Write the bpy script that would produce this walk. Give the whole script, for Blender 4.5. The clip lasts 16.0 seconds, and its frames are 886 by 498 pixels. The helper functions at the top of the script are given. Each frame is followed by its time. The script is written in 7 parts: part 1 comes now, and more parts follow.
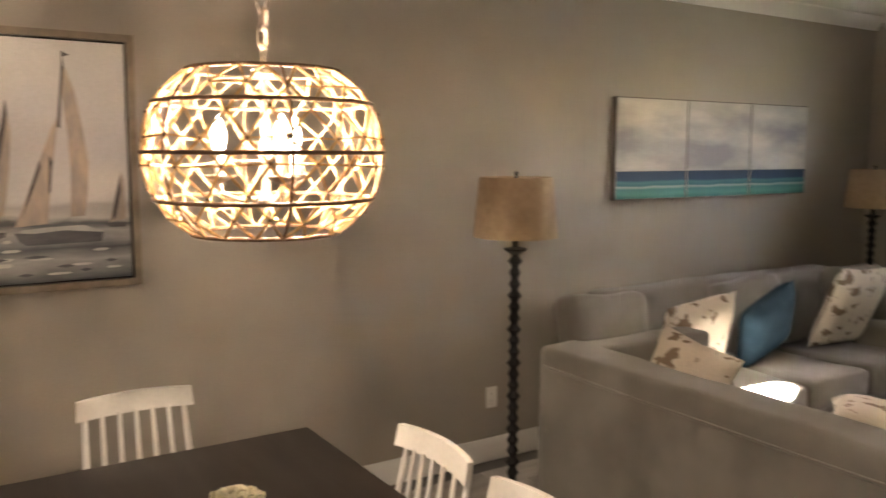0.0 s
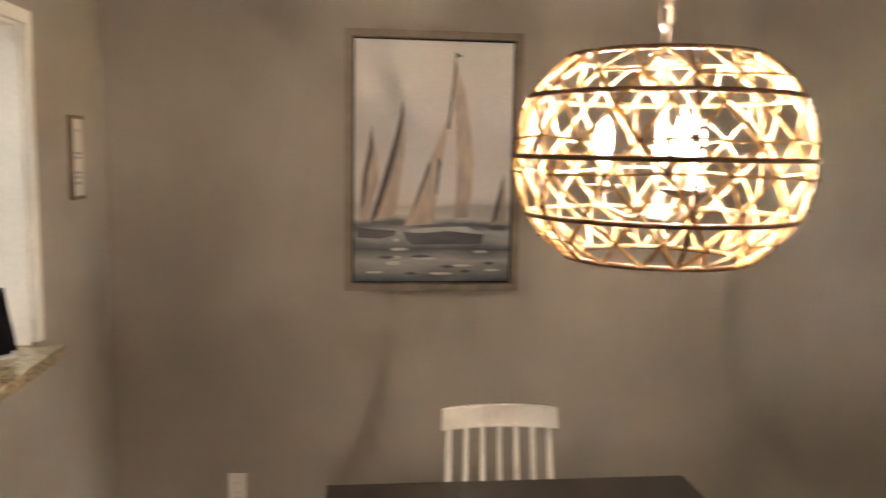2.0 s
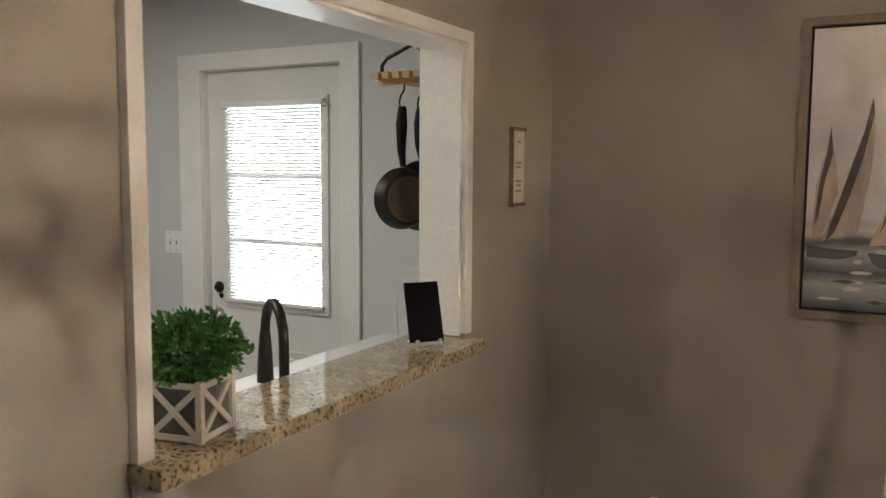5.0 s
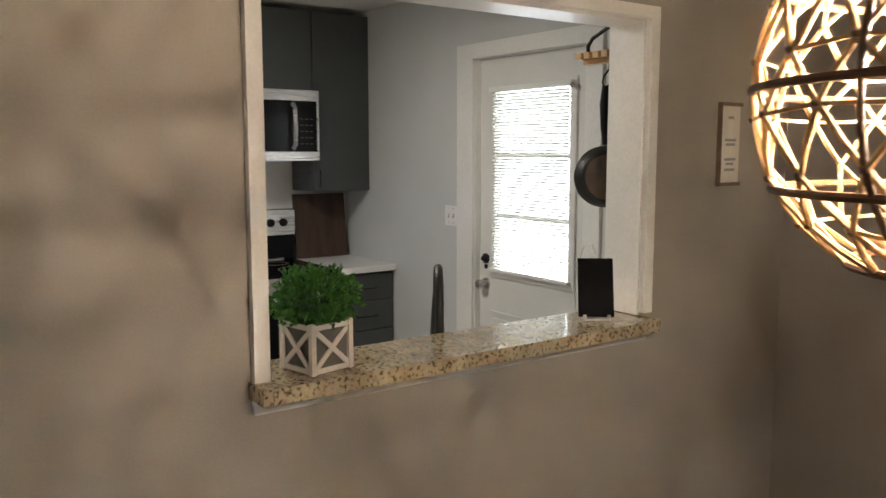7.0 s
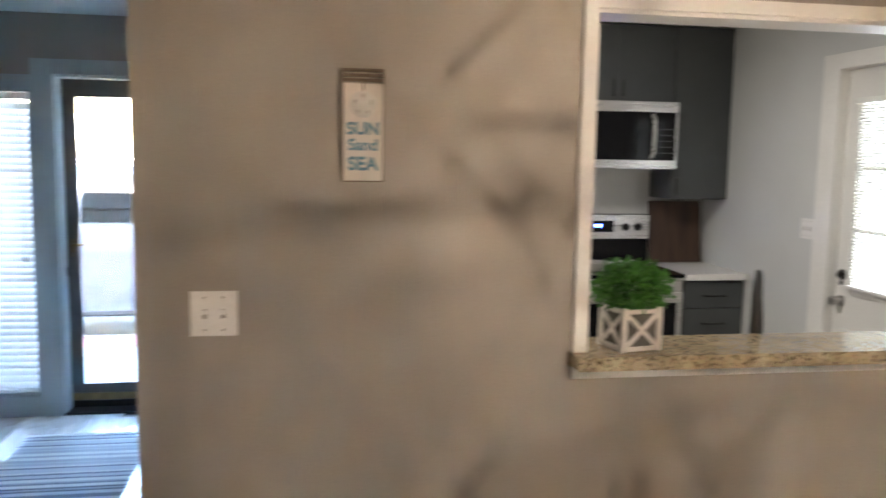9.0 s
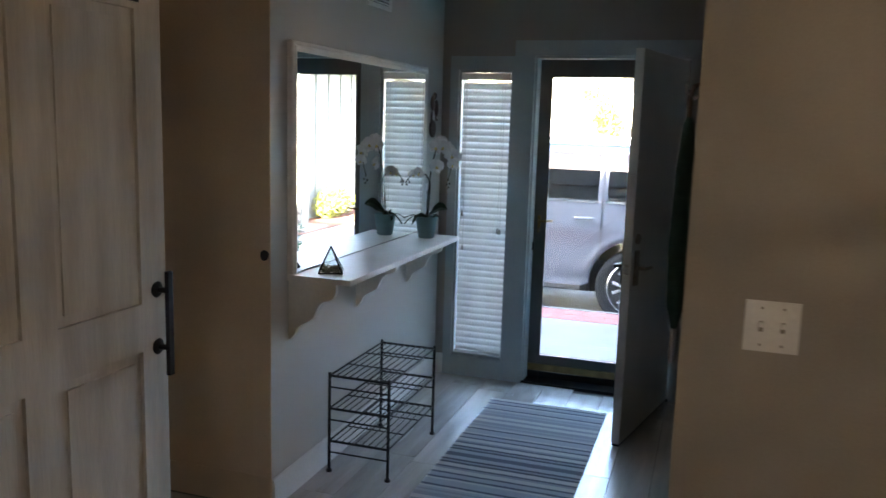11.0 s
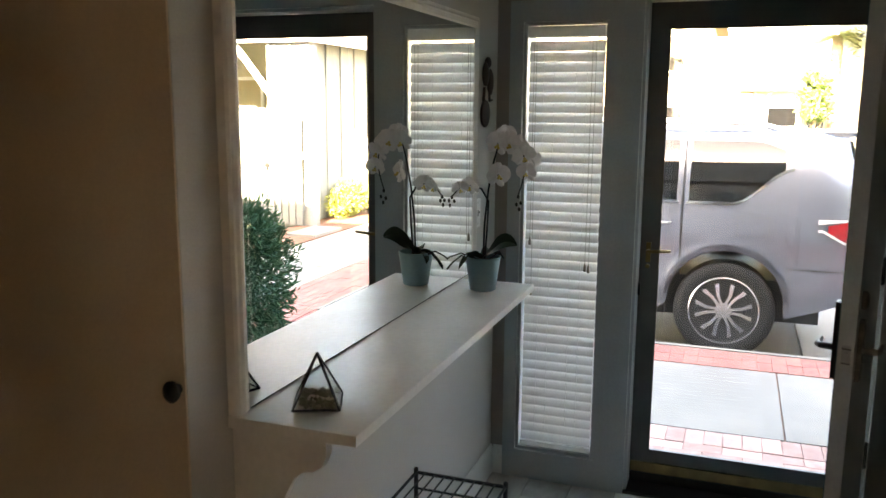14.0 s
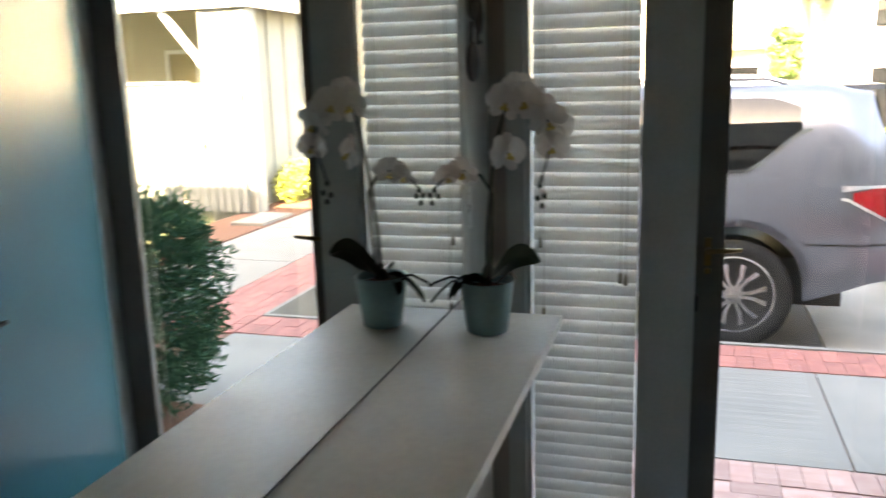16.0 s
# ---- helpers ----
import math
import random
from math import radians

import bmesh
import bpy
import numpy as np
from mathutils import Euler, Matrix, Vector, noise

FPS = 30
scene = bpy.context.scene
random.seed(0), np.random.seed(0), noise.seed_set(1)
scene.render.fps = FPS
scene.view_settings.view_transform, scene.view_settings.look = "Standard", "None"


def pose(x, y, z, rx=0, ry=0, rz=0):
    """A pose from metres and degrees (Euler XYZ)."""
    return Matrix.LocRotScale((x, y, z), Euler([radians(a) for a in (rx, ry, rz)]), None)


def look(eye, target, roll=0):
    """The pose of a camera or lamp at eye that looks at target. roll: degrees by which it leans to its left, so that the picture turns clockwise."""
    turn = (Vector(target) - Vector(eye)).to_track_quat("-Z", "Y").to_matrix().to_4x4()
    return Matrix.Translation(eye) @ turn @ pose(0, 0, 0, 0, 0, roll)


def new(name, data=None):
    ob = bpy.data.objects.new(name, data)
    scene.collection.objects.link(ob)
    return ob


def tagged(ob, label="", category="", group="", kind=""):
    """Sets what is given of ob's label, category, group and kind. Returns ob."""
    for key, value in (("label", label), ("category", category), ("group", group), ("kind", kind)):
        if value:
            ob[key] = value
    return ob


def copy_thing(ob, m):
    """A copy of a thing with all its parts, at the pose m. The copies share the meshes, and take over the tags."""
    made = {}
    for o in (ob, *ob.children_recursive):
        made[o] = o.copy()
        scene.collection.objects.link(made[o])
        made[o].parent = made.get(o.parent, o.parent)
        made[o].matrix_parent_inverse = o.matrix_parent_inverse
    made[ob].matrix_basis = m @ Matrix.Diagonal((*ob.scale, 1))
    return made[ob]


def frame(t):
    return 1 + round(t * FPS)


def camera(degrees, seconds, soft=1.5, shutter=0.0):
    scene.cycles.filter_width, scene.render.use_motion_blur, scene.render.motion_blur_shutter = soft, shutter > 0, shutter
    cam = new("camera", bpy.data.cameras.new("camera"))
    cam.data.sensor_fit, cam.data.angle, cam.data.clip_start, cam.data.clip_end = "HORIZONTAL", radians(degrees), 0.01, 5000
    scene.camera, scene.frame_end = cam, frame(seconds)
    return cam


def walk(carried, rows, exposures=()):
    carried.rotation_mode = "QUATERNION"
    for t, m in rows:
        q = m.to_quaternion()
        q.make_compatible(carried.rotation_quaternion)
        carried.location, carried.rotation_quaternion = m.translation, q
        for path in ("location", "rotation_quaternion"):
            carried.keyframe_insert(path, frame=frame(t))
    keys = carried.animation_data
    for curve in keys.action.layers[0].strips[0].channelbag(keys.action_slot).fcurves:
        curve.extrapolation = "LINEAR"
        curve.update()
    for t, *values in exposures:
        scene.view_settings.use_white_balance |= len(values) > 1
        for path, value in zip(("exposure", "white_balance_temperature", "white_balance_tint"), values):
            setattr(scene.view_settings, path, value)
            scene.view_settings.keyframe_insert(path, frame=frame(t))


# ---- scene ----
cam = camera(56.9, 16.0, 1.5, 0.5)
PATH = [
    (0, (0.831, 0.129, 1.702), (1.903, 1.801, 1.465), 0.2),
    (0.5, (0.878, 0.17, 1.685), (1.724, 1.969, 1.46), 1.4),
    (1, (0.915, 0.215, 1.703), (1.596, 2.079, 1.452), 1.9),
    (1.5, (0.932, 0.363, 1.702), (1.429, 2.284, 1.446), 1.3),
    (2, (0.928, 0.434, 1.706), (1.151, 2.407, 1.466), 1.0),
    (2.5, (0.905, 0.46, 1.69), (0.699, 2.437, 1.478), 1.4),
    (3, (0.920, 0.475, 1.74), (0.366, 2.387, 1.517), 2.3),
    (3.5, (0.893, 0.465, 1.719), (0.157, 2.316, 1.534), 2.3),
    (5.8, (1.394, 0.783, 1.633), (0.201, 2.371, 1.395), 0.1),
    (6, (1.439, 0.837, 1.632), (0.148, 2.345, 1.389), 0.3),
    (6.5, (1.601, 0.911, 1.647), (0.083, 2.188, 1.392), 0.3),
    (7, (1.729, 0.902, 1.642), (0.11, 2.052, 1.401), -0.0),
    (7.5, (1.878, 0.909, 1.643), (0.203, 1.974, 1.397), -0.4),
    (8, (2.007, 0.979, 1.66), (0.23, 1.867, 1.428), 1.0),
    (8.5, (2.071, 0.971, 1.667), (0.183, 1.594, 1.45), 1.6),
    (9, (2.119, 0.876, 1.651), (0.16, 1.205, 1.419), 1.0),
    (9.5, (2.137, 0.788, 1.685), (0.155, 0.795, 1.417), 1.0),
    (10, (2.13, 0.733, 1.685), (0.175, 0.404, 1.421), 1.8),
    (10.2, (2.127, 0.695, 1.685), (0.191, 0.268, 1.42), 2.0),
    (12.3, (1.238, 0.144, 1.635), (-0.606, -0.551, 1.295), 1.0),
    (12.5, (1.135, 0.095, 1.633), (-0.714, -0.582, 1.285), 0.5),
    (13, (0.828, -0.015, 1.617), (-1.026, -0.672, 1.251), 1.1),
    (13.5, (0.52, -0.118, 1.638), (-1.327, -0.793, 1.272), 2.0),
    (14, (0.268, -0.226, 1.65), (-1.587, -0.889, 1.302), 0.4),
    (14.5, (0.01, -0.294, 1.64), (-1.842, -0.965, 1.29), 1.5),
    (15, (-0.246, -0.432, 1.609), (-2.075, -1.156, 1.246), 1.6),
    (15.5, (-0.455, -0.59, 1.6), (-2.272, -1.326, 1.204), -0.2),
    (16, (-0.704, -0.622, 1.577), (-2.577, -1.187, 1.165), -1.6),
]
EXPOSURES = [(0.0, 6.9, 6800, 14), (1.5, 7.0, 6600, 13), (2.5, 6.6, 6500, 12), (3.5, 6.2, 6400, 12), (6.0, 6.2, 6300, 12), (7.0, 6.25, 6400, 12), (8.0, 6.4, 6400, 14),
             (8.6, 6.65, 6300, 14), (9.0, 6.6, 6300, 14), (9.5, 6.05, 6400, 14), (10.0, 5.3, 6400, 12), (10.2, 5.2, 6400, 12), (12.3, 5.3, 8200, 16), (14.0, 5.1, 9600, 17), (16.0, 4.65, 9400, 16)]
walk(cam, [(t, look(eye, target, roll)) for t, eye, target, roll in PATH], EXPOSURES)

# ---------------------------------------------------------------- world, sun, large lights
SUN_EL, SUN_AZ = radians(33), radians(99)          # sun stands in the east, a little to the south
sky_world = bpy.data.worlds.new("sky")
scene.world = sky_world
sky_world.use_nodes = True
wn = sky_world.node_tree.nodes
sky = wn.new("ShaderNodeTexSky")
sky.sky_type, sky.sun_disc, sky.sun_elevation, sky.sun_rotation = "NISHITA", False, SUN_EL, SUN_AZ
sky.air_density, sky.dust_density = 1.0, 2.0
sky_world.node_tree.links.new(sky.outputs[0], wn["Background"].inputs[0])
wn["Background"].inputs[1].default_value = 0.15


def lamp(name, kind, m, energy, colour, size=0.1, size_y=0.0):
    data = bpy.data.lights.new(name, kind)
    data.energy, data.color = energy, colour
    if kind == "SUN":
        data.angle = size
    elif kind == "AREA":
        data.shape, data.size, data.size_y = "RECTANGLE", size, size_y or size
    else:
        data.shadow_soft_size = size
    ob = new(name, data)
    ob.matrix_basis = m
    return ob


sun_way = Vector((math.sin(SUN_AZ) * math.cos(SUN_EL), math.cos(SUN_AZ) * math.cos(SUN_EL), math.sin(SUN_EL)))
lamp("sun", "SUN", look(sun_way * 30, (0, 0, 0)), 5.0, (1.0, 0.93, 0.82), radians(0.5))
LAMP_AT = (1.44, 1.76, 1.699)
BULBS = [(LAMP_AT[0] + 0.095 * math.cos(a), LAMP_AT[1] + 0.095 * math.sin(a), LAMP_AT[2] + 0.03) for a in (0.5, 2.6, 4.7)]
# daylight behind the blind of the glazed kitchen door, and the kitchen ceiling lamp
lamp("kitchen_door_sky", "AREA", look((-1.43, 3.80, 1.48), (-1.43, 0, 1.48)), 0.17, (0.95, 0.98, 1.0), 0.8, 1.2)
lamp("kitchen_ceiling_light", "AREA", look((-1.5, 2.0, 2.49), (-1.5, 2.0, 0)), 0.37, (1.0, 0.95, 0.84), 0.34)

# ---------------------------------------------------------------- materials


def material(name, c1, c2=None, rough=0.6, scale=6.0, bump=0.0, fine=90.0, metal=0.0, stretch=(1, 1, 1), coat=0.0, vary=0.0,
             sheen=0.0, spec=0.5, detail=4.0):
    """Two-scale mottled surface: broad noise between c1 and c2, fine grain on top, bump from the grain."""
    m = bpy.data.materials.new(name)
    m.use_nodes = True
    nt = m.node_tree
    n, ln = nt.nodes, nt.links
    bsdf = n["Principled BSDF"]
    c2 = c2 or tuple(0.82 * v for v in c1)
    tex = n.new("ShaderNodeTexCoord")
    mp = n.new("ShaderNodeMapping")
    mp.inputs["Scale"].default_value = stretch
    ln.new(tex.outputs["Object"], mp.inputs["Vector"])
    info = n.new("ShaderNodeObjectInfo")
    if vary:
        off = n.new("ShaderNodeVectorMath")
        off.operation = "MULTIPLY"
        ln.new(info.outputs["Random"], off.inputs[0])
        off.inputs[1].default_value = (37, 53, 71)
        ln.new(off.outputs[0], mp.inputs["Location"])
    broad, grain = n.new("ShaderNodeTexNoise"), n.new("ShaderNodeTexNoise")
    broad.inputs["Scale"].default_value, broad.inputs["Detail"].default_value = scale, detail
    grain.inputs["Scale"].default_value, grain.inputs["Detail"].default_value = fine, 3.0
    ln.new(mp.outputs[0], broad.inputs["Vector"])
    ln.new(mp.outputs[0], grain.inputs["Vector"])
    mix = n.new("ShaderNodeMix")
    mix.data_type = "RGBA"
    mix.inputs["A"].default_value, mix.inputs["B"].default_value = (*c1, 1), (*c2, 1)
    ramp = n.new("ShaderNodeMapRange")
    ramp.inputs["From Min"].default_value, ramp.inputs["From Max"].default_value = 0.32, 0.68
    ln.new(broad.outputs["Fac"], ramp.inputs["Value"])
    ln.new(ramp.outputs[0], mix.inputs["Factor"])
    hsv = n.new("ShaderNodeHueSaturation")
    val = n.new("ShaderNodeMapRange")
    val.inputs["To Min"].default_value, val.inputs["To Max"].default_value = 0.9, 1.1
    ln.new(grain.outputs["Fac"], val.inputs["Value"])
    if vary:
        add = n.new("ShaderNodeMath")
        add.operation = "MULTIPLY_ADD"
        ln.new(info.outputs["Random"], add.inputs[0])
        add.inputs[1].default_value = vary
        ln.new(val.outputs[0], add.inputs[2])
        sub = n.new("ShaderNodeMath")
        sub.operation = "SUBTRACT"
        ln.new(add.outputs[0], sub.inputs[0])
        sub.inputs[1].default_value = vary / 2
        ln.new(sub.outputs[0], hsv.inputs["Value"])
    else:
        ln.new(val.outputs[0], hsv.inputs["Value"])
    ln.new(mix.outputs["Result"], hsv.inputs["Color"])
    ln.new(hsv.outputs[0], bsdf.inputs["Base Color"])
    rr = n.new("ShaderNodeMapRange")
    rr.inputs["To Min"].default_value, rr.inputs["To Max"].default_value = max(0.02, rough * 0.85), min(1.0, rough * 1.15)
    ln.new(broad.outputs["Fac"], rr.inputs["Value"])
    ln.new(rr.outputs[0], bsdf.inputs["Roughness"])
    bsdf.inputs["Metallic"].default_value = metal
    bsdf.inputs["Coat Weight"].default_value = coat
    bsdf.inputs["Sheen Weight"].default_value = sheen
    bsdf.inputs["Specular IOR Level"].default_value = spec
    if bump:
        bp = n.new("ShaderNodeBump")
        bp.inputs["Strength"].default_value, bp.inputs["Distance"].default_value = bump, 0.004
        ln.new(grain.outputs["Fac"], bp.inputs["Height"])
        ln.new(bp.outputs[0], bsdf.inputs["Normal"])
    return m


def translucent(m, share, colour):
    """Let part of the light through a thin sheet."""
    n, ln = m.node_tree.nodes, m.node_tree.links
    t, mx = n.new("ShaderNodeBsdfTranslucent"), n.new("ShaderNodeMixShader")
    t.inputs["Color"].default_value = (*colour, 1)
    mx.inputs[0].default_value = share
    ln.new(n["Principled BSDF"].outputs[0], mx.inputs[1])
    ln.new(t.outputs[0], mx.inputs[2])
    ln.new(mx.outputs[0], n["Material Output"].inputs["Surface"])


def banded(name, stops, axis=2, rough=0.7, wobble=0.02, scale=9.0, stretch=(1, 1, 1), steps=False, bump=0.1, repeat=0.0):
    """Colours laid out along one local axis in metres, with a ragged edge between them."""
    m = material(name, stops[0][1], stops[0][1], rough, bump=bump)
    nt = m.node_tree
    n, ln = nt.nodes, nt.links
    lo, hi = stops[0][0], stops[-1][0]
    tex, sep, mr, ramp, ns, add = (n.new(k) for k in ("ShaderNodeTexCoord", "ShaderNodeSeparateXYZ", "ShaderNodeMapRange",
                                                      "ShaderNodeValToRGB", "ShaderNodeTexNoise", "ShaderNodeMath"))
    mp = n.new("ShaderNodeMapping")
    mp.inputs["Scale"].default_value = stretch
    ln.new(tex.outputs["Object"], mp.inputs[0])
    ln.new(tex.outputs["Object"], sep.inputs[0])
    ln.new(mp.outputs[0], ns.inputs["Vector"])
    ns.inputs["Scale"].default_value, ns.inputs["Detail"].default_value = scale, 6.0
    add.operation = "MULTIPLY_ADD"
    ln.new(ns.outputs["Fac"], add.inputs[0])
    add.inputs[1].default_value = wobble * 2
    ln.new(sep.outputs[axis], add.inputs[2])
    mr.inputs["From Min"].default_value, mr.inputs["From Max"].default_value = lo + wobble, hi + wobble
    if repeat:
        pp = n.new("ShaderNodeMath")
        pp.operation, pp.inputs[1].default_value = "PINGPONG", repeat
        ln.new(add.outputs[0], pp.inputs[0])
        ln.new(pp.outputs[0], mr.inputs["Value"])
    else:
        ln.new(add.outputs[0], mr.inputs["Value"])
    ln.new(mr.outputs[0], ramp.inputs[0])
    cr = ramp.color_ramp
    cr.interpolation = "CONSTANT" if steps else "LINEAR"
    while len(cr.elements) < len(stops):
        cr.elements.new(0.5)
    for e, (p, c) in zip(cr.elements, stops):
        e.position, e.color = (p - lo) / (hi - lo), (*c, 1)
    hsv = next(k for k in n if k.type == "HUE_SAT")
    ln.new(ramp.outputs[0], hsv.inputs["Color"])
    return m


def glass(name, tint=(0.95, 0.98, 0.97), rough=0.0):
    m = bpy.data.materials.new(name)
    m.use_nodes = True
    b = m.node_tree.nodes["Principled BSDF"]
    b.inputs["Base Color"].default_value = (*tint, 1)
    b.inputs["Transmission Weight"].default_value, b.inputs["Roughness"].default_value, b.inputs["IOR"].default_value = 1.0, rough, 1.45
    return m


def glow(name, colour, strength):
    m = bpy.data.materials.new(name)
    m.use_nodes = True
    b = m.node_tree.nodes["Principled BSDF"]
    b.inputs["Base Color"].default_value = (*colour, 1)
    b.inputs["Emission Color"].default_value, b.inputs["Emission Strength"].default_value = (*colour, 1), strength
    return m


def granite(name):
    m = material(name, (0.52, 0.44, 0.30), (0.33, 0.25, 0.15), 0.11, scale=14, fine=240, coat=0.3)
    n, ln = m.node_tree.nodes, m.node_tree.links
    tex, vor, ns = n.new("ShaderNodeTexCoord"), n.new("ShaderNodeTexVoronoi"), n.new("ShaderNodeTexNoise")
    vor.inputs["Scale"].default_value = 120
    ns.inputs["Scale"].default_value, ns.inputs["Detail"].default_value = 84, 7
    ln.new(tex.outputs["Object"], vor.inputs["Vector"])
    ln.new(tex.outputs["Object"], ns.inputs["Vector"])
    ramp = n.new("ShaderNodeValToRGB")
    ramp.color_ramp.elements[0].position, ramp.color_ramp.elements[0].color = 0.35, (0.10, 0.075, 0.045, 1)
    ramp.color_ramp.elements[1].position, ramp.color_ramp.elements[1].color = 0.49, (1, 1, 1, 1)
    ln.new(ns.outputs["Fac"], ramp.inputs[0])
    mul, mul2 = n.new("ShaderNodeMix"), n.new("ShaderNodeMix")
    for k in (mul, mul2):
        k.data_type, k.blend_type = "RGBA", "MULTIPLY"
    mul.inputs["Factor"].default_value, mul2.inputs["Factor"].default_value = 0.9, 0.10
    hsv = next(k for k in n if k.type == "HUE_SAT")
    ln.new(hsv.outputs[0], mul.inputs["A"])
    ln.new(ramp.outputs[0], mul.inputs["B"])
    ln.new(mul.outputs["Result"], mul2.inputs["A"])
    ln.new(vor.outputs["Color"], mul2.inputs["B"])
    ln.new(mul2.outputs["Result"], n["Principled BSDF"].inputs["Base Color"])
    return m


WALL = material("greige_wall_paint", (0.33, 0.295, 0.252), (0.305, 0.275, 0.236), 0.62, scale=1.4, bump=0.12, fine=160)
HALL_WALL = material("grey_hall_paint", (0.56, 0.54, 0.50), (0.53, 0.51, 0.475), 0.6, scale=1.4, bump=0.12, fine=160)
# passage walls: warm room light put into the colour, lighter than the greige
PASSAGE_LIT = material("passage_paint_lit_warm", (0.69, 0.545, 0.40), (0.645, 0.505, 0.37), 0.62, scale=1.5, bump=0.12, fine=160)
KITCHEN_WALL = material("pale_grey_kitchen_paint", (0.60, 0.61, 0.60), (0.56, 0.57, 0.56), 0.6, scale=1.5, bump=0.1, fine=160)
CEILING = material("white_ceiling_paint", (0.78, 0.77, 0.74), (0.74, 0.73, 0.70), 0.85, scale=3, bump=0.5, fine=70)
TRIM = material("white_trim_paint", (0.80, 0.79, 0.76), (0.76, 0.75, 0.72), 0.35, scale=5, bump=0.03)
DOOR_TRIM = material("pale_grey_trim_paint", (0.40, 0.44, 0.45), (0.375, 0.415, 0.425), 0.34, scale=5, bump=0.03)
WHITE_WOOD = material("white_painted_wood", (0.80, 0.77, 0.72), (0.74, 0.71, 0.66), 0.42, scale=7, bump=0.08, fine=60)
RUSTIC = material("whitewashed_pine", (0.70, 0.64, 0.55), (0.52, 0.46, 0.38), 0.6, scale=3.0, bump=0.25, fine=40, stretch=(4, 4, 0.5))
PLANK = material("grey_oak_plank", (0.56, 0.53, 0.49), (0.40, 0.375, 0.345), 0.26, scale=2.2, bump=0.12, fine=30, stretch=(0.7, 6, 6), vary=0.22)
JOINT = material("dark_floor_joint", (0.16, 0.15, 0.14), None, 0.8)
EBONY = material("ebonised_turned_wood", (0.010, 0.009, 0.008), (0.014, 0.012, 0.011), 0.55, scale=20, spec=0.25)
GRANITE = granite("speckled_tan_granite")
BLACK_METAL = material("black_wrought_iron", (0.02, 0.019, 0.018), (0.03, 0.028, 0.026), 0.45, scale=20, metal=0.6, bump=0.15)
BLACK_PLASTIC = material("black_plastic", (0.010, 0.010, 0.011), None, 0.45, spec=0.2)
STEEL = material("brushed_steel", (0.62, 0.61, 0.60), (0.52, 0.51, 0.50), 0.28, scale=3, metal=1.0, stretch=(1, 1, 30))
CHROME = material("bright_chrome", (0.75, 0.75, 0.76), None, 0.1, metal=1.0)
BRASS = material("worn_brass", (0.26, 0.19, 0.085), (0.18, 0.13, 0.06), 0.3, metal=1.0, scale=12)
BRONZE_ALU = material("dark_bronze_aluminium", (0.115, 0.108, 0.10), (0.095, 0.09, 0.084), 0.42, scale=8)
CHARCOAL = material("charcoal_cabinet_paint", (0.058, 0.064, 0.066), (0.05, 0.055, 0.057), 0.42, scale=4, bump=0.04)
QUARTZ = material("white_quartz", (0.80, 0.79, 0.76), (0.74, 0.73, 0.70), 0.25, scale=9)
BLACK_GLASS = material("black_ceramic_glass", (0.006, 0.006, 0.007), None, 0.08, spec=0.15)
WALNUT = material("dark_walnut", (0.075, 0.04, 0.024), (0.04, 0.022, 0.014), 0.5, scale=3, stretch=(1, 6, 0.7), bump=0.15, fine=40)
ESPRESSO = material("espresso_table_top", (0.025, 0.019, 0.016), (0.018, 0.014, 0.012), 0.38, scale=3, stretch=(6, 0.7, 1), bump=0.06)
LINEN = material("oatmeal_linen", (0.19, 0.175, 0.15), (0.155, 0.142, 0.122), 0.9, scale=7, bump=0.6, fine=420, sheen=0.3)
BURLAP = material("tan_burlap", (0.34, 0.25, 0.165), (0.29, 0.21, 0.135), 0.9, scale=30, bump=0.6, fine=380)
BLUE_CLOTH = material("slate_blue_cloth", (0.03, 0.062, 0.095), (0.024, 0.052, 0.08), 0.9, scale=12, bump=0.5, fine=400, spec=0.1)
CORD = material("tan_paper_cord", (0.55, 0.36, 0.17), (0.40, 0.24, 0.10), 0.75, scale=60, bump=0.4, fine=300)
RATTAN = material("brown_rattan_hoop", (0.16, 0.085, 0.04), (0.10, 0.055, 0.028), 0.6, scale=40, bump=0.3)
PEWTER = material("aged_pewter", (0.32, 0.28, 0.23), (0.22, 0.19, 0.16), 0.4, scale=30, metal=0.7)
FILAMENT = glow("lit_filament", (1.0, 0.79, 0.59), 330)
BULB_GLASS = glass("lit_bulb_glass", (1.0, 0.96, 0.9))
bg = BULB_GLASS.node_tree.nodes["Principled BSDF"]
bg.inputs["Emission Color"].default_value, bg.inputs["Emission Strength"].default_value = (1.0, 0.8, 0.6, 1), 0.15
PANE = glass("clear_pane")
MIRROR = material("silvered_mirror", (0.9, 0.92, 0.91), (0.9, 0.92, 0.91), 0.01, metal=1.0)
MIRROR.node_tree.nodes["Principled BSDF"].inputs["Roughness"].default_value = 0.0
for k in list(MIRROR.node_tree.links):
    if k.to_socket.name in ("Roughness", "Base Color") and k.to_node.type == "BSDF_PRINCIPLED":
        MIRROR.node_tree.links.remove(k)
MIRROR.node_tree.nodes["Principled BSDF"].inputs["Base Color"].default_value = (0.88, 0.91, 0.90, 1)
TEAL = material("teal_door_paint", (0.014, 0.088, 0.105), (0.0125, 0.08, 0.097), 0.30, scale=3, bump=0.03, coat=0.15)
DOOR_WHITE = material("white_door_paint", (0.74, 0.73, 0.70), (0.70, 0.69, 0.66), 0.4, scale=4, bump=0.03)
SLAT = material("white_blind_slat", (0.78, 0.78, 0.77), (0.73, 0.73, 0.72), 0.45, scale=10)
translucent(SLAT, 0.33, (0.9, 0.89, 0.86))
POT = material("pale_teal_glaze", (0.22, 0.37, 0.40), (0.20, 0.34, 0.37), 0.35, scale=12)
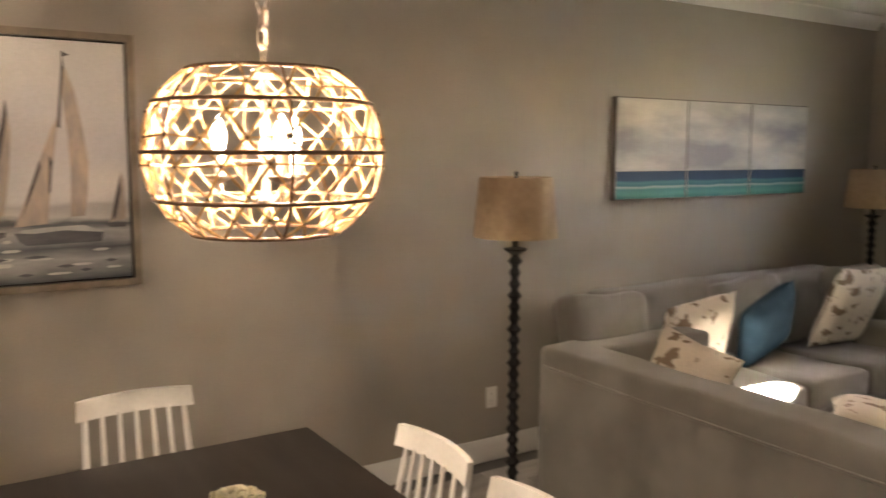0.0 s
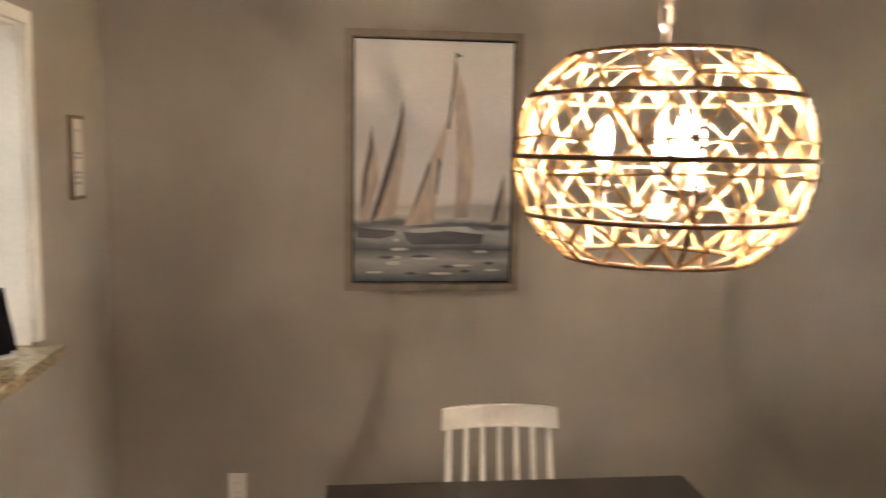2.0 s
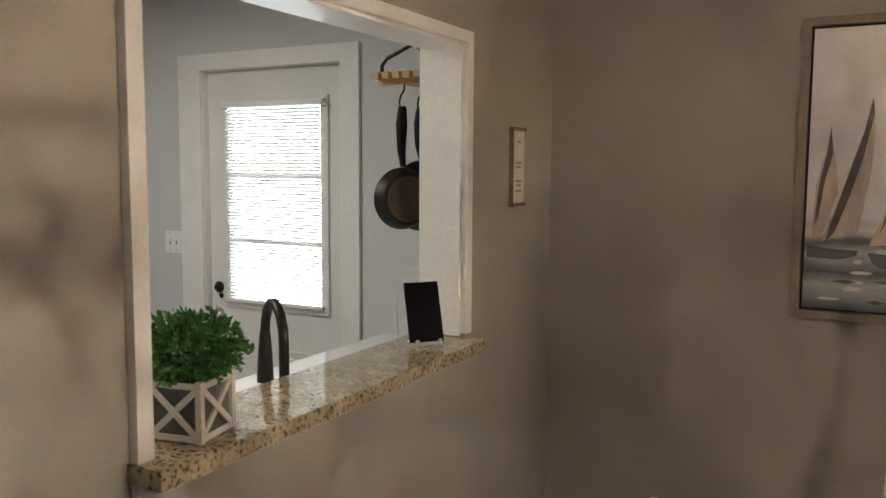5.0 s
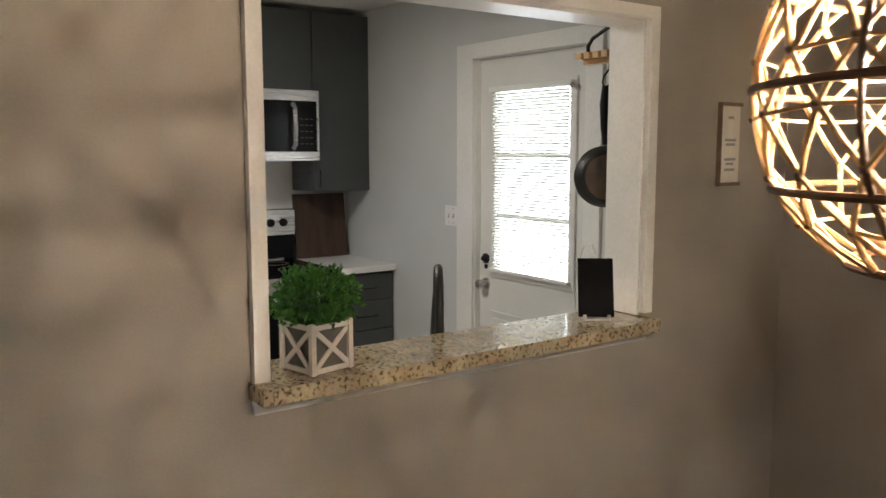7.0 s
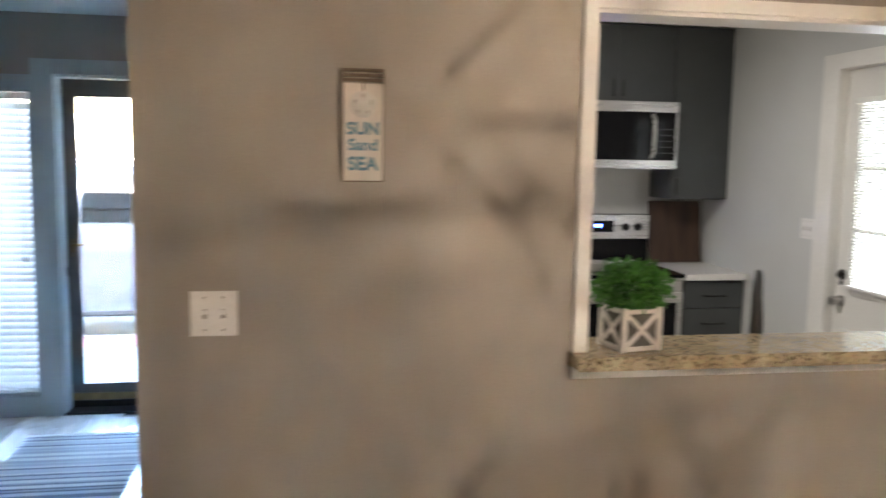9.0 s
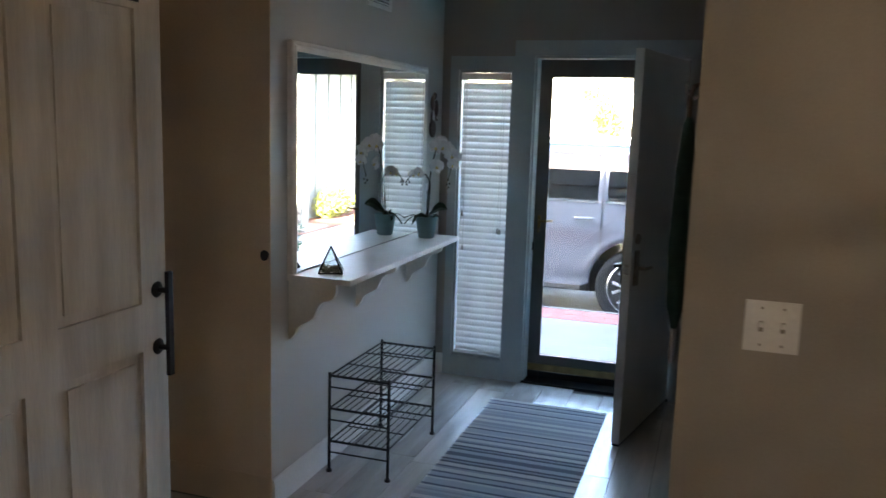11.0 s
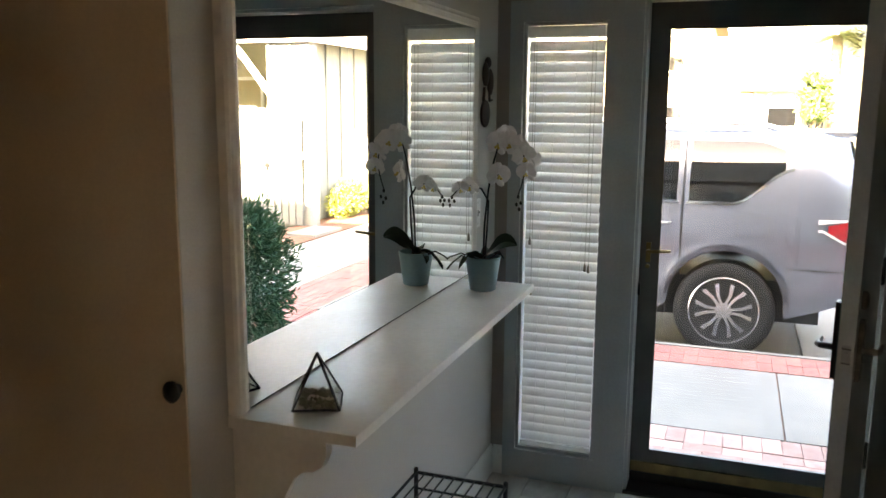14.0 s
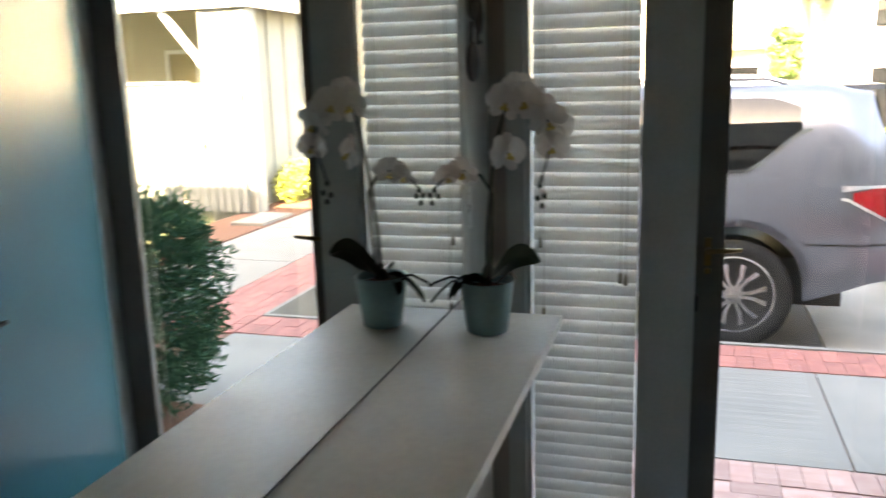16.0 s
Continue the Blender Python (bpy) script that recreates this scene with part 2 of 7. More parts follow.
PETAL = material("white_orchid_petal", (0.78, 0.76, 0.74), (0.70, 0.67, 0.66), 0.55, scale=60)
LIP = material("yellow_orchid_lip", (0.62, 0.50, 0.12), (0.50, 0.36, 0.10), 0.6, scale=60)
translucent(PETAL, 0.32, (0.8, 0.78, 0.77))
LEAF = material("dark_green_leaf", (0.022, 0.05, 0.018), (0.015, 0.035, 0.014), 0.4, scale=30)
STEM = material("brown_green_stem", (0.022, 0.022, 0.013), None, 0.6)
BOXWOOD = material("bright_boxwood", (0.025, 0.12, 0.016), (0.085, 0.26, 0.035), 0.5, scale=60)
HEDGE = material("blue_green_hedge", (0.016, 0.055, 0.026), (0.032, 0.085, 0.04), 0.75, scale=20, spec=0.15)
YELLOW_BUSH = material("golden_shrub", (0.30, 0.30, 0.05), (0.16, 0.20, 0.04), 0.6, scale=14)
PALM_LEAF = material("palm_frond", (0.10, 0.14, 0.04), (0.17, 0.18, 0.05), 0.6, scale=6)
BARK = material("grey_brown_bark", (0.22, 0.165, 0.12), (0.14, 0.10, 0.075), 0.9, scale=9, bump=0.8, fine=40)
CONCRETE = material("pale_concrete", (0.205, 0.185, 0.16), (0.165, 0.15, 0.132), 0.85, scale=2.2, bump=0.4, fine=120)
ASPHALT = material("worn_asphalt", (0.038, 0.037, 0.036), (0.05, 0.049, 0.047), 0.9, scale=1.5, bump=0.7, fine=160)
BRICK = material("red_paver", (0.34, 0.12, 0.09), (0.26, 0.09, 0.075), 0.85, scale=14, bump=0.4, fine=120, vary=0.35)
PINK_BRICK = material("faded_pink_paver", (0.42, 0.26, 0.22), (0.36, 0.20, 0.17), 0.85, scale=14, bump=0.4, fine=120, vary=0.4)
MULCH = material("red_bark_mulch", (0.16, 0.06, 0.03), (0.10, 0.04, 0.022), 0.95, scale=40, bump=1.0, fine=90)
SIDING = material("pale_grey_siding", (0.20, 0.20, 0.182), (0.165, 0.165, 0.15), 0.7, scale=3, bump=0.15, stretch=(4, 4, 0.6))
CREAM = material("cream_siding", (0.50, 0.44, 0.32), (0.45, 0.395, 0.285), 0.75, scale=3, bump=0.15)
ROOF = material("brown_roof_shingle", (0.20, 0.14, 0.10), (0.14, 0.10, 0.075), 0.9, scale=12, bump=0.5)
LAWN = material("dry_grass_ground", (0.10, 0.11, 0.045), (0.14, 0.13, 0.06), 0.95, scale=3, bump=0.8)
CAR_PAINT = material("gunmetal_metallic_paint", (0.145, 0.152, 0.18), (0.138, 0.145, 0.172), 0.24, metal=0.45, coat=0.5, scale=2, fine=600)
TYRE = material("black_tyre_rubber", (0.014, 0.014, 0.015), (0.019, 0.019, 0.019), 0.85, scale=20, bump=0.3, spec=0.2)
ALLOY = material("machined_alloy", (0.62, 0.60, 0.62), (0.55, 0.53, 0.55), 0.25, metal=0.9)
DARK_ALLOY = material("dark_alloy_pocket", (0.010, 0.010, 0.011), None, 0.6, metal=0.2, spec=0.2)
GREY_ALLOY = material("grey_painted_alloy", (0.05, 0.048, 0.05), (0.04, 0.038, 0.04), 0.45, metal=0.5)
CAR_GLASS = material("dark_tinted_glass", (0.006, 0.0065, 0.0075), None, 0.03, spec=0.9)
RED_LENS = material("red_lamp_lens", (0.55, 0.02, 0.03), (0.42, 0.015, 0.02), 0.12, coat=0.8, scale=30)
CLEAR_LENS = material("clear_lamp_lens", (0.7, 0.68, 0.68), None, 0.12, coat=0.8)
DARK_TRIM = material("black_car_trim", (0.02, 0.02, 0.021), None, 0.5)

# ---------------------------------------------------------------- mesh helpers


def box(bm, x0, x1, y0, y1, z0, z1):
    v = [bm.verts.new((x, y, z)) for x in (x0, x1) for y in (y0, y1) for z in (z0, z1)]
    for f in ((0, 1, 3, 2), (4, 6, 7, 5), (0, 4, 5, 1), (2, 3, 7, 6), (0, 2, 6, 4), (1, 5, 7, 3)):
        bm.faces.new([v[i] for i in f])
    return v


def tube(bm, points, r, seg=8, closed=False):
    """A round rod along points; r is one radius or one for each point."""
    pts = [Vector(p) for p in points]
    n = len(pts)
    rs = r if isinstance(r, (list, tuple)) else [r] * n
    rings, up = [], None
    for i, p in enumerate(pts):
        a, b = pts[i - 1] if (i or closed) else pts[0], pts[(i + 1) % n] if (i < n - 1 or closed) else pts[-1]
        d = (b - a).normalized()
        up = (up - d * up.dot(d)) if up else d.orthogonal()
        if up.length < 1e-4:
            up = d.orthogonal()
        up = up.normalized()
        side = d.cross(up)
        rings.append([bm.verts.new(p + (up * math.cos(t) + side * math.sin(t)) * rs[i]) for t in (2 * math.pi * k / seg for k in range(seg))])
    for i in range(n if closed else n - 1):
        a, b = rings[i], rings[(i + 1) % n]
        for k in range(seg):
            bm.faces.new((a[k], a[(k + 1) % seg], b[(k + 1) % seg], b[k]))
    if not closed:
        bm.faces.new(rings[0][::-1])
        bm.faces.new(rings[-1])


def lathe(bm, profile, seg=24, at=(0, 0, 0), axis="z"):
    """Turn (radius, height) pairs round an axis."""
    rings = []
    for r, h in profile:
        ring = []
        for k in range(seg):
            c, s = r * math.cos(2 * math.pi * k / seg), r * math.sin(2 * math.pi * k / seg)
            p = {"z": (c, s, h), "x": (h, c, s), "y": (s, h, c)}[axis]
            ring.append(bm.verts.new((p[0] + at[0], p[1] + at[1], p[2] + at[2])))
        rings.append(ring)
    for a, b in zip(rings, rings[1:]):
        for k in range(seg):
            bm.faces.new((a[k], a[(k + 1) % seg], b[(k + 1) % seg], b[k]))
    if profile[0][0] > 1e-4:
        bm.faces.new(rings[0][::-1])
    if profile[-1][0] > 1e-4:
        bm.faces.new(rings[-1])


def prism(bm, outline, axis, a, b):
    """Extrude a closed outline of (u, v) pairs from a to b along an axis (x: u=y v=z; y: u=x v=z; z: u=x v=y)."""
    def at(u, v, w):
        return {"x": (w, u, v), "y": (u, w, v), "z": (u, v, w)}[axis]
    lo = [bm.verts.new(at(u, v, a)) for u, v in outline]
    hi = [bm.verts.new(at(u, v, b)) for u, v in outline]
    n = len(outline)
    bm.faces.new(lo[::-1])
    bm.faces.new(hi)
    for i in range(n):
        bm.faces.new((lo[i], lo[(i + 1) % n], hi[(i + 1) % n], hi[i]))


def soften(bm, width, segs=2):
    bmesh.ops.bevel(bm, geom=[e for e in bm.edges if e.is_manifold and e.calc_face_angle(0) > 0.6], offset=width, segments=segs,
                    profile=0.5, affect="EDGES", clamp_overlap=True)


def mesh_of(name, bm, mat, smooth=40):
    bmesh.ops.recalc_face_normals(bm, faces=bm.faces[:])
    for e in bm.edges:
        e.smooth = not e.is_manifold or e.calc_face_angle(0) < radians(smooth)
    for f in bm.faces:
        f.smooth = smooth > 0
    me = bpy.data.meshes.new(name)
    bm.to_mesh(me)
    bm.free()
    for k in mat if isinstance(mat, (list, tuple)) else (mat,):
        me.materials.append(k)
    return me


def part(name, bm, mat, parent=None, label="", smooth=40):
    """Link a bmesh as one mesh object under a thing or part."""
    ob = new(name, mesh_of(name, bm, mat, smooth))
    if parent is not None:
        ob.parent = parent
    return tagged(ob, label)


def piece(name, me, parent, m):
    """One of many alike pieces on shared mesh data."""
    ob = new(name, me)
    ob.parent = parent
    ob.matrix_basis = m
    return ob


def thing(name, label, category, m=None, group="", kind=""):
    ob = new(name)
    ob.empty_display_size = 0.1
    ob.matrix_basis = m or Matrix()
    return tagged(ob, label, category, group, kind)


def boxes(*spans, bevel=0.0, segs=2):
    bm = bmesh.new()
    for s in spans:
        box(bm, *s)
    if bevel:
        soften(bm, bevel, segs)
    return bm


def structure(name, bm, mat, label="", category=""):
    return tagged(part(name, bm, mat), label, category, kind="structure")


def wall(name, axis, a, b, u0, u1, z0, z1, holes=(), mat=WALL, label=""):
    """A wall from a to b in thickness along axis, u0..u1 in length, with through holes (u0, u1, z0, z1)."""
    bm = bmesh.new()
    us = sorted({u0, u1, *(h[0] for h in holes), *(h[1] for h in holes)})
    zs = sorted({z0, z1, *(h[2] for h in holes), *(h[3] for h in holes)})
    grid = {}

    def vert(u, w, z):
        key = (u, w, z)
        if key not in grid:
            grid[key] = bm.verts.new((w, u, z) if axis == "x" else (u, w, z))
        return grid[key]

    def solid(i, j):
        if not (0 <= i < len(us) - 1 and 0 <= j < len(zs) - 1):
            return False
        u, z = (us[i] + us[i + 1]) / 2, (zs[j] + zs[j + 1]) / 2
        return not any(h[0] < u < h[1] and h[2] < z < h[3] for h in holes)

    for i in range(len(us) - 1):
        for j in range(len(zs) - 1):
            if not solid(i, j):
                continue
            p, q, r, s = us[i], us[i + 1], zs[j], zs[j + 1]
            for w in (a, b):
                bm.faces.new([vert(p, w, r), vert(q, w, r), vert(q, w, s), vert(p, w, s)])
            for di, dj, e in ((-1, 0, ((p, r), (p, s))), (1, 0, ((q, r), (q, s))), (0, -1, ((p, r), (q, r))), (0, 1, ((p, s), (q, s)))):
                if not solid(i + di, j + dj):
                    (ua, za), (ub, zb) = e
                    bm.faces.new([vert(ua, a, za), vert(ub, a, zb), vert(ub, b, zb), vert(ua, b, za)])
    return structure(name, bm, mat, label)


# ---------------------------------------------------------------- the large structure
NORTH, WEST_K, FRONT, SOUTH, EAST = 3.67, -3.34, -3.12, -1.20, 6.95
HALL_H, ROOM_H, KIT_H = 2.43, 2.70, 2.54

wall("wall_partition", "x", -0.13, 0.0, 0.45, NORTH, 0, ROOM_H, [(1.63, 2.895, 1.075, 2.04)], WALL, "greige painted partition wall with a serving hatch")
wall("wall_north", "y", NORTH, NORTH + 0.16, -0.065, EAST, 0, ROOM_H, [], WALL, "greige painted wall with pictures")
wall("wall_kitchen_north", "y", NORTH, NORTH + 0.16, WEST_K, -0.065, 0, ROOM_H, [(-1.865, -1.005, 0.0, 2.135)], KITCHEN_WALL, "pale grey kitchen wall with a glazed door")
wall("wall_kitchen_west", "x", WEST_K - 0.16, WEST_K, 0.45, NORTH + 0.16, 0, ROOM_H, [], KITCHEN_WALL, "pale grey kitchen wall behind the range")
wall("wall_hall_north", "y", 0.45, 0.57, FRONT, -0.13, 0, ROOM_H, [], HALL_WALL, "grey painted hall wall")
wall("wall_front", "x", FRONT - 0.16, FRONT, SOUTH - 0.12, 0.60, 0, ROOM_H, [(-1.085, -0.735, 0.13, 1.985), (-0.60, 0.325, 0.0, 2.075)], WALL, "greige painted wall with entrance door and sidelight")
wall("wall_hall_south", "y", SOUTH - 0.12, SOUTH, FRONT, EAST, 0, ROOM_H, [(-0.99, 0.0, 0.0, 2.155)], HALL_WALL, "grey painted wall with mirror and passage opening")
wall("wall_passage_west", "x", -1.11, -0.99, -3.2, SOUTH - 0.12, 0, ROOM_H, [], PASSAGE_LIT, "passage wall, its paint lightened for warm room light")
structure("wall_passage_corner", boxes((-0.992, -0.985, SOUTH - 0.121, SOUTH - 0.001, 0.13, 2.155)), PASSAGE_LIT, "passage wall end, its paint lightened for warm room light")
wall("wall_passage_east", "x", 0.0, 0.12, -3.2, SOUTH - 0.12, 0, ROOM_H, [], PASSAGE_LIT)
wall("wall_passage_end", "y", -3.32, -3.2, -1.11, 0.12, 0, ROOM_H, [], PASSAGE_LIT)
wall("wall_east", "x", EAST, EAST + 0.16, SOUTH - 0.12, NORTH + 0.16, 0, ROOM_H, [(2.02, 2.42, 1.94, 2.35)], WALL, "greige painted wall with a window")
structure("ceiling_hall", boxes((FRONT, 0.0, SOUTH, 0.45, HALL_H, HALL_H + 0.05), (-0.05, 0.0, SOUTH, 0.45, HALL_H + 0.05, ROOM_H)), CEILING, "white textured hall ceiling", "ceiling")
structure("ceiling_room", boxes((0.0, EAST, SOUTH, NORTH, ROOM_H, ROOM_H + 0.1)), CEILING, "white textured room ceiling", "ceiling")
structure("ceiling_kitchen", boxes((WEST_K, -0.13, 0.57, NORTH, KIT_H, KIT_H + 0.1)), CEILING, "white kitchen ceiling", "ceiling")
structure("ceiling_passage", boxes((-0.99, 0.0, -3.2, SOUTH - 0.12, 2.44, 2.5)), CEILING, "white passage ceiling", "ceiling")
# unseen block over the rooms; its height is set to keep sun off the car
structure("roof_parapet", boxes((FRONT - 0.5, EAST + 0.3, -4.2, NORTH + 0.35, ROOM_H + 0.12, 4.6)), SIDING, "unseen grey block above the rooms, added to shade car and court", "house")
# unseen strips outside the walls, added to stop light leaking in at the floor
structure("foundation", boxes((WEST_K - 0.15, EAST + 0.2, NORTH + 0.161, NORTH + 0.20, -0.4, 0.12), (EAST + 0.161, EAST + 0.20, SOUTH - 0.12, NORTH + 0.16, -0.4, 0.12), (0.121, EAST + 0.2, SOUTH - 0.16, SOUTH - 0.121, -0.4, 0.12)), CONCRETE, "unseen concrete strips that seal the floor line against light", "foundation")
# unseen block added north of the house to keep sun off the fence
structure("neighbour_unit", boxes((FRONT - 0.5, EAST + 0.3, 4.55, 22.0, -0.5, 5.4)), SIDING, "unseen grey block that closes the sun gap towards the fence", "house")
floor = structure("floor", boxes((WEST_K, EAST, -3.2, NORTH, -0.12, -0.008)), JOINT, "grey wood plank floor", "floor")
structure("door_sill", boxes((FRONT - 0.22, FRONT + 0.02, -0.60, 0.325, -0.1, 0.012), bevel=0.004), BLACK_METAL, "dark metal threshold", "threshold")


def crown(name, axis, at, u0, u1, z, flip):
    """A coved crown moulding under the ceiling."""
    d = -1 if flip else 1
    prof = [(0, 0), (0, -0.09), (0.012, -0.09), (0.02, -0.075), (0.05, -0.04), (0.075, -0.022), (0.09, -0.012), (0.09, 0)]
    bm = bmesh.new()
    prism(bm, [(at + d * p, z + q) for p, q in prof], axis, u0, u1)
    structure(name, bm, TRIM, "white crown moulding", "moulding")


crown("trim_crown_north", "x", NORTH, 0.0, EAST, ROOM_H, True)
crown("trim_crown_east", "y", EAST, SOUTH, NORTH - 0.09, ROOM_H, True)


def baseboard(name, axis, at, u0, u1, out, mat=TRIM, h=0.13):
    prof = [(0, 0), (0, h), (0.006, h), (0.010, h - 0.012), (0.014, h - 0.03), (0.014, 0)]
    bm = bmesh.new()
    prism(bm, [(at + out * p, q) for p, q in prof], axis, u0, u1)
    structure(name, bm, mat, "white moulded baseboard", "baseboard")


baseboard("baseboard_north", "x", NORTH, 0.0, EAST, -1)
baseboard("baseboard_partition", "y", 0.0, 0.45, NORTH - 0.014, 1)
baseboard("baseboard_mirror_wall", "x", SOUTH, FRONT, -0.99, 1)
baseboard("baseboard_passage", "y", -0.99, -3.2, SOUTH, 1, PASSAGE_LIT, 0.135)
baseboard("baseboard_hall_north", "x", 0.45, FRONT, 0.0, -1)
baseboard("baseboard_front", "y", FRONT, SOUTH + 0.014, -1.14, 1)

# ---------------------------------------------------------------- serving hatch
hatch = structure("trim_hatch_casing", boxes((0.0, 0.022, 1.595, 1.632, 1.058, 2.075), (0.0, 0.022, 2.893, 2.932, 1.128, 2.075), (0.0, 0.022, 1.632, 2.893, 2.038, 2.075), bevel=0.003), TRIM, "white casing round the serving hatch", "casing")
structure("trim_hatch_lining", boxes((-0.135, 0.001, 1.6305, 1.642, 1.12, 2.03), (-0.135, 0.001, 2.884, 2.8945, 1.12, 2.03), (-0.135, 0.001, 1.631, 2.894, 2.028, 2.0395)), TRIM, "white lining of the serving hatch", "casing")
structure("trim_hatch_back_casing", boxes((-0.152, -0.13, 1.57, 1.63, 1.12, 2.10), (-0.152, -0.13, 2.895, 2.955, 1.12, 2.10), (-0.152, -0.13, 1.63, 2.895, 2.04, 2.10), bevel=0.003), TRIM, "white casing on the kitchen side", "casing")
structure("trim_ledge_apron", boxes((0.0, 0.024, 1.597, 2.92, 1.055, 1.078), (0.0, 0.012, 1.597, 2.92, 1.04, 1.055), bevel=0.003), TRIM, "thin white moulding under the granite ledge", "moulding")
ledge = tagged(part("ledge", boxes((-0.16, 0.086, 1.588, 2.902, 1.079, 1.117), bevel=0.009, segs=3), GRANITE), "polished speckled tan granite ledge on the hatch", "ledge", kind="structure")

# ---------------------------------------------------------------- entrance: sidelight, storm door, open door
window_1 = thing("window_1", "tall narrow entrance sidelight with white casing", "window", kind="structure")
part("window_frame", boxes((FRONT, FRONT + 0.02, -1.14, -1.085, 0.0, 2.07), (FRONT, FRONT + 0.02, -0.735, -0.725, 0.0, 2.07), (FRONT, FRONT + 0.02, -1.085, -0.735, 1.985, 2.07),
     (FRONT, FRONT + 0.02, -1.085, -0.735, 0.0, 0.13), bevel=0.003), DOOR_TRIM, window_1)
part("window_jamb", boxes((FRONT - 0.15, FRONT, -1.085, -1.072, 0.13, 1.985), (FRONT - 0.15, FRONT, -0.748, -0.735, 0.13, 1.985), (FRONT - 0.15, FRONT, -1.072, -0.748, 1.972, 1.985), (FRONT - 0.15, FRONT + 0.008, -1.072, -0.748, 0.13, 0.145)), DOOR_TRIM, window_1)
pane = part("pane", boxes((FRONT - 0.10, FRONT - 0.094, -1.072, -0.748, 0.145, 1.972)), PANE, window_1, "clear glass pane")
pane.visible_shadow = False

blind = thing("window_blind", "white slatted blind, half-open, in the sidelight", "blind")
part("headrail", boxes((FRONT - 0.06, FRONT + 0.006, -1.068, -0.752, 1.925, 1.968), bevel=0.004), SLAT, blind)
part("bottom_rail", boxes((FRONT - 0.052, FRONT - 0.004, -1.066, -0.754, 0.147, 0.168), bevel=0.004), SLAT, blind)
bm = bmesh.new()
slat_prof = [(-0.024, -0.0065), (-0.012, 0.0), (0.0, 0.0022), (0.012, 0.0), (0.024, -0.0065)]
prism(bm, [(p, q + 0.0013) for p, q in slat_prof] + [(p, q - 0.0013) for p, q in reversed(slat_prof)], "y", -0.156, 0.156)
slat_mesh = mesh_of("slat", bm, SLAT, 60)
for i in range(42):
    piece("slat", slat_mesh, blind, pose(FRONT - 0.028, -0.91, 0.192 + i * 0.0415, 0, 60 + 2.0 * math.sin(i * 1.7), 0))
for y in (-1.0, -0.955, -0.865, -0.82):
    bm = bmesh.new()
    tube(bm, [(FRONT - 0.001, y, 1.93), (FRONT - 0.001, y, 0.16)], 0.0009, 5)
    part("cord", bm, SLAT, blind)
for y, z in ((-0.80, 0.96), (-0.785, 0.955), (-1.04, 1.06), (-1.03, 0.84)):
    bm = bmesh.new()
    tube(bm, [(FRONT + 0.006, y, 1.9), (FRONT + 0.006, y, z + 0.03)], 0.0008, 5)
    lathe(bm, [(0.002, 0.035), (0.005, 0.028), (0.007, 0.004), (0.004, 0.0)], 10, (FRONT + 0.006, y, z))
    part("pull_tassel", bm, PEWTER, blind)

structure("trim_door_casing", boxes((FRONT, FRONT + 0.022, -0.725, -0.60, 0.0, 2.165), (FRONT, FRONT + 0.022, 0.325, 0.44, 0.0, 2.165), (FRONT, FRONT + 0.022, -0.60, 0.325, 2.075, 2.165), bevel=0.003), DOOR_TRIM, "pale grey entrance door casing", "casing")
structure("trim_door_jamb", boxes((FRONT - 0.16, FRONT + 0.001, -0.6005, -0.588, 0.012, 2.075), (FRONT - 0.16, FRONT + 0.001, 0.313, 0.3255, 0.012, 2.075), (FRONT - 0.16, FRONT + 0.001, -0.588, 0.313, 2.062, 2.0755)), DOOR_TRIM, "pale grey entrance door jamb", "casing")

storm = thing("storm_door", "closed full-glass storm door with dark bronze frame", "door", pose(FRONT - 0.128, 0, 0))
SY0, SY1, SZ0, SZ1 = -0.519, 0.212, 0.155, 1.965
part("frame", boxes((-0.02, 0.02, -0.588, SY0, 0.03, 2.06), (-0.02, 0.02, SY1, 0.312, 0.03, 2.06), (-0.02, 0.02, SY0, SY1, SZ1, 2.06), (-0.02, 0.02, SY0, SY1, 0.105, SZ0), bevel=0.004), BRONZE_ALU, storm)
part("glazing_bead", boxes((0.02, 0.027, SY0, SY0 + 0.012, SZ0, SZ1), (0.02, 0.027, SY1 - 0.012, SY1, SZ0, SZ1), (0.02, 0.027, SY0, SY1, SZ1 - 0.012, SZ1), (0.02, 0.027, SY0, SY1, SZ0, SZ0 + 0.012), bevel=0.002), BRONZE_ALU, storm)
pane = part("pane", boxes((-0.004, 0.001, SY0, SY1, SZ0, SZ1)), PANE, storm, "clear glass pane")
pane.visible_shadow = False
part("kick_strip", boxes((0.02, 0.03, -0.585, 0.31, 0.06, 0.105), bevel=0.004), BRASS, storm, "worn brass kick strip")
part("sweep", boxes((-0.018, 0.03, -0.585, 0.31, 0.014, 0.058), bevel=0.003), BLACK_METAL, storm, "black bottom sweep")
handle = part("handle_plate", boxes((0.02, 0.027, -0.563, -0.543, 1.0, 1.085), bevel=0.003), BRASS, storm, "brass handle plate")
bm = bmesh.new()
tube(bm, [(0.028, -0.553, 1.05), (0.06, -0.553, 1.05), (0.066, -0.54, 1.052), (0.066, -0.46, 1.058)], [0.008, 0.008, 0.008, 0.006], 10)
part("lever", bm, BRASS, handle)
bm = bmesh.new()
lathe(bm, [(0.0, 0.0), (0.009, 0.002), (0.009, 0.012), (0.004, 0.014)], 12, (0.028, -0.553, 0.985), "x")
part("lock_knob", bm, BRASS, handle)
part("strike_latch", boxes((0.02, 0.045, -0.596, -0.578, 0.86, 0.91), bevel=0.003), BLACK_METAL, storm)

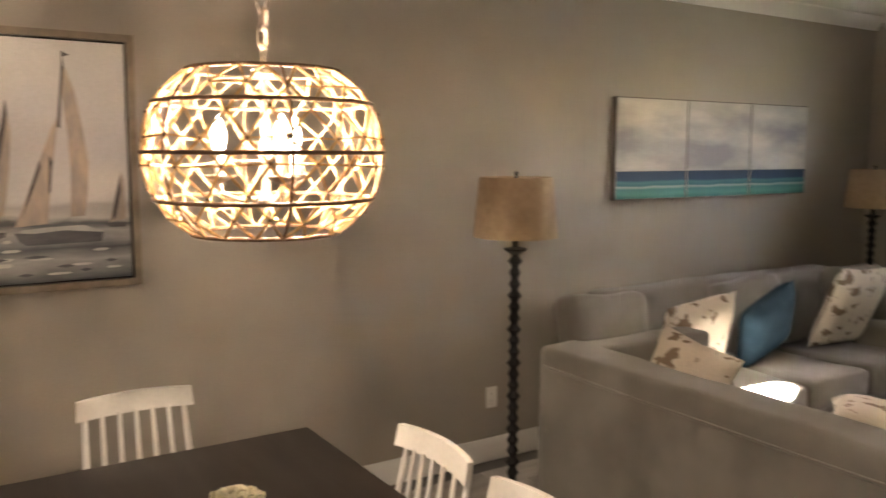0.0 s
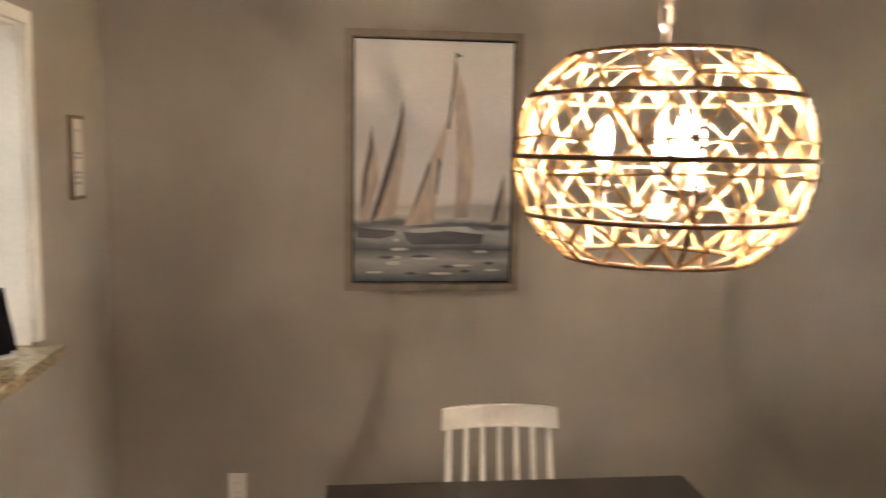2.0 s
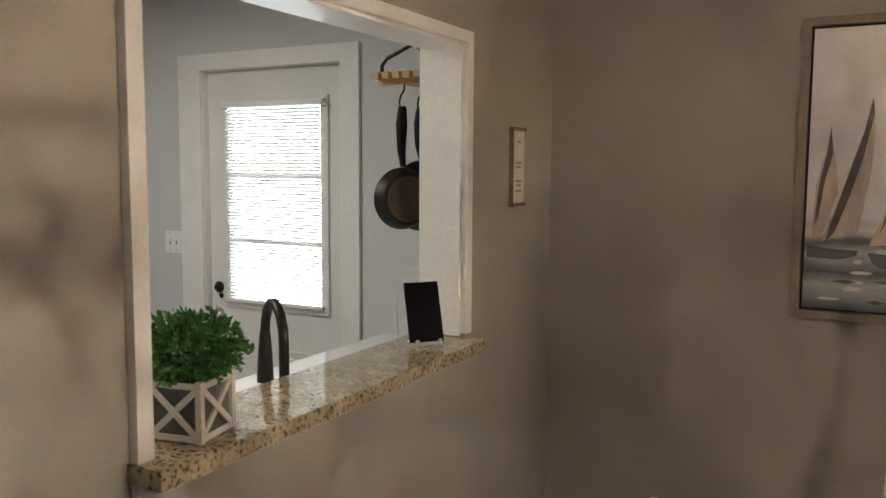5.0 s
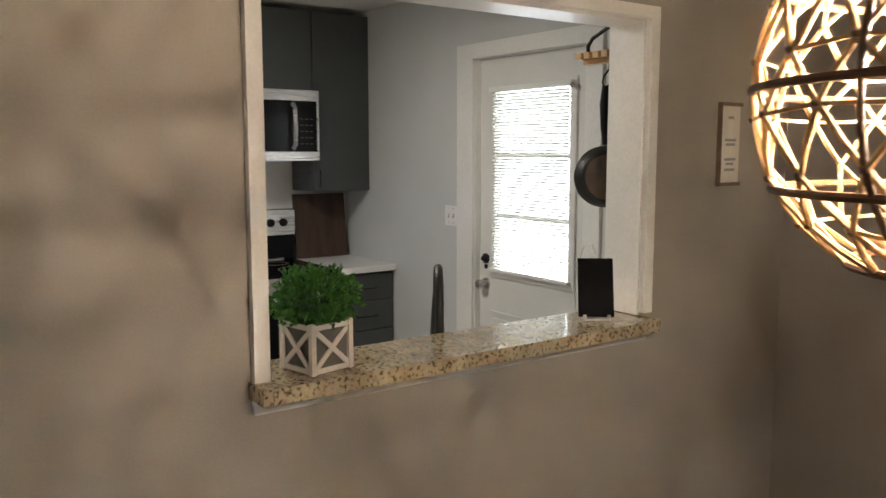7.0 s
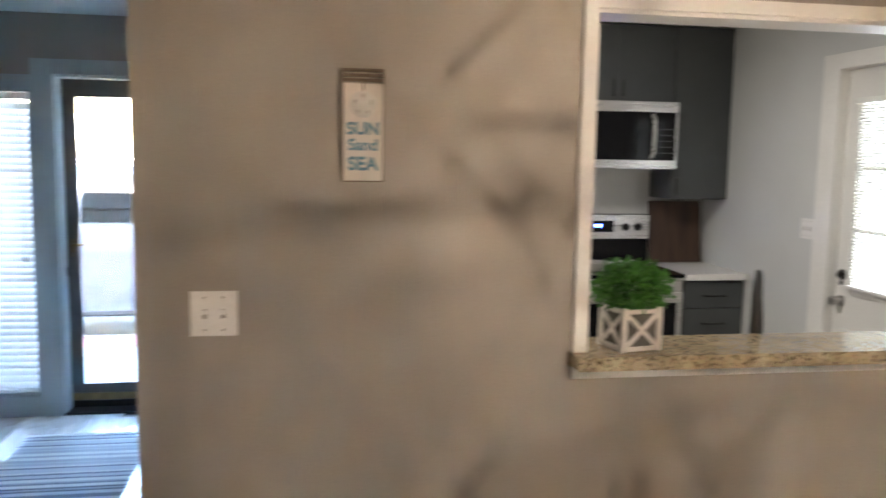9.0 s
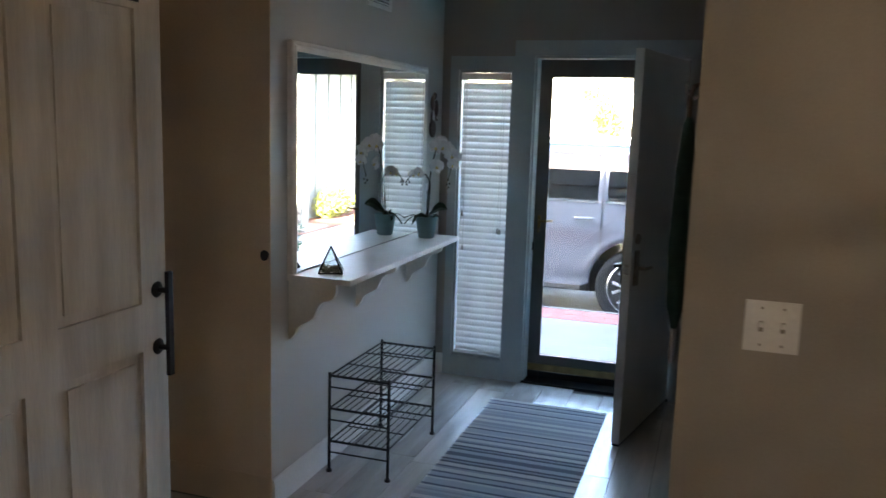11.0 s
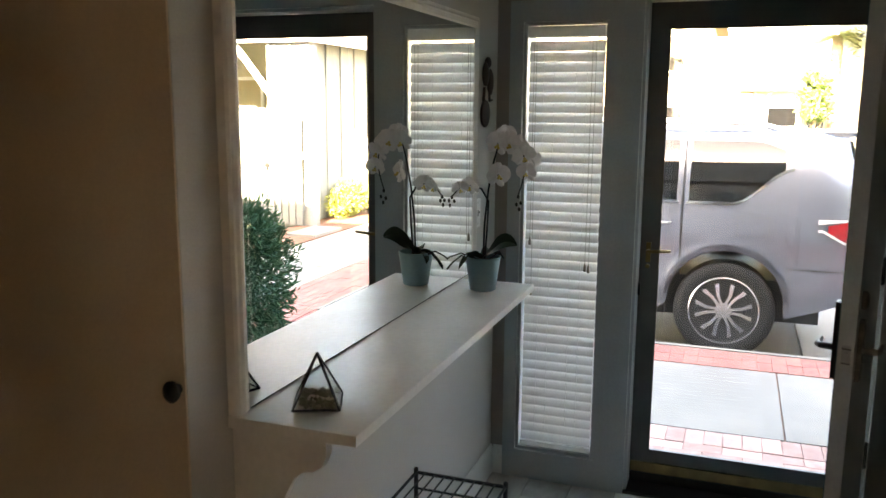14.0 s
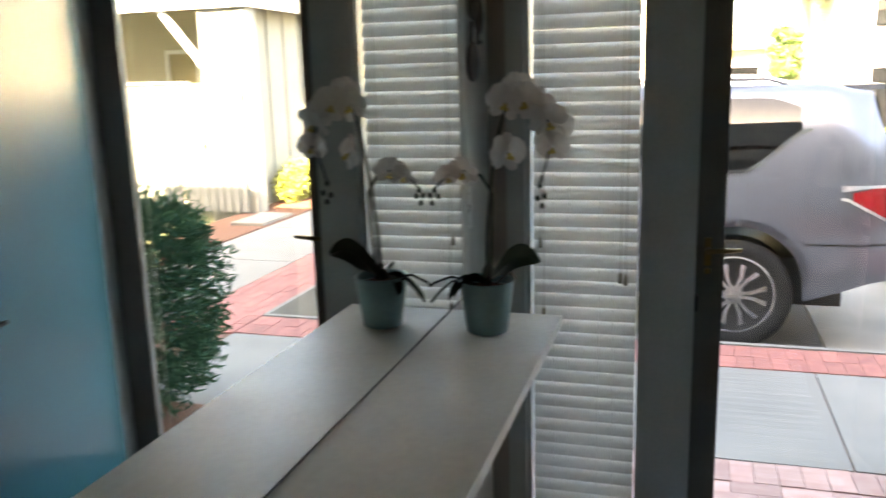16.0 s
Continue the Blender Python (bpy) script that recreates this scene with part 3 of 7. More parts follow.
# the open front door, swung in almost against the hall wall
leaf = thing("door_1", "front door standing open, teal outer face, pale inner face", "door", pose(FRONT + 0.018, 0.267, 0.0, 0, 0, -12.3), kind="structure")
LW, LT, LH = 0.86, 0.045, 2.045
part("slab", boxes((0.0, LW, -0.001, LT - 0.002, 0.015, LH), bevel=0.003), DOOR_WHITE, leaf)
part("outer_face", boxes((0.006, LW - 0.006, -0.004, 0.0, 0.018, LH - 0.004)), TEAL, leaf, "teal painted outer face")
part("sweep_strip", boxes((0.0, LW, 0.004, LT - 0.006, 0.003, 0.015)), BLACK_PLASTIC, leaf)
for z in (0.32, 1.05, 1.83):
    bm = boxes((-0.012, 0.014, 0.012, LT + 0.003, z - 0.05, z + 0.05), bevel=0.002)
    tube(bm, [(-0.006, LT + 0.004, z - 0.052), (-0.006, LT + 0.004, z + 0.052)], 0.007, 10)
    part("hinge", bm, BLACK_METAL, leaf)
for side in (-1, 1):
    y = -0.006 if side < 0 else LT
    metal = BLACK_METAL if side < 0 else PEWTER
    plate = part("escutcheon", boxes((LW - 0.09, LW - 0.04, min(y, y + side * 0.014), max(y, y + side * 0.014), 0.86, 1.04 if side > 0 else 1.09), bevel=0.006, segs=3), metal, leaf, "black outer lock plate" if side < 0 else "aged nickel escutcheon")
    bm = bmesh.new()
    tube(bm, [(LW - 0.065, y + side * 0.01, 0.95), (LW - 0.065, y + side * 0.05, 0.95), (LW - 0.075, y + side * 0.058, 0.95), (LW - 0.17, y + side * 0.058, 0.945)], [0.011, 0.010, 0.009, 0.007], 10)
    part("lever", bm, metal, plate)
    if side > 0:
        bm = bmesh.new()
        lathe(bm, [(0.0, 0.0), (0.028, 0.001), (0.028, 0.012), (0.02, 0.018), (0.0, 0.02)], 20, (LW - 0.065, y, 1.10), "y")
        part("deadbolt", bm, PEWTER, leaf)
part("latch_plate", boxes((LW - 0.001, LW + 0.002, 0.01, 0.034, 0.92, 0.975), (LW, LW + 0.010, 0.016, 0.028, 0.935, 0.955), bevel=0.001), STEEL, leaf)

# ---------------------------------------------------------------- mirror, shelf and what stands on it
mirror = thing("wall_mirror", "large wall mirror in a white moulded frame above the shelf", "mirror")
MX0, MX1, MZ0, MZ1 = -2.775, -1.12, 1.003, 1.975
part("mirror_glass", boxes((MX0 + 0.038, MX1 - 0.038, SOUTH + 0.006, SOUTH + 0.022, MZ0 + 0.003, MZ1 - 0.038)), MIRROR, mirror)
bm = bmesh.new()
mould = [(0.0, 0.0), (0.0, 0.020), (0.005, 0.027), (0.012, 0.028), (0.017, 0.024), (0.024, 0.029), (0.031, 0.027), (0.036, 0.0235), (0.043, 0.0235), (0.043, 0.0)]
ring = []
for cx, cz, sx, sz in ((MX0, MZ0, 1, 0), (MX0, MZ1, 1, -1), (MX1, MZ1, -1, -1), (MX1, MZ0, -1, 0)):
    ring.append([bm.verts.new((cx + sx * w, SOUTH + 0.001 + d, cz + sz * w)) for w, d in mould])
for a, b in zip(ring, ring[1:]):
    for k in range(len(mould)):
        bm.faces.new((a[k], a[(k + 1) % len(mould)], b[(k + 1) % len(mould)], b[k]))
bm.faces.new(ring[0])
bm.faces.new(ring[-1][::-1])
part("bottom_bead", boxes((MX0 + 0.05, MX1 - 0.05, SOUTH + 0.022, SOUTH + 0.0235, MZ0, MZ0 + 0.002)), BLACK_METAL, mirror)
part("mirror_frame", bm, WHITE_WOOD, mirror, smooth=25)

shelf = thing("wall_shelf", "long white painted wall shelf on carved brackets", "shelf")
SHX0, SHX1, SHY = -2.62, -1.118, -0.902
part("board", boxes((SHX0, SHX1, SOUTH + 0.001, SHY, 0.976, 1.0), bevel=0.003), WHITE_WOOD, shelf)
prof = [(SOUTH, 0.975), (SHY - 0.075, 0.975), (SHY - 0.075, 0.94), (SHY - 0.085, 0.915), (SHY - 0.105, 0.90), (SHY - 0.13, 0.895), (SHY - 0.15, 0.88), (SHY - 0.165, 0.855),
        (SHY - 0.18, 0.82), (SHY - 0.205, 0.80), (SHY - 0.235, 0.785), (SHY - 0.26, 0.765), (SHY - 0.272, 0.735), (SOUTH, 0.71)]
for x in (-1.145, -1.84, -2.55):
    bm = bmesh.new()
    prism(bm, [(y + 0.001 if y == SOUTH else y, z) for y, z in prof], "x", x - 0.012, x + 0.012)
    soften(bm, 0.002)
    part("bracket", bm, WHITE_WOOD, shelf)

pyramid = thing("glass_terrarium", "small pyramid glass terrarium with pebbles and dark metal edges", "terrarium", pose(-1.255, -1.06, 1.0, 0, 0, 24))
apex, base = (0, 0, 0.115), [(-0.055, -0.05, 0.004), (0.055, -0.05, 0.004), (0.055, 0.05, 0.004), (-0.055, 0.05, 0.004)]
bm = bmesh.new()
for i in range(4):
    tube(bm, [base[i], apex], 0.003, 6)
    tube(bm, [base[i], base[(i + 1) % 4]], 0.003, 6)
part("metal_edges", bm, BLACK_METAL, pyramid)
for i in range(4):
    bm = bmesh.new()
    a, b, c = Vector(base[i]), Vector(base[(i + 1) % 4]), Vector(apex)
    nrm = (b - a).cross(c - a).normalized() * 0.0012
    lo, hi = [bm.verts.new(p - nrm) for p in (a, b, c)], [bm.verts.new(p + nrm) for p in (a, b, c)]
    bm.faces.new(lo[::-1]), bm.faces.new(hi)
    for k in range(3):
        bm.faces.new((lo[k], lo[(k + 1) % 3], hi[(k + 1) % 3], hi[k]))
    part("glass_side", bm, PANE, pyramid).visible_shadow = False
bm = bmesh.new()
rng = random.Random(4)
for i in range(70):
    u, v = rng.uniform(-0.042, 0.042), rng.uniform(-0.038, 0.038)
    s = rng.uniform(0.004, 0.008)
    m = pose(u, v, 0.006 + rng.uniform(0.0, 0.028) * (1 - abs(u) / 0.06), rng.uniform(0, 90), rng.uniform(0, 90), 0)
    bmesh.ops.create_icosphere(bm, subdivisions=1, radius=s, matrix=m)
PEBBLE = material("sage_pebbles", (0.30, 0.30, 0.22), (0.18, 0.19, 0.14), 0.8, scale=40)
tagged(part("pebbles", bm, PEBBLE, pyramid), kind="stuff")


def orchid(m):
    pot = thing("potted_orchid", "white orchid with arching sprays in a pale teal pot", "plant", m)
    bm = bmesh.new()
    lathe(bm, [(0.0, 0.001), (0.038, 0.0), (0.046, 0.004), (0.062, 0.115), (0.064, 0.122), (0.062, 0.124), (0.059, 0.122), (0.056, 0.105), (0.0, 0.1)], 32)
    part("pot", bm, POT, pot)
    bm = bmesh.new()
    lathe(bm, [(0.0, 0.112), (0.03, 0.11), (0.05, 0.104)], 20)
    part("moss", bm, MULCH, pot)
    stems = [[(0.0, 0.0, 0.10), (0.004, 0.004, 0.24), (0.008, 0.016, 0.36), (0.010, 0.034, 0.46), (0.012, 0.052, 0.525), (0.016, 0.075, 0.55), (0.02, 0.105, 0.535), (0.024, 0.135, 0.495), (0.026, 0.146, 0.445), (0.024, 0.136, 0.39), (0.022, 0.122, 0.345)],
             [(0.006, 0.006, 0.10), (0.010, 0.014, 0.22), (0.012, 0.018, 0.32), (0.010, -0.008, 0.362), (0.010, -0.05, 0.375), (0.010, -0.085, 0.365), (0.010, -0.11, 0.335)]]
    for pts in stems:
        bm = bmesh.new()
        tube(bm, pts, [0.0034] * 4 + [0.0024] * (len(pts) - 4), 7)
        part("stem", bm, STEM, pot)
    # paddle leaves: heading, length, half width, rise of the middle, drop of the tip, twist
    for ang, ln, wd, lift, drop, twist in ((80, 0.125, 0.030, 0.085, 0.02, 62), (250, 0.10, 0.026, 0.03, 0.075, 20), (305, 0.085, 0.022, 0.035, 0.05, 35), (160, 0.11, 0.027, 0.045, 0.06, 10)):
        bm = bmesh.new()
        rows = []
        for i in range(11):
            t = i / 10
            w = wd * max(0.10, math.sin(math.pi * (0.06 + t * 0.93)) ** 0.55)
            c = Vector((ln * t, 0, 0.108 + lift * math.sin(t * 1.9) - drop * t * t))
            rows.append([bm.verts.new(c + Matrix.Rotation(radians(twist * min(1.0, t * 2.5)), 3, "X") @ Vector((0, s * w, 0.012 * abs(s)))) for s in (-1, -0.5, 0, 0.5, 1)])
        for a, b in zip(rows, rows[1:]):
            for k in range(4):
                bm.faces.new((a[k], a[k + 1], b[k + 1], b[k]))
        bmesh.ops.solidify(bm, geom=bm.faces[:], thickness=0.002)
        bmesh.ops.rotate(bm, verts=bm.verts[:], cent=(0, 0, 0), matrix=Matrix.Rotation(radians(ang), 3, "Z"))
        part("leaf", bm, LEAF, pot)
    for pts in ([(0.01, -0.03, 0.11), (0.02, -0.075, 0.125), (0.025, -0.105, 0.10), (0.025, -0.125, 0.075)], [(0.0, -0.02, 0.11), (0.0, -0.08, 0.13), (0.0, -0.12, 0.115), (0.005, -0.145, 0.095)], [(-0.01, 0.02, 0.11), (-0.06, 0.05, 0.13), (-0.10, 0.06, 0.10)]):
        bm = bmesh.new()
        tube(bm, pts, [0.003, 0.0032, 0.003, 0.0036][:len(pts)], 6)
        part("aerial_root", bm, STEM, pot)
    rng = random.Random(7)
    # blooms: place, heading round the stem, size
    blooms = [(0.020, 0.050, 0.520, 0, 1.0), (0.006, 0.072, 0.545, 160, 0.9), (0.030, 0.092, 0.522, -25, 1.0), (0.012, 0.118, 0.512, 150, 0.95), (0.036, 0.140, 0.480, 20, 0.95), (0.012, 0.158, 0.470, 190, 0.85),
              (0.034, 0.150, 0.425, -15, 0.8), (0.026, 0.052, 0.412, 35, 1.0), (0.020, -0.045, 0.372, -30, 0.85), (0.016, -0.082, 0.362, 20, 0.7)]
    petals = ((0, 0.040, 0.017, 0.010), (72, 0.041, 0.031, 0.002), (288, 0.041, 0.031, 0.002), (144, 0.038, 0.016, 0.010), (216, 0.038, 0.016, 0.010))
    for x, y, z, a, size in blooms:
        bm = bmesh.new()
        for th, lng, wid, back in petals:
            pts = []
            for i in range(6):
                t = i / 5
                w = wid * math.sin(math.pi * (0.08 + 0.80 * t)) ** 0.75
                pts.append([bm.verts.new((-back * t + 0.010 * t * t - 0.006 * s * s + rng.uniform(-0.0012, 0.0012), s * w, 0.004 + lng * t)) for s in (-1, -0.5, 0, 0.5, 1)])
            vs = [v for q in pts for v in q]
            for q, p in zip(pts, pts[1:]):
                for k in range(4):
                    bm.faces.new((q[k], q[k + 1], p[k + 1], p[k]))
            bmesh.ops.rotate(bm, verts=vs, cent=(0, 0, 0), matrix=Matrix.Rotation(radians(th + rng.uniform(-6, 6)), 3, "X"))
        m = pose(x, y, z, rng.uniform(-25, 25), rng.uniform(-10, 35), a) @ Matrix.Scale(size, 4)
        bmesh.ops.transform(bm, verts=bm.verts[:], matrix=m)
        flower = part("flower", bm, PETAL, pot)
        bm = bmesh.new()
        for q in ((0.010, 0.0, -0.004), (0.016, 0.005, -0.010), (0.016, -0.005, -0.010)):
            bmesh.ops.create_icosphere(bm, subdivisions=1, radius=0.0055, matrix=m @ Matrix.Translation(q))
        part("lip", bm, LIP, flower, "yellow flower lip")
    for x, y, z in ((0.022, 0.122, 0.34), (0.026, 0.132, 0.318), (0.018, 0.116, 0.312), (0.020, 0.126, 0.296), (0.010, -0.112, 0.33), (0.012, -0.122, 0.318), (0.008, -0.104, 0.316), (0.014, -0.118, 0.302)):
        bm = bmesh.new()
        bmesh.ops.create_icosphere(bm, subdivisions=1, radius=0.0068, matrix=Matrix.Translation((x, y, z)) @ Matrix.Diagonal((0.85, 0.85, 1.2, 1)))
        part("bud", bm, STEM, pot)
    return pot


orchid(pose(-2.46, -1.05, 1.0, 0, 0, 8))

ornament = thing("wall_ornament", "carved bird ornament with a round disc on the wall", "wall decor", pose(-2.93, SOUTH, 1.74))
bm = bmesh.new()
for dx, dz, sx, sz in ((0.03, 0.03, 0.024, 0.05), (-0.035, 0.0, 0.022, 0.055), (0.0, 0.075, 0.018, 0.024)):
    bmesh.ops.create_icosphere(bm, subdivisions=2, radius=1.0, matrix=pose(dx, 0.016, dz) @ Matrix.Diagonal((sx, 0.014, sz, 1)))
tube(bm, [(0.03, 0.012, -0.02), (0.034, 0.01, -0.075)], 0.006, 6)
tube(bm, [(-0.035, 0.012, -0.04), (-0.05, 0.01, -0.075), (-0.085, 0.01, -0.07)], 0.005, 6)
part("bird", bm, WALNUT, ornament)
bm = bmesh.new()
lathe(bm, [(0.0, 0.002), (0.052, 0.002), (0.055, 0.006), (0.052, 0.012), (0.04, 0.014), (0.0, 0.014)], 28, (0.0, 0, -0.125), "y")
part("disc", bm, WALNUT, ornament)


def wall_plate(m, gang, label, toggles=True):
    w = 0.07 + 0.046 * (gang - 1)
    pl = thing("light_switch" if toggles else "wall_outlet", label, "switch" if toggles else "outlet", m)
    part("plate", boxes((-w / 2, w / 2, 0.0, 0.006, -0.0575, 0.0575), bevel=0.003), TRIM, pl)
    for g in range(gang):
        x = (g - (gang - 1) / 2) * 0.046
        if toggles:
            part("slot", boxes((x - 0.005, x + 0.005, 0.006, 0.0075, -0.012, 0.012)), PEWTER, pl)
            part("toggle", boxes((x - 0.004, x + 0.004, 0.006, 0.018, 0.0, 0.010), bevel=0.0015), TRIM, pl)
        else:
            for z in (-0.02, 0.02):
                bm = bmesh.new()
                lathe(bm, [(0.016, 0.006), (0.016, 0.008), (0.0, 0.008)], 16, (x, 0, z), "y")
                sock = part("socket", bm, TRIM, pl)
                part("slots", boxes((x - 0.007, x - 0.005, 0.008, 0.0085, z - 0.004, z + 0.005), (x + 0.005, x + 0.007, 0.008, 0.0085, z - 0.004, z + 0.005)), BLACK_PLASTIC, sock)
        for z in (-0.042, 0.042):
            bm = bmesh.new()
            lathe(bm, [(0.003, 0.006), (0.003, 0.0068), (0.0, 0.0068)], 8, (x, 0, z), "y")
            part("screw", bm, PEWTER, pl)
    return pl


EASTWARD = -90
wall_plate(pose(0.0, 0.643, 1.236, 0, 0, EASTWARD), 2, "white two-gang toggle switch on the greige wall")
wall_plate(pose(-2.855, SOUTH, 1.22), 1, "white single switch plate beside the mirror")
wall_plate(pose(0.475, NORTH, 0.34, 0, 0, 180), 1, "white duplex outlet above the baseboard", False)
wall_plate(pose(3.42, NORTH, 0.36, 0, 0, 180), 1, "white duplex outlet behind the floor lamp", False)
wall_plate(pose(-2.08, NORTH, 1.265, 0, 0, 180), 2, "white two-gang switch beside the kitchen door")

vent = thing("air_vent", "white louvred air vent high on the hall wall", "vent", pose(-2.07, SOUTH, 2.31))
part("frame", boxes((-0.15, 0.15, 0, 0.01, 0.065, 0.085), (-0.15, 0.15, 0, 0.01, -0.085, -0.065), (-0.15, -0.13, 0, 0.01, -0.065, 0.065), (0.13, 0.15, 0, 0.01, -0.065, 0.065), bevel=0.002), TRIM, vent)
part("backing", boxes((-0.13, 0.13, 0.0, 0.001, -0.065, 0.065)), BLACK_PLASTIC, vent)
for i in range(8):
    part("louvre", boxes((-0.13, 0.13, 0.002, 0.008, -0.06 + i * 0.016, -0.052 + i * 0.016)), TRIM, vent)

# shoe rack under the shelf
rack = thing("shoe_rack", "black wrought-iron three-tier shoe rack", "shoe rack")
RX0, RX1, RY0, RY1 = -2.045, -1.415, -1.14, -0.84
for x in (RX0, RX1):
    for y in (RY0, RY1):
        bm = bmesh.new()
        tube(bm, [(x, y, 0.012), (x, y, 0.49)], 0.0075, 8)
        lathe(bm, [(0.0, 0.0), (0.014, 0.002), (0.014, 0.010), (0.009, 0.016)], 12, (x, y, 0))
        part("leg", bm, BLACK_METAL, rack)
for z in (0.475, 0.315, 0.155):
    bm = bmesh.new()
    for y in (RY0, RY1):
        tube(bm, [(RX0, y, z), (RX1, y, z)], 0.005, 6)
    for x in (RX0, RX1):
        tube(bm, [(x, RY0, z), (x, RY1, z)], 0.006, 6)
        tube(bm, [(x, RY0, z - 0.055), (x, RY1, z - 0.055)], 0.004, 6)
    tier = part("tier_frame", bm, BLACK_METAL, rack)
    for i in range(1, 9):
        y = RY0 + (RY1 - RY0) * i / 9
        bm = bmesh.new()
        tube(bm, [(RX0, y, z + 0.003), (RX1, y, z + 0.003)], 0.003, 6)
        part("wire", bm, BLACK_METAL, tier)
    for i in (1, 2):
        x = RX0 + (RX1 - RX0) * i / 3
        bm = bmesh.new()
        tube(bm, [(x, RY0, z - 0.003), (x, RY1, z - 0.003)], 0.003, 6)
        part("cross_wire", bm, BLACK_METAL, tier)

# runner
RUG = banded("striped_runner_weave", [(0.018 * i, c) for i, c in enumerate([random.Random(i * 7 + 3).choice(
    ((0.42, 0.44, 0.48), (0.18, 0.20, 0.25), (0.72, 0.72, 0.70), (0.26, 0.285, 0.34), (0.54, 0.56, 0.59), (0.14, 0.155, 0.195))) for i in range(31)])], axis=0, rough=0.95, wobble=0.003, scale=60, steps=True, bump=0.6, repeat=0.54)
rug = thing("runner_rug", "grey and navy striped woven runner on the plank floor", "rug", pose(-1.83, -0.345, 0.0))
n_x, n_y = 60, 14
bm = bmesh.new()
grid = [[bm.verts.new((-0.90 + 1.8 * i / n_x, -0.345 + 0.69 * j / n_y, 0.007 + 0.0012 * noise.noise(Vector((i * 0.4, j * 0.5, 0))))) for j in range(n_y + 1)] for i in range(n_x + 1)]
for i in range(n_x):
    for j in range(n_y):
        bm.faces.new((grid[i][j], grid[i + 1][j], grid[i + 1][j + 1], grid[i][j + 1]))
bmesh.ops.solidify(bm, geom=bm.faces[:], thickness=0.006)
tagged(part("weave", bm, RUG, rug))

# ---------------------------------------------------------------- barn door and passage
barn = thing("barn_door", "whitewashed panelled sliding barn door, half open", "door", pose(-0.21, SOUTH + 0.055, 0.0))
DW = 1.02
part("slab", boxes((0.0, DW, -0.016, 0.010, 0.02, 2.08), bevel=0.002), RUSTIC, barn)
for name, s in (("stile", (0.0, 0.115, 0.010, 0.022, 0.02, 2.08)), ("stile", (DW - 0.115, DW, 0.010, 0.022, 0.02, 2.08)), ("stile", (0.45, 0.57, 0.010, 0.022, 0.13, 0.94)),
                ("rail", (0.115, DW - 0.115, 0.010, 0.022, 1.96, 2.08)), ("rail", (0.115, DW - 0.115, 0.010, 0.022, 0.94, 1.09)), ("rail", (0.115, DW - 0.115, 0.010, 0.022, 0.02, 0.13)), ("stile", (0.45, 0.57, 0.010, 0.022, 1.09, 1.96))):
    part(name, boxes(s, bevel=0.004), RUSTIC, barn)
for s in ((0.145, 0.42, 0.010, 0.017, 1.12, 1.93), (0.60, 0.875, 0.010, 0.017, 1.12, 1.93), (0.145, 0.42, 0.010, 0.017, 0.16, 0.91), (0.60, 0.875, 0.010, 0.017, 0.16, 0.91)):
    part("raised_panel", boxes(s, bevel=0.006), RUSTIC, barn)
pull = part("pull_bar", boxes((0.036, 0.058, 0.062, 0.076, 0.855, 1.185), bevel=0.003), BLACK_METAL, barn, "black bar handle")
for z in (0.942, 1.124):
    bm = bmesh.new()
    tube(bm, [(0.047, 0.022, z), (0.047, 0.064, z)], 0.009, 12)
    lathe(bm, [(0.0, 0.022), (0.024, 0.022), (0.026, 0.026), (0.02, 0.032), (0.0, 0.034)], 20, (0.047, 0.0, z), "y")
    part("rosette", bm, BLACK_METAL, pull)
for x in (0.12, 0.9):
    part("strap_hanger", boxes((x - 0.02, x + 0.02, 0.022, 0.028, 1.98, 2.20), bevel=0.002), BLACK_METAL, barn)
rail = thing("barn_door_rail", "black steel barn door rail above the opening", "rail", pose(0, SOUTH, 2.195))
part("bar", boxes((-1.09, 0.95, 0.030, 0.036, -0.02, 0.02), bevel=0.002), BLACK_METAL, rail)
for x in (-0.95, -0.3, 0.3, 0.85):
    bm = bmesh.new()
    tube(bm, [(x, 0.0, 0.0), (x, 0.040, 0.0)], 0.012, 12)
    part("standoff", bm, BLACK_METAL, rail)
part("stop_block", boxes((-1.08, -1.03, 0.022, 0.052, 0.0, 0.045), bevel=0.003), BLACK_METAL, rail)
bm = bmesh.new()
lathe(bm, [(0.012, 0.0), (0.010, 0.012), (0.024, 0.02), (0.026, 0.03), (0.018, 0.038), (0.0, 0.04)], 20, (0, 0, 0), "x")
knob = tagged(part("door_bumper", bm, BLACK_PLASTIC), "round black bumper knob on the passage wall end", "knob")
knob.location = (-0.985, -1.215, 1.105)
knob.scale = (0.85, 0.72, 0.85)

# umbrella on a hook by the hall wall
bm = bmesh.new()
GREEN_CLOTH = material("bottle_green_cloth", (0.012, 0.05, 0.035), (0.008, 0.035, 0.025), 0.7, scale=20, stretch=(1, 1, 0.1), bump=0.4)
umb = thing("umbrella", "folded bottle-green umbrella hanging from a wall hook", "umbrella", pose(-0.66, 0.41, 1.0))
lathe(bm, [(0.006, 0.0), (0.010, 0.05), (0.018, 0.09), (0.028, 0.12), (0.034, 0.30), (0.028, 0.55), (0.016, 0.68), (0.008, 0.70)], 16)
for v in bm.verts:
    a = math.atan2(v.co.y, v.co.x)
    v.co.x, v.co.y = v.co.x * (1 + 0.12 * math.sin(8 * a)), v.co.y * (1 + 0.12 * math.sin(8 * a))
part("canopy", bm, GREEN_CLOTH, umb)
bm = bmesh.new()
tube(bm, [(0, 0, -0.06), (0, 0, 0.10)], [0.007, 0.012], 10)
part("ferrule", bm, CHROME, umb, "chrome ferrule")
bm = bmesh.new()
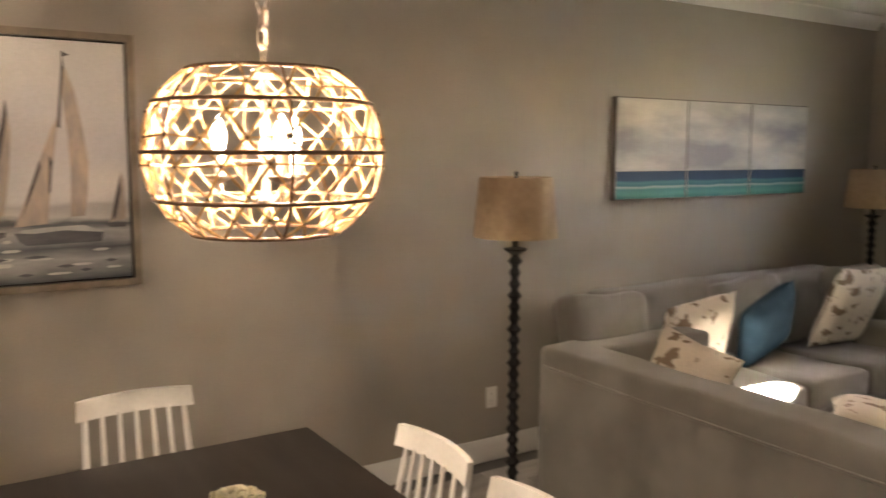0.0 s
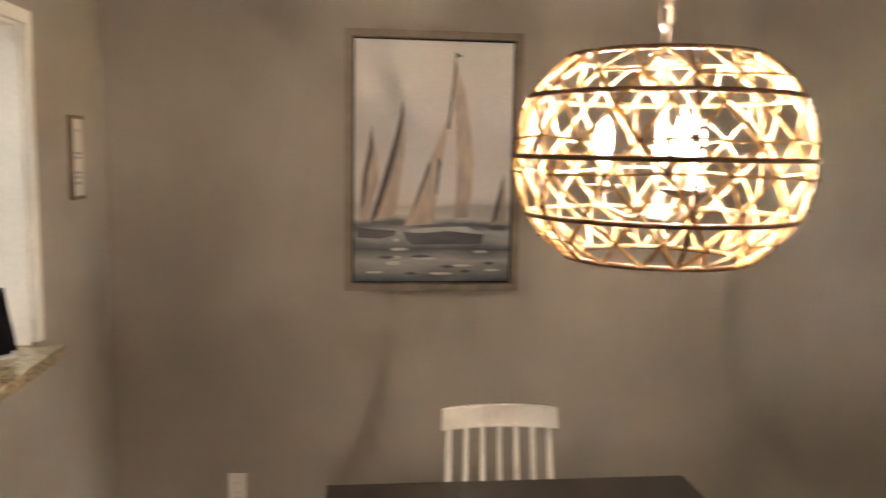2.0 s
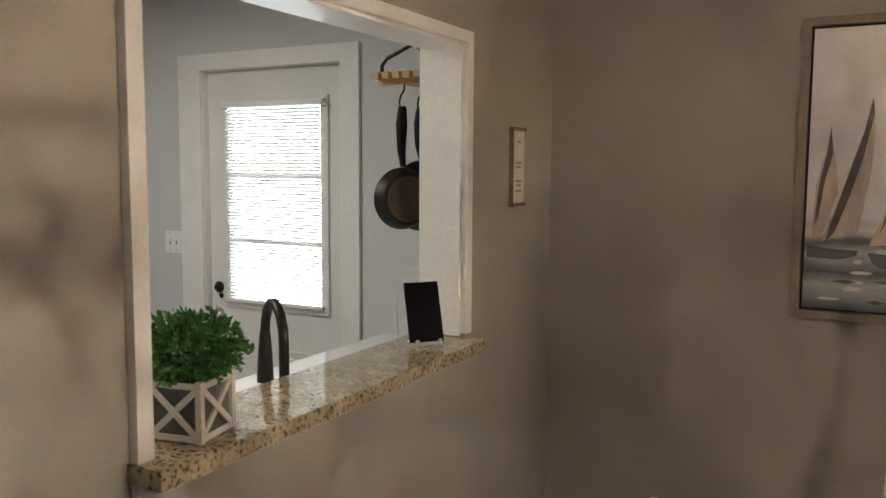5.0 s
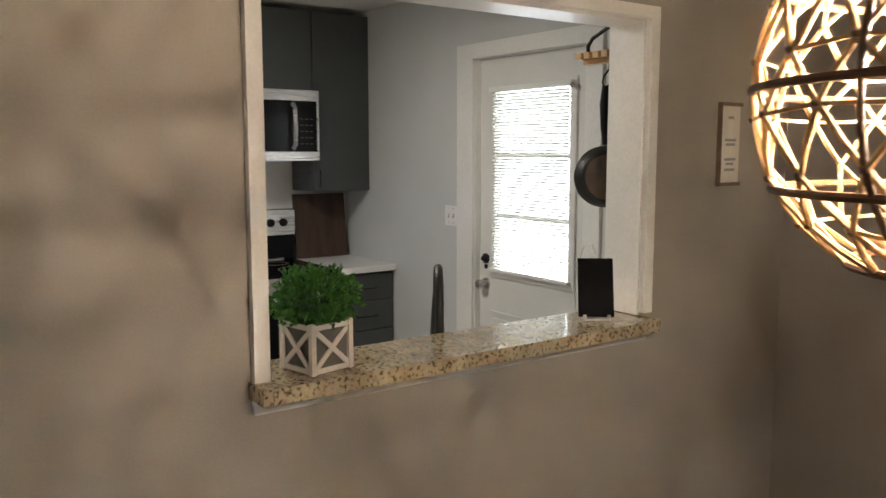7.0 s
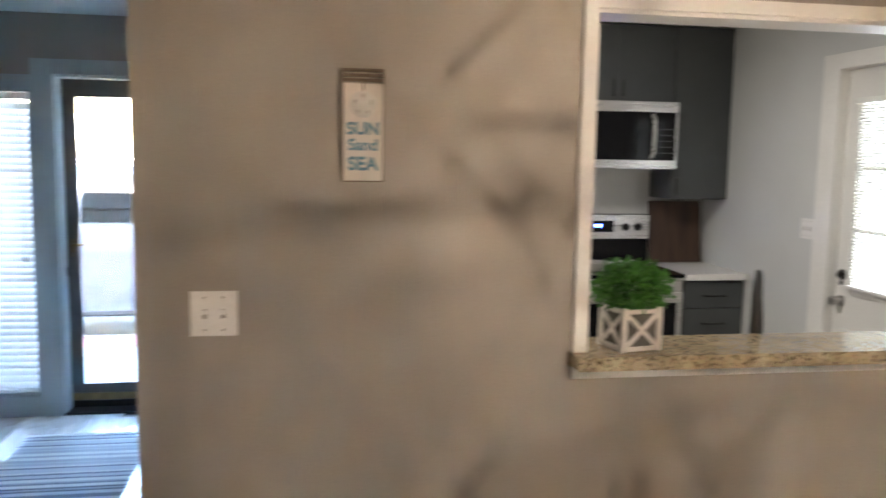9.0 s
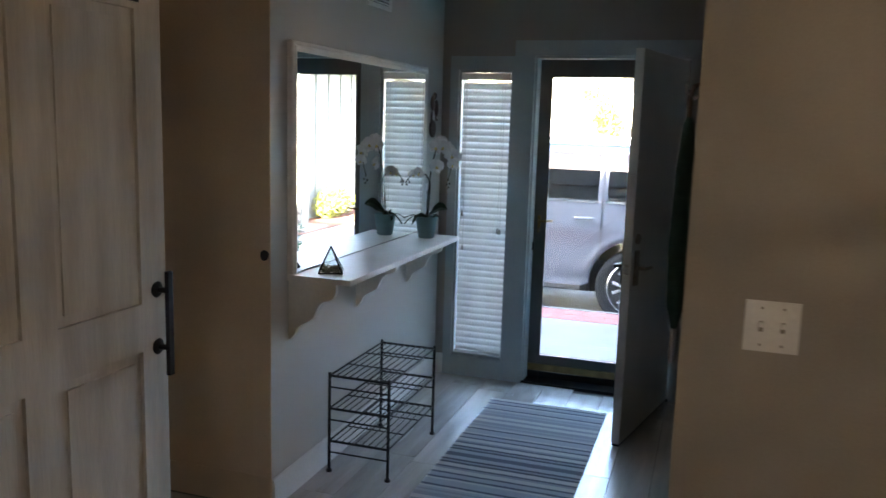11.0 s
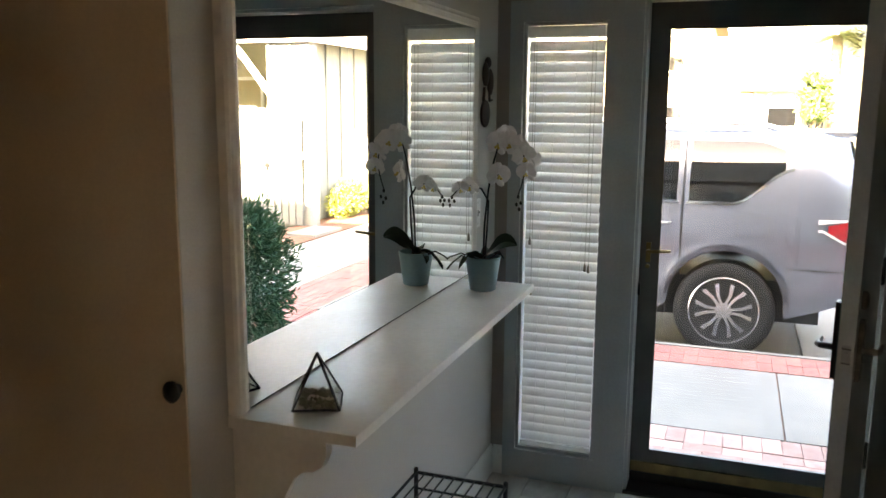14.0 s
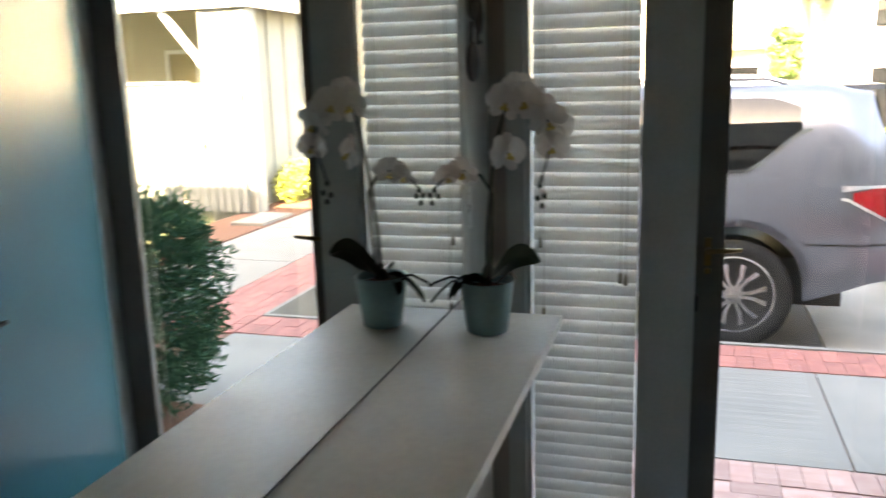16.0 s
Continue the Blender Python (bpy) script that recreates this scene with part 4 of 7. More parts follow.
tube(bm, [(0, 0, 0.69), (0, 0, 0.76), (0, 0.008, 0.79), (0, 0.03, 0.80), (0, 0.04, 0.78)], 0.008, 8)
part("crook", bm, WALNUT, umb)
hook = thing("wall_hook", "small chrome coat hook on the hall wall", "hook", pose(-0.66, 0.45, 1.77))
bm = boxes((-0.012, 0.012, -0.005, 0.0, -0.03, 0.03), bevel=0.002)
tube(bm, [(0, -0.004, 0.0), (0, -0.03, -0.015), (0, -0.05, 0.0), (0, -0.055, 0.025)], 0.005, 8)
part("prong", bm, CHROME, hook)
structure("trim_hall_casing", boxes((-1.86, -1.79, 0.43, 0.45, 0.0, 2.10), bevel=0.004), HALL_WALL, "painted vertical trim on the hall wall", "casing")

# ---------------------------------------------------------------- pendant over the table
pendant = thing("pendant_lamp", "lit woven cord globe pendant with three candle bulbs", "pendant lamp", pose(*LAMP_AT))


def globe_r(z):
    """Radius of the flattened globe at height z from its middle."""
    return 0.243 * max(0.0, 1 - abs(z / 0.205) ** 2.3) ** 0.5 if abs(z) < 0.2 else 0.05


def on_globe(a, z, extra=0.0):
    r = globe_r(z) + extra
    return (r * math.cos(a), r * math.sin(a), z)


for z in (0.164, 0.098, 0.0, -0.095, -0.166):
    bm = bmesh.new()
    tube(bm, [on_globe(2 * math.pi * k / 48, z, 0.001) for k in range(48)], 0.0043, 7, closed=True)
    part("hoop", bm, RATTAN, pendant, "brown rattan hoop")
for k in range(6):
    a = 2 * math.pi * (k + 0.35) / 6
    bm = bmesh.new()
    tube(bm, [on_globe(a, -0.166 + 0.33 * i / 16, 0.001) for i in range(17)], 0.0032, 6)
    part("rib", bm, RATTAN, pendant, "brown rattan rib")
COLS, rows_z = 18, [-0.166, -0.128, -0.078, -0.025, 0.027, 0.080, 0.126, 0.164]
rng = random.Random(11)
jit = {(i, k): (rng.uniform(-0.05, 0.05), rng.uniform(-0.006, 0.006) if 0 < k < len(rows_z) - 1 else 0) for i in range(COLS) for k in range(len(rows_z))}


def node(i, k, e=0.0):
    ja, jz = jit[(i % COLS, k)]
    return on_globe(2 * math.pi * (i + 0.5 * (k % 2)) / COLS + ja, rows_z[k] + jz, e)


bm, knots = bmesh.new(), bmesh.new()
for k in range(len(rows_z) - 1):
    for i in range(COLS):
        for d in ((0, 1) if k % 2 else (-1, 0)):
            a, b = node(i, k), node(i + d, k + 1)
            off = Vector((rng.uniform(-1, 1), rng.uniform(-1, 1), rng.uniform(-1, 1))) * 0.0025
            tube(bm, [a, (Vector(a) + Vector(b)) / 2 * 1.01, b], 0.0028, 5)
            tube(bm, [Vector(a) + off, Vector(b) - off], 0.0024, 4)
    if k in (1, 3, 4, 6):
        for i in range(COLS):
            if rng.random() < 0.8:
                tube(bm, [node(i, k), node(i + 1, k)], 0.0024, 4)
for k in range(len(rows_z)):
    for i in range(COLS):
        bmesh.ops.create_icosphere(knots, subdivisions=1, radius=0.0048, matrix=Matrix.Translation(node(i, k, 0.001)))
tagged(part("cord_lattice", bm, CORD, pendant, "tan paper cord lattice"), kind="stuff")
tagged(part("cord_knot", knots, RATTAN, pendant, "brown cord knots"), kind="stuff")
bm = bmesh.new()
lathe(bm, [(0.0, -0.115), (0.012, -0.112), (0.018, -0.10), (0.010, -0.085), (0.008, -0.02), (0.014, 0.0), (0.008, 0.02), (0.007, 0.15), (0.02, 0.158), (0.02, 0.166), (0.006, 0.172), (0.004, 0.19)], 18)
part("centre_stem", bm, PEWTER, pendant)
for k in range(3):
    a = 2 * math.pi * k / 3
    bm = bmesh.new()
    tube(bm, [(0.006 * math.cos(a), 0.006 * math.sin(a), 0.156), (0.142 * math.cos(a), 0.142 * math.sin(a), 0.156)], 0.003, 6)
    part("spoke", bm, PEWTER, pendant)
for b in BULBS:
    d = Vector(b) - Vector(LAMP_AT)
    bm = bmesh.new()
    tube(bm, [(0, 0, -0.09), (d.x * 0.5, d.y * 0.5, -0.102), (d.x * 0.95, d.y * 0.95, -0.085), (d.x, d.y, -0.06)], 0.0045, 7)
    arm = part("arm", bm, PEWTER, pendant)
    bm = bmesh.new()
    lathe(bm, [(0.0, -0.062), (0.012, -0.060), (0.032, -0.050), (0.034, -0.047), (0.012, -0.05), (0.0, -0.05)], 18, (d.x, d.y, 0))
    part("drip_dish", bm, PEWTER, arm)
    bm = bmesh.new()
    lathe(bm, [(0.0105, -0.055), (0.0105, 0.0), (0.0, 0.0)], 14, (d.x, d.y, 0))
    part("candle_sleeve", bm, WHITE_WOOD, arm, "cream candle sleeve")
    bm = bmesh.new()
    tube(bm, [(d.x, d.y, 0.022), (d.x, d.y, 0.031)], 0.0022, 8)
    part("filament", bm, FILAMENT, arm, "glowing filament")
    bm = bmesh.new()
    lathe(bm, [(0.0, 0.001), (0.008, 0.002), (0.0125, 0.014), (0.0145, 0.028), (0.0125, 0.045), (0.007, 0.062), (0.002, 0.074), (0.0, 0.076)], 16, (d.x, d.y, 0))
    bulb = part("bulb", bm, BULB_GLASS, arm, "lit flame-shaped bulb")
    bulb.visible_shadow = False
for k in range(20):
    z = 0.196 + k * 0.0365
    bm = bmesh.new()
    pts = []
    for i in range(12):
        t = 2 * math.pi * i / 12
        u, w = 0.011 * math.cos(t), z + 0.024 * math.sin(t)
        pts.append((u, 0, w) if k % 2 else (0, u, w))
    tube(bm, pts, 0.0026, 5, closed=True)
    part("chain_link", bm, PEWTER, pendant)
bm = bmesh.new()
tube(bm, [(0.004, 0.0, 0.19), (0.012, 0.01, 0.3), (0.03, -0.012, 0.36), (0.006, 0.006, 0.45), (-0.008, 0.004, 0.6), (0.004, 0.0, 0.8), (0.0, 0.0, 0.97)], 0.0028, 6)
part("flex", bm, WHITE_WOOD, pendant, "pale cable wound through the chain")
bm = bmesh.new()
lathe(bm, [(0.0, 0.945), (0.02, 0.945), (0.05, 0.965), (0.062, 0.99), (0.062, 1.0)], 24)
part("ceiling_rose", bm, PEWTER, pendant)

# ---------------------------------------------------------------- pictures and signs
boat = thing("sailboat_painting", "framed painting of pale sailboats on grey water", "painting", pose(0.915, NORTH, 1.163))
BW, BH = 0.665, 0.984
for name, s in (("frame_rail", (-0.014, BW + 0.014, -0.036, -0.001, -0.014, 0.014)), ("frame_rail", (-0.014, BW + 0.014, -0.036, -0.001, BH - 0.014, BH + 0.014)), ("frame_stile", (-0.014, 0.014, -0.036, -0.001, 0.014, BH - 0.014)), ("frame_stile", (BW - 0.014, BW + 0.014, -0.036, -0.001, 0.014, BH - 0.014))):
    part(name, boxes(s, bevel=0.003), material("silver_wood_frame", (0.24, 0.19, 0.14), (0.17, 0.135, 0.10), 0.45, scale=20, stretch=(1, 1, 1)) if name == "frame_rail" and s[4] < 0 else bpy.data.materials["silver_wood_frame"], boat)
part("shadow_gap", boxes((0.014, BW - 0.014, -0.008, -0.001, 0.014, BH - 0.014)), BLACK_PLASTIC, boat)
SKYWATER = banded("painted_sky_and_water", [(0.03, (0.06, 0.07, 0.08)), (0.10, (0.34, 0.34, 0.33)), (0.16, (0.07, 0.075, 0.09)), (0.215, (0.36, 0.36, 0.36)), (0.25, (0.10, 0.105, 0.12)),
                                             (0.275, (0.60, 0.58, 0.55)), (0.32, (0.48, 0.465, 0.46)), (0.345, (0.62, 0.60, 0.59)), (0.6, (0.56, 0.54, 0.55)), (0.96, (0.66, 0.64, 0.62))], wobble=0.05, scale=7, stretch=(0.55, 1, 2.2), bump=0.5)
part("canvas", boxes((0.024, BW - 0.024, -0.03, -0.008, 0.024, BH - 0.024)), SKYWATER, boat)
SAIL = material("painted_cream_sail", (0.56, 0.45, 0.35), (0.34, 0.30, 0.285), 0.8, scale=14, stretch=(1.5, 1, 0.5), bump=0.4)
SAIL_DARK = material("painted_slate_stroke", (0.065, 0.06, 0.07), (0.14, 0.12, 0.12), 0.8, scale=18, bump=0.4)
HULL = material("painted_hull", (0.06, 0.062, 0.072), (0.12, 0.12, 0.13), 0.8, scale=9, stretch=(0.6, 1, 3), bump=0.4)
GLINT = material("painted_glint", (0.55, 0.54, 0.50), (0.40, 0.40, 0.39), 0.8, scale=16, bump=0.4)


def paint(name, pts, mat, lift):
    """A brush shape on the canvas, in fractions of the canvas from its top left corner."""
    w, h = BW - 0.064, BH - 0.064
    bm = bmesh.new()
    prism(bm, [(0.032 + w * u, 0.032 + h * (1 - v)) for u, v in pts], "y", -0.030 - 0.0006 * lift, -0.029)
    part(name, bm, mat, boat)


paint("painted_sail", [(0.63, 0.07), (0.70, 0.20), (0.74, 0.36), (0.765, 0.5), (0.755, 0.62), (0.73, 0.73), (0.64, 0.735), (0.655, 0.55), (0.645, 0.38), (0.62, 0.2)], SAIL, 1)
paint("painted_jib", [(0.60, 0.30), (0.565, 0.45), (0.53, 0.60), (0.505, 0.76), (0.31, 0.77), (0.40, 0.62), (0.48, 0.48), (0.55, 0.36)], SAIL, 1)
paint("painted_mast", [(0.632, 0.05), (0.645, 0.10), (0.62, 0.22), (0.605, 0.36), (0.585, 0.35), (0.60, 0.25), (0.62, 0.14)], SAIL_DARK, 2)
paint("painted_pennant", [(0.632, 0.035), (0.68, 0.05), (0.655, 0.055), (0.632, 0.062)], SAIL_DARK, 2)
paint("painted_stroke", [(0.53, 0.47), (0.55, 0.50), (0.53, 0.62), (0.515, 0.64), (0.52, 0.56)], SAIL_DARK, 2)
paint("painted_stroke", [(0.47, 0.49), (0.48, 0.52), (0.40, 0.66), (0.36, 0.73), (0.38, 0.67)], SAIL_DARK, 2)
paint("painted_hull", [(0.305, 0.795), (0.42, 0.80), (0.60, 0.79), (0.84, 0.805), (0.825, 0.845), (0.37, 0.85), (0.33, 0.83)], HULL, 2)
paint("painted_deck", [(0.33, 0.785), (0.5, 0.775), (0.72, 0.77), (0.84, 0.80), (0.6, 0.80), (0.36, 0.80)], GLINT, 1)
paint("painted_sail", [(0.30, 0.26), (0.315, 0.38), (0.30, 0.52), (0.255, 0.72), (0.07, 0.76), (0.13, 0.66), (0.21, 0.48), (0.27, 0.34)], SAIL, 1)
paint("painted_stroke", [(0.295, 0.24), (0.305, 0.30), (0.26, 0.46), (0.20, 0.60), (0.14, 0.72), (0.09, 0.765), (0.12, 0.68), (0.19, 0.52), (0.26, 0.36)], SAIL_DARK, 2)
paint("painted_sail", [(0.095, 0.36), (0.13, 0.48), (0.145, 0.58), (0.07, 0.74), (0.02, 0.75), (0.03, 0.56), (0.07, 0.44)], SAIL, 1)
paint("painted_stroke", [(0.095, 0.34), (0.11, 0.44), (0.075, 0.54), (0.05, 0.68), (0.03, 0.70), (0.045, 0.56), (0.08, 0.43)], SAIL_DARK, 2)
paint("painted_hull", [(0.0, 0.775), (0.10, 0.785), (0.26, 0.79), (0.25, 0.81), (0.16, 0.825), (0.0, 0.82)], HULL, 2)
paint("painted_sail", [(0.965, 0.54), (0.985, 0.58), (0.985, 0.75), (0.88, 0.765), (0.92, 0.66)], SAIL, 1)
paint("painted_stroke", [(0.955, 0.56), (0.965, 0.62), (0.92, 0.74), (0.895, 0.76), (0.92, 0.66)], SAIL_DARK, 2)
paint("painted_hull", [(0.85, 0.765), (0.985, 0.765), (0.985, 0.785), (0.88, 0.785)], HULL, 2)
for u, v, w, h in ((0.28, 0.87, 0.12, 0.012), (0.24, 0.93, 0.10, 0.016), (0.26, 0.905, 0.07, 0.012), (0.26, 0.83, 0.05, 0.014), (0.82, 0.88, 0.10, 0.012), (0.70, 0.94, 0.14, 0.010), (0.45, 0.91, 0.16, 0.008), (0.56, 0.975, 0.16, 0.010), (0.12, 0.97, 0.12, 0.010), (0.9, 0.96, 0.1, 0.010)):
    paint("painted_glint", [(u - w / 2, v), (u - w / 4, v - h / 2), (u + w / 3, v - h / 2), (u + w / 2, v), (u + w / 4, v + h / 2), (u - w / 3, v + h / 2)], GLINT, 1)
for u, v, w in ((0.2, 0.905, 0.14), (0.42, 0.90, 0.16), (0.88, 0.93, 0.08), (0.36, 0.975, 0.1), (0.72, 0.965, 0.08), (0.6, 0.945, 0.12)):
    paint("painted_ripple", [(u - w / 2, v), (u, v - 0.008), (u + w / 2, v), (u, v + 0.008)], HULL, 2)

SEA = banded("painted_seascape", [(0.0, (0.03, 0.15, 0.14)), (0.03, (0.07, 0.25, 0.22)), (0.055, (0.05, 0.20, 0.20)), (0.07, (0.26, 0.36, 0.34)), (0.078, (0.03, 0.13, 0.17)), (0.095, (0.05, 0.17, 0.20)), (0.11, (0.015, 0.05, 0.11)),
                                  (0.165, (0.012, 0.038, 0.085)), (0.20, (0.012, 0.04, 0.09))], wobble=0.014, scale=6.0, stretch=(0.7, 1, 2.2), bump=0.4)
EDGE = material("dark_taupe_canvas_edge", (0.13, 0.11, 0.095), None, 0.8)
CLOUDS = material("painted_cloudy_sky", (0.56, 0.525, 0.47), (0.27, 0.26, 0.27), 0.8, scale=3.4, bump=0.4, stretch=(0.6, 1, 1.7), vary=0.04, detail=6.0)
for x0, x1 in ((4.28, 4.88), (4.895, 5.495), (5.51, 6.11)):
    cv = tagged(part("canvas_print", boxes((0, x1 - x0, -0.035, -0.001, 0, 0.595), bevel=0.003), CLOUDS), "unframed seascape canvas of clouds over teal water", "painting", "triptych on the north wall")
    cv.location = (x0, NORTH, 1.423)
    part("painted_sea", boxes((0.001, x1 - x0 - 0.001, -0.0365, -0.034, 0.001, 0.165)), SEA, cv, "painted teal and navy sea")
    part("stretcher_edge", boxes((-0.006, x1 - x0 + 0.006, -0.030, -0.002, -0.006, 0.601)), EDGE, cv, "dark canvas edge")


def lettering(text, size, at, parent, mat, bold=0.0):
    cu = bpy.data.curves.new("letters", "FONT")
    cu.body, cu.size, cu.extrude, cu.offset, cu.align_x = text, size, 0.001, bold, "CENTER"
    tmp = new("letters", cu)
    bpy.context.view_layer.update()
    me = bpy.data.meshes.new_from_object(tmp.evaluated_get(bpy.context.evaluated_depsgraph_get()))
    bpy.data.objects.remove(tmp)
    me.materials.clear()
    me.materials.append(mat)
    ob = new("lettering", me)
    ob.parent = parent
    ob.matrix_basis = pose(*at, 90, 0, 0)
    return ob


BOARD = material("whitewashed_sign_board", (0.66, 0.62, 0.56), (0.52, 0.48, 0.43), 0.7, scale=12, stretch=(1, 1, 0.3), bump=0.3)
SIGN_EDGE = material("brown_sign_edge", (0.17, 0.12, 0.08), (0.11, 0.08, 0.055), 0.7, scale=20)
SEA_BLUE = material("sea_blue_lettering", (0.06, 0.14, 0.22), (0.10, 0.24, 0.30), 0.6, scale=40)
sign = thing("beach_sign", "narrow white beach sign with blue lettering and sand dollar", "sign", pose(0.0, 1.018, 1.578, 0, 0, 90))
part("board", boxes((-0.050, 0.050, -0.016, -0.001, 0.0, 0.245), bevel=0.002), BOARD, sign)
part("edge", boxes((-0.0535, -0.0495, -0.018, -0.001, -0.002, 0.282), (0.0495, 0.0525, -0.018, -0.001, -0.002, 0.282), (-0.0495, 0.0495, -0.018, -0.001, -0.003, 0.0005)), SIGN_EDGE, sign)
for z in (0.25, 0.262, 0.275):
    part("slat", boxes((-0.0505, 0.0505, -0.02, -0.001, z, z + 0.007), bevel=0.001), SIGN_EDGE, sign)
bm = bmesh.new()
lathe(bm, [(0.0, -0.022), (0.026, -0.021), (0.034, -0.018), (0.034, -0.016)], 24, (0, 0, 0.193), "y")
dollar = part("sand_dollar", bm, material("chalky_shell", (0.60, 0.59, 0.55), (0.5, 0.5, 0.47), 0.8, scale=30), sign)
for k in range(5):
    a = 2 * math.pi * k / 5 + 0.3
    part("slit", boxes((0.022 * math.cos(a) - 0.0015, 0.022 * math.cos(a) + 0.0015, -0.0225, -0.0205, 0.193 + 0.022 * math.sin(a) - 0.004, 0.193 + 0.022 * math.sin(a) + 0.004)), SIGN_EDGE, dollar)
bm = bmesh.new()
tube(bm, [(0.0, -0.02, 0.228), (0.0, -0.02, 0.25)], 0.002, 6)
part("twine", bm, SIGN_EDGE, sign)
lettering("SUN", 0.043, (0, -0.0165, 0.118), sign, SEA_BLUE, 0.0016)
lettering("Sand", 0.040, (0, -0.0165, 0.078), sign, SEA_BLUE, 0.0012)
lettering("SEA", 0.047, (0, -0.0165, 0.028), sign, SEA_BLUE, 0.0016)

sign2 = thing("framed_sign", "small whitewashed hanging sign with brown rails", "sign", pose(0.0, 3.315, 1.52, 0, 0, 90))
part("board", boxes((-0.05, 0.05, -0.014, -0.001, 0.012, 0.268), bevel=0.002), BOARD, sign2)
for z in (0.0, 0.268):
    part("rail", boxes((-0.056, 0.056, -0.02, -0.001, z, z + 0.012), bevel=0.002), SIGN_EDGE, sign2)
part("edge", boxes((-0.056, -0.051, -0.018, -0.001, 0.012, 0.268)), SIGN_EDGE, sign2)
GREY_INK = material("grey_printed_ink", (0.25, 0.27, 0.28), None, 0.7)
for z, w in ((0.225, 0.03), (0.15, 0.06), (0.135, 0.05), (0.085, 0.062), (0.07, 0.04), (0.05, 0.055)):
    part("printed_line", boxes((-w / 2, w / 2, -0.0150, -0.0138, z, z + 0.009)), GREY_INK, sign2)

# ---------------------------------------------------------------- dining table and chairs
table = thing("dining_table", "dark espresso wooden dining table with white legs", "table", pose(1.388, 1.92, 0))
part("tabletop", boxes((-0.527, 0.527, -0.77, 0.768, 0.722, 0.752), bevel=0.004), ESPRESSO, table)
part("apron", boxes((-0.46, 0.46, -0.69, -0.67, 0.62, 0.722), (-0.46, 0.46, 0.67, 0.69, 0.62, 0.722), (-0.46, -0.44, -0.67, 0.67, 0.62, 0.722), (0.44, 0.46, -0.67, 0.67, 0.62, 0.722)), WHITE_WOOD, table)
for x in (-0.44, 0.44):
    for y in (-0.67, 0.67):
        bm = bmesh.new()
        lathe(bm, [(0.022, 0.0), (0.026, 0.02), (0.024, 0.1), (0.034, 0.38), (0.038, 0.48), (0.028, 0.50), (0.038, 0.52), (0.038, 0.62), (0.036, 0.722)], 16, (x, y, 0))
        part("leg", bm, WHITE_WOOD, table)


def spindle_chair(m):
    ch = thing("dining_chair", "white painted spindle-back wooden dining chair", "chair", m, "chairs round the dining table")
    bm = boxes((-0.21, 0.21, -0.21, 0.20, 0.435, 0.462), bevel=0.012, segs=3)
    part("seat", bm, WHITE_WOOD, ch)
    for x, y, tx, ty in ((-0.17, -0.17, -0.21, -0.21), (0.17, -0.17, 0.21, -0.21), (-0.17, 0.16, -0.21, 0.22), (0.17, 0.16, 0.21, 0.22)):
        bm = bmesh.new()
        tube(bm, [(x, y, 0.436), ((x + tx) / 2, (y + ty) / 2, 0.22), (tx, ty, 0.0)], [0.016, 0.019, 0.013], 10)
        part("leg", bm, WHITE_WOOD, ch)
    for x in (-0.19, 0.19):
        bm = bmesh.new()
        tube(bm, [(x, -0.19, 0.2), (x, 0.19, 0.2)], 0.009, 8)
        part("stretcher", bm, WHITE_WOOD, ch)
    for i in range(7):
        u = (i - 3) / 3
        bm = bmesh.new()
        tube(bm, [(u * 0.17, -0.185, 0.458), (u * 0.165, -0.22, 0.65), (u * 0.158, -0.262 + 0.012 * (1 - u * u), 0.85)], [0.008, 0.0095, 0.007] if abs(u) < 1 else [0.011, 0.012, 0.009], 8)
        part("spindle", bm, WHITE_WOOD, ch)
    bm = bmesh.new()
    rows = []
    for i in range(13):
        u = (i - 6) / 6
        y = -0.262 - 0.03 * (1 - u * u) + 0.015
        z0, z1 = 0.840, 0.902 + 0.004 * (1 - u * u)
        rows.append([bm.verts.new(p) for p in ((u * 0.185, y - 0.004, z0), (u * 0.185, y + 0.016, z0), (u * 0.182, y + 0.004, z1), (u * 0.182, y - 0.014, z1))])
    for a, b in zip(rows, rows[1:]):
        for k in range(4):
            bm.faces.new((a[k], a[(k + 1) % 4], b[(k + 1) % 4], b[k]))
    bm.faces.new(rows[0][::-1]), bm.faces.new(rows[-1])
    soften(bm, 0.004)
    part("top_rail", bm, WHITE_WOOD, ch)
    return ch


chair = spindle_chair(pose(1.395, 2.64, 0, 0, 0, 180))
for x, y, a in ((1.74, 1.985, 90), (1.74, 1.52, 90), (1.03, 1.985, -90), (1.03, 1.52, -90)):
    copy_thing(chair, pose(x, y, 0, 0, 0, a))

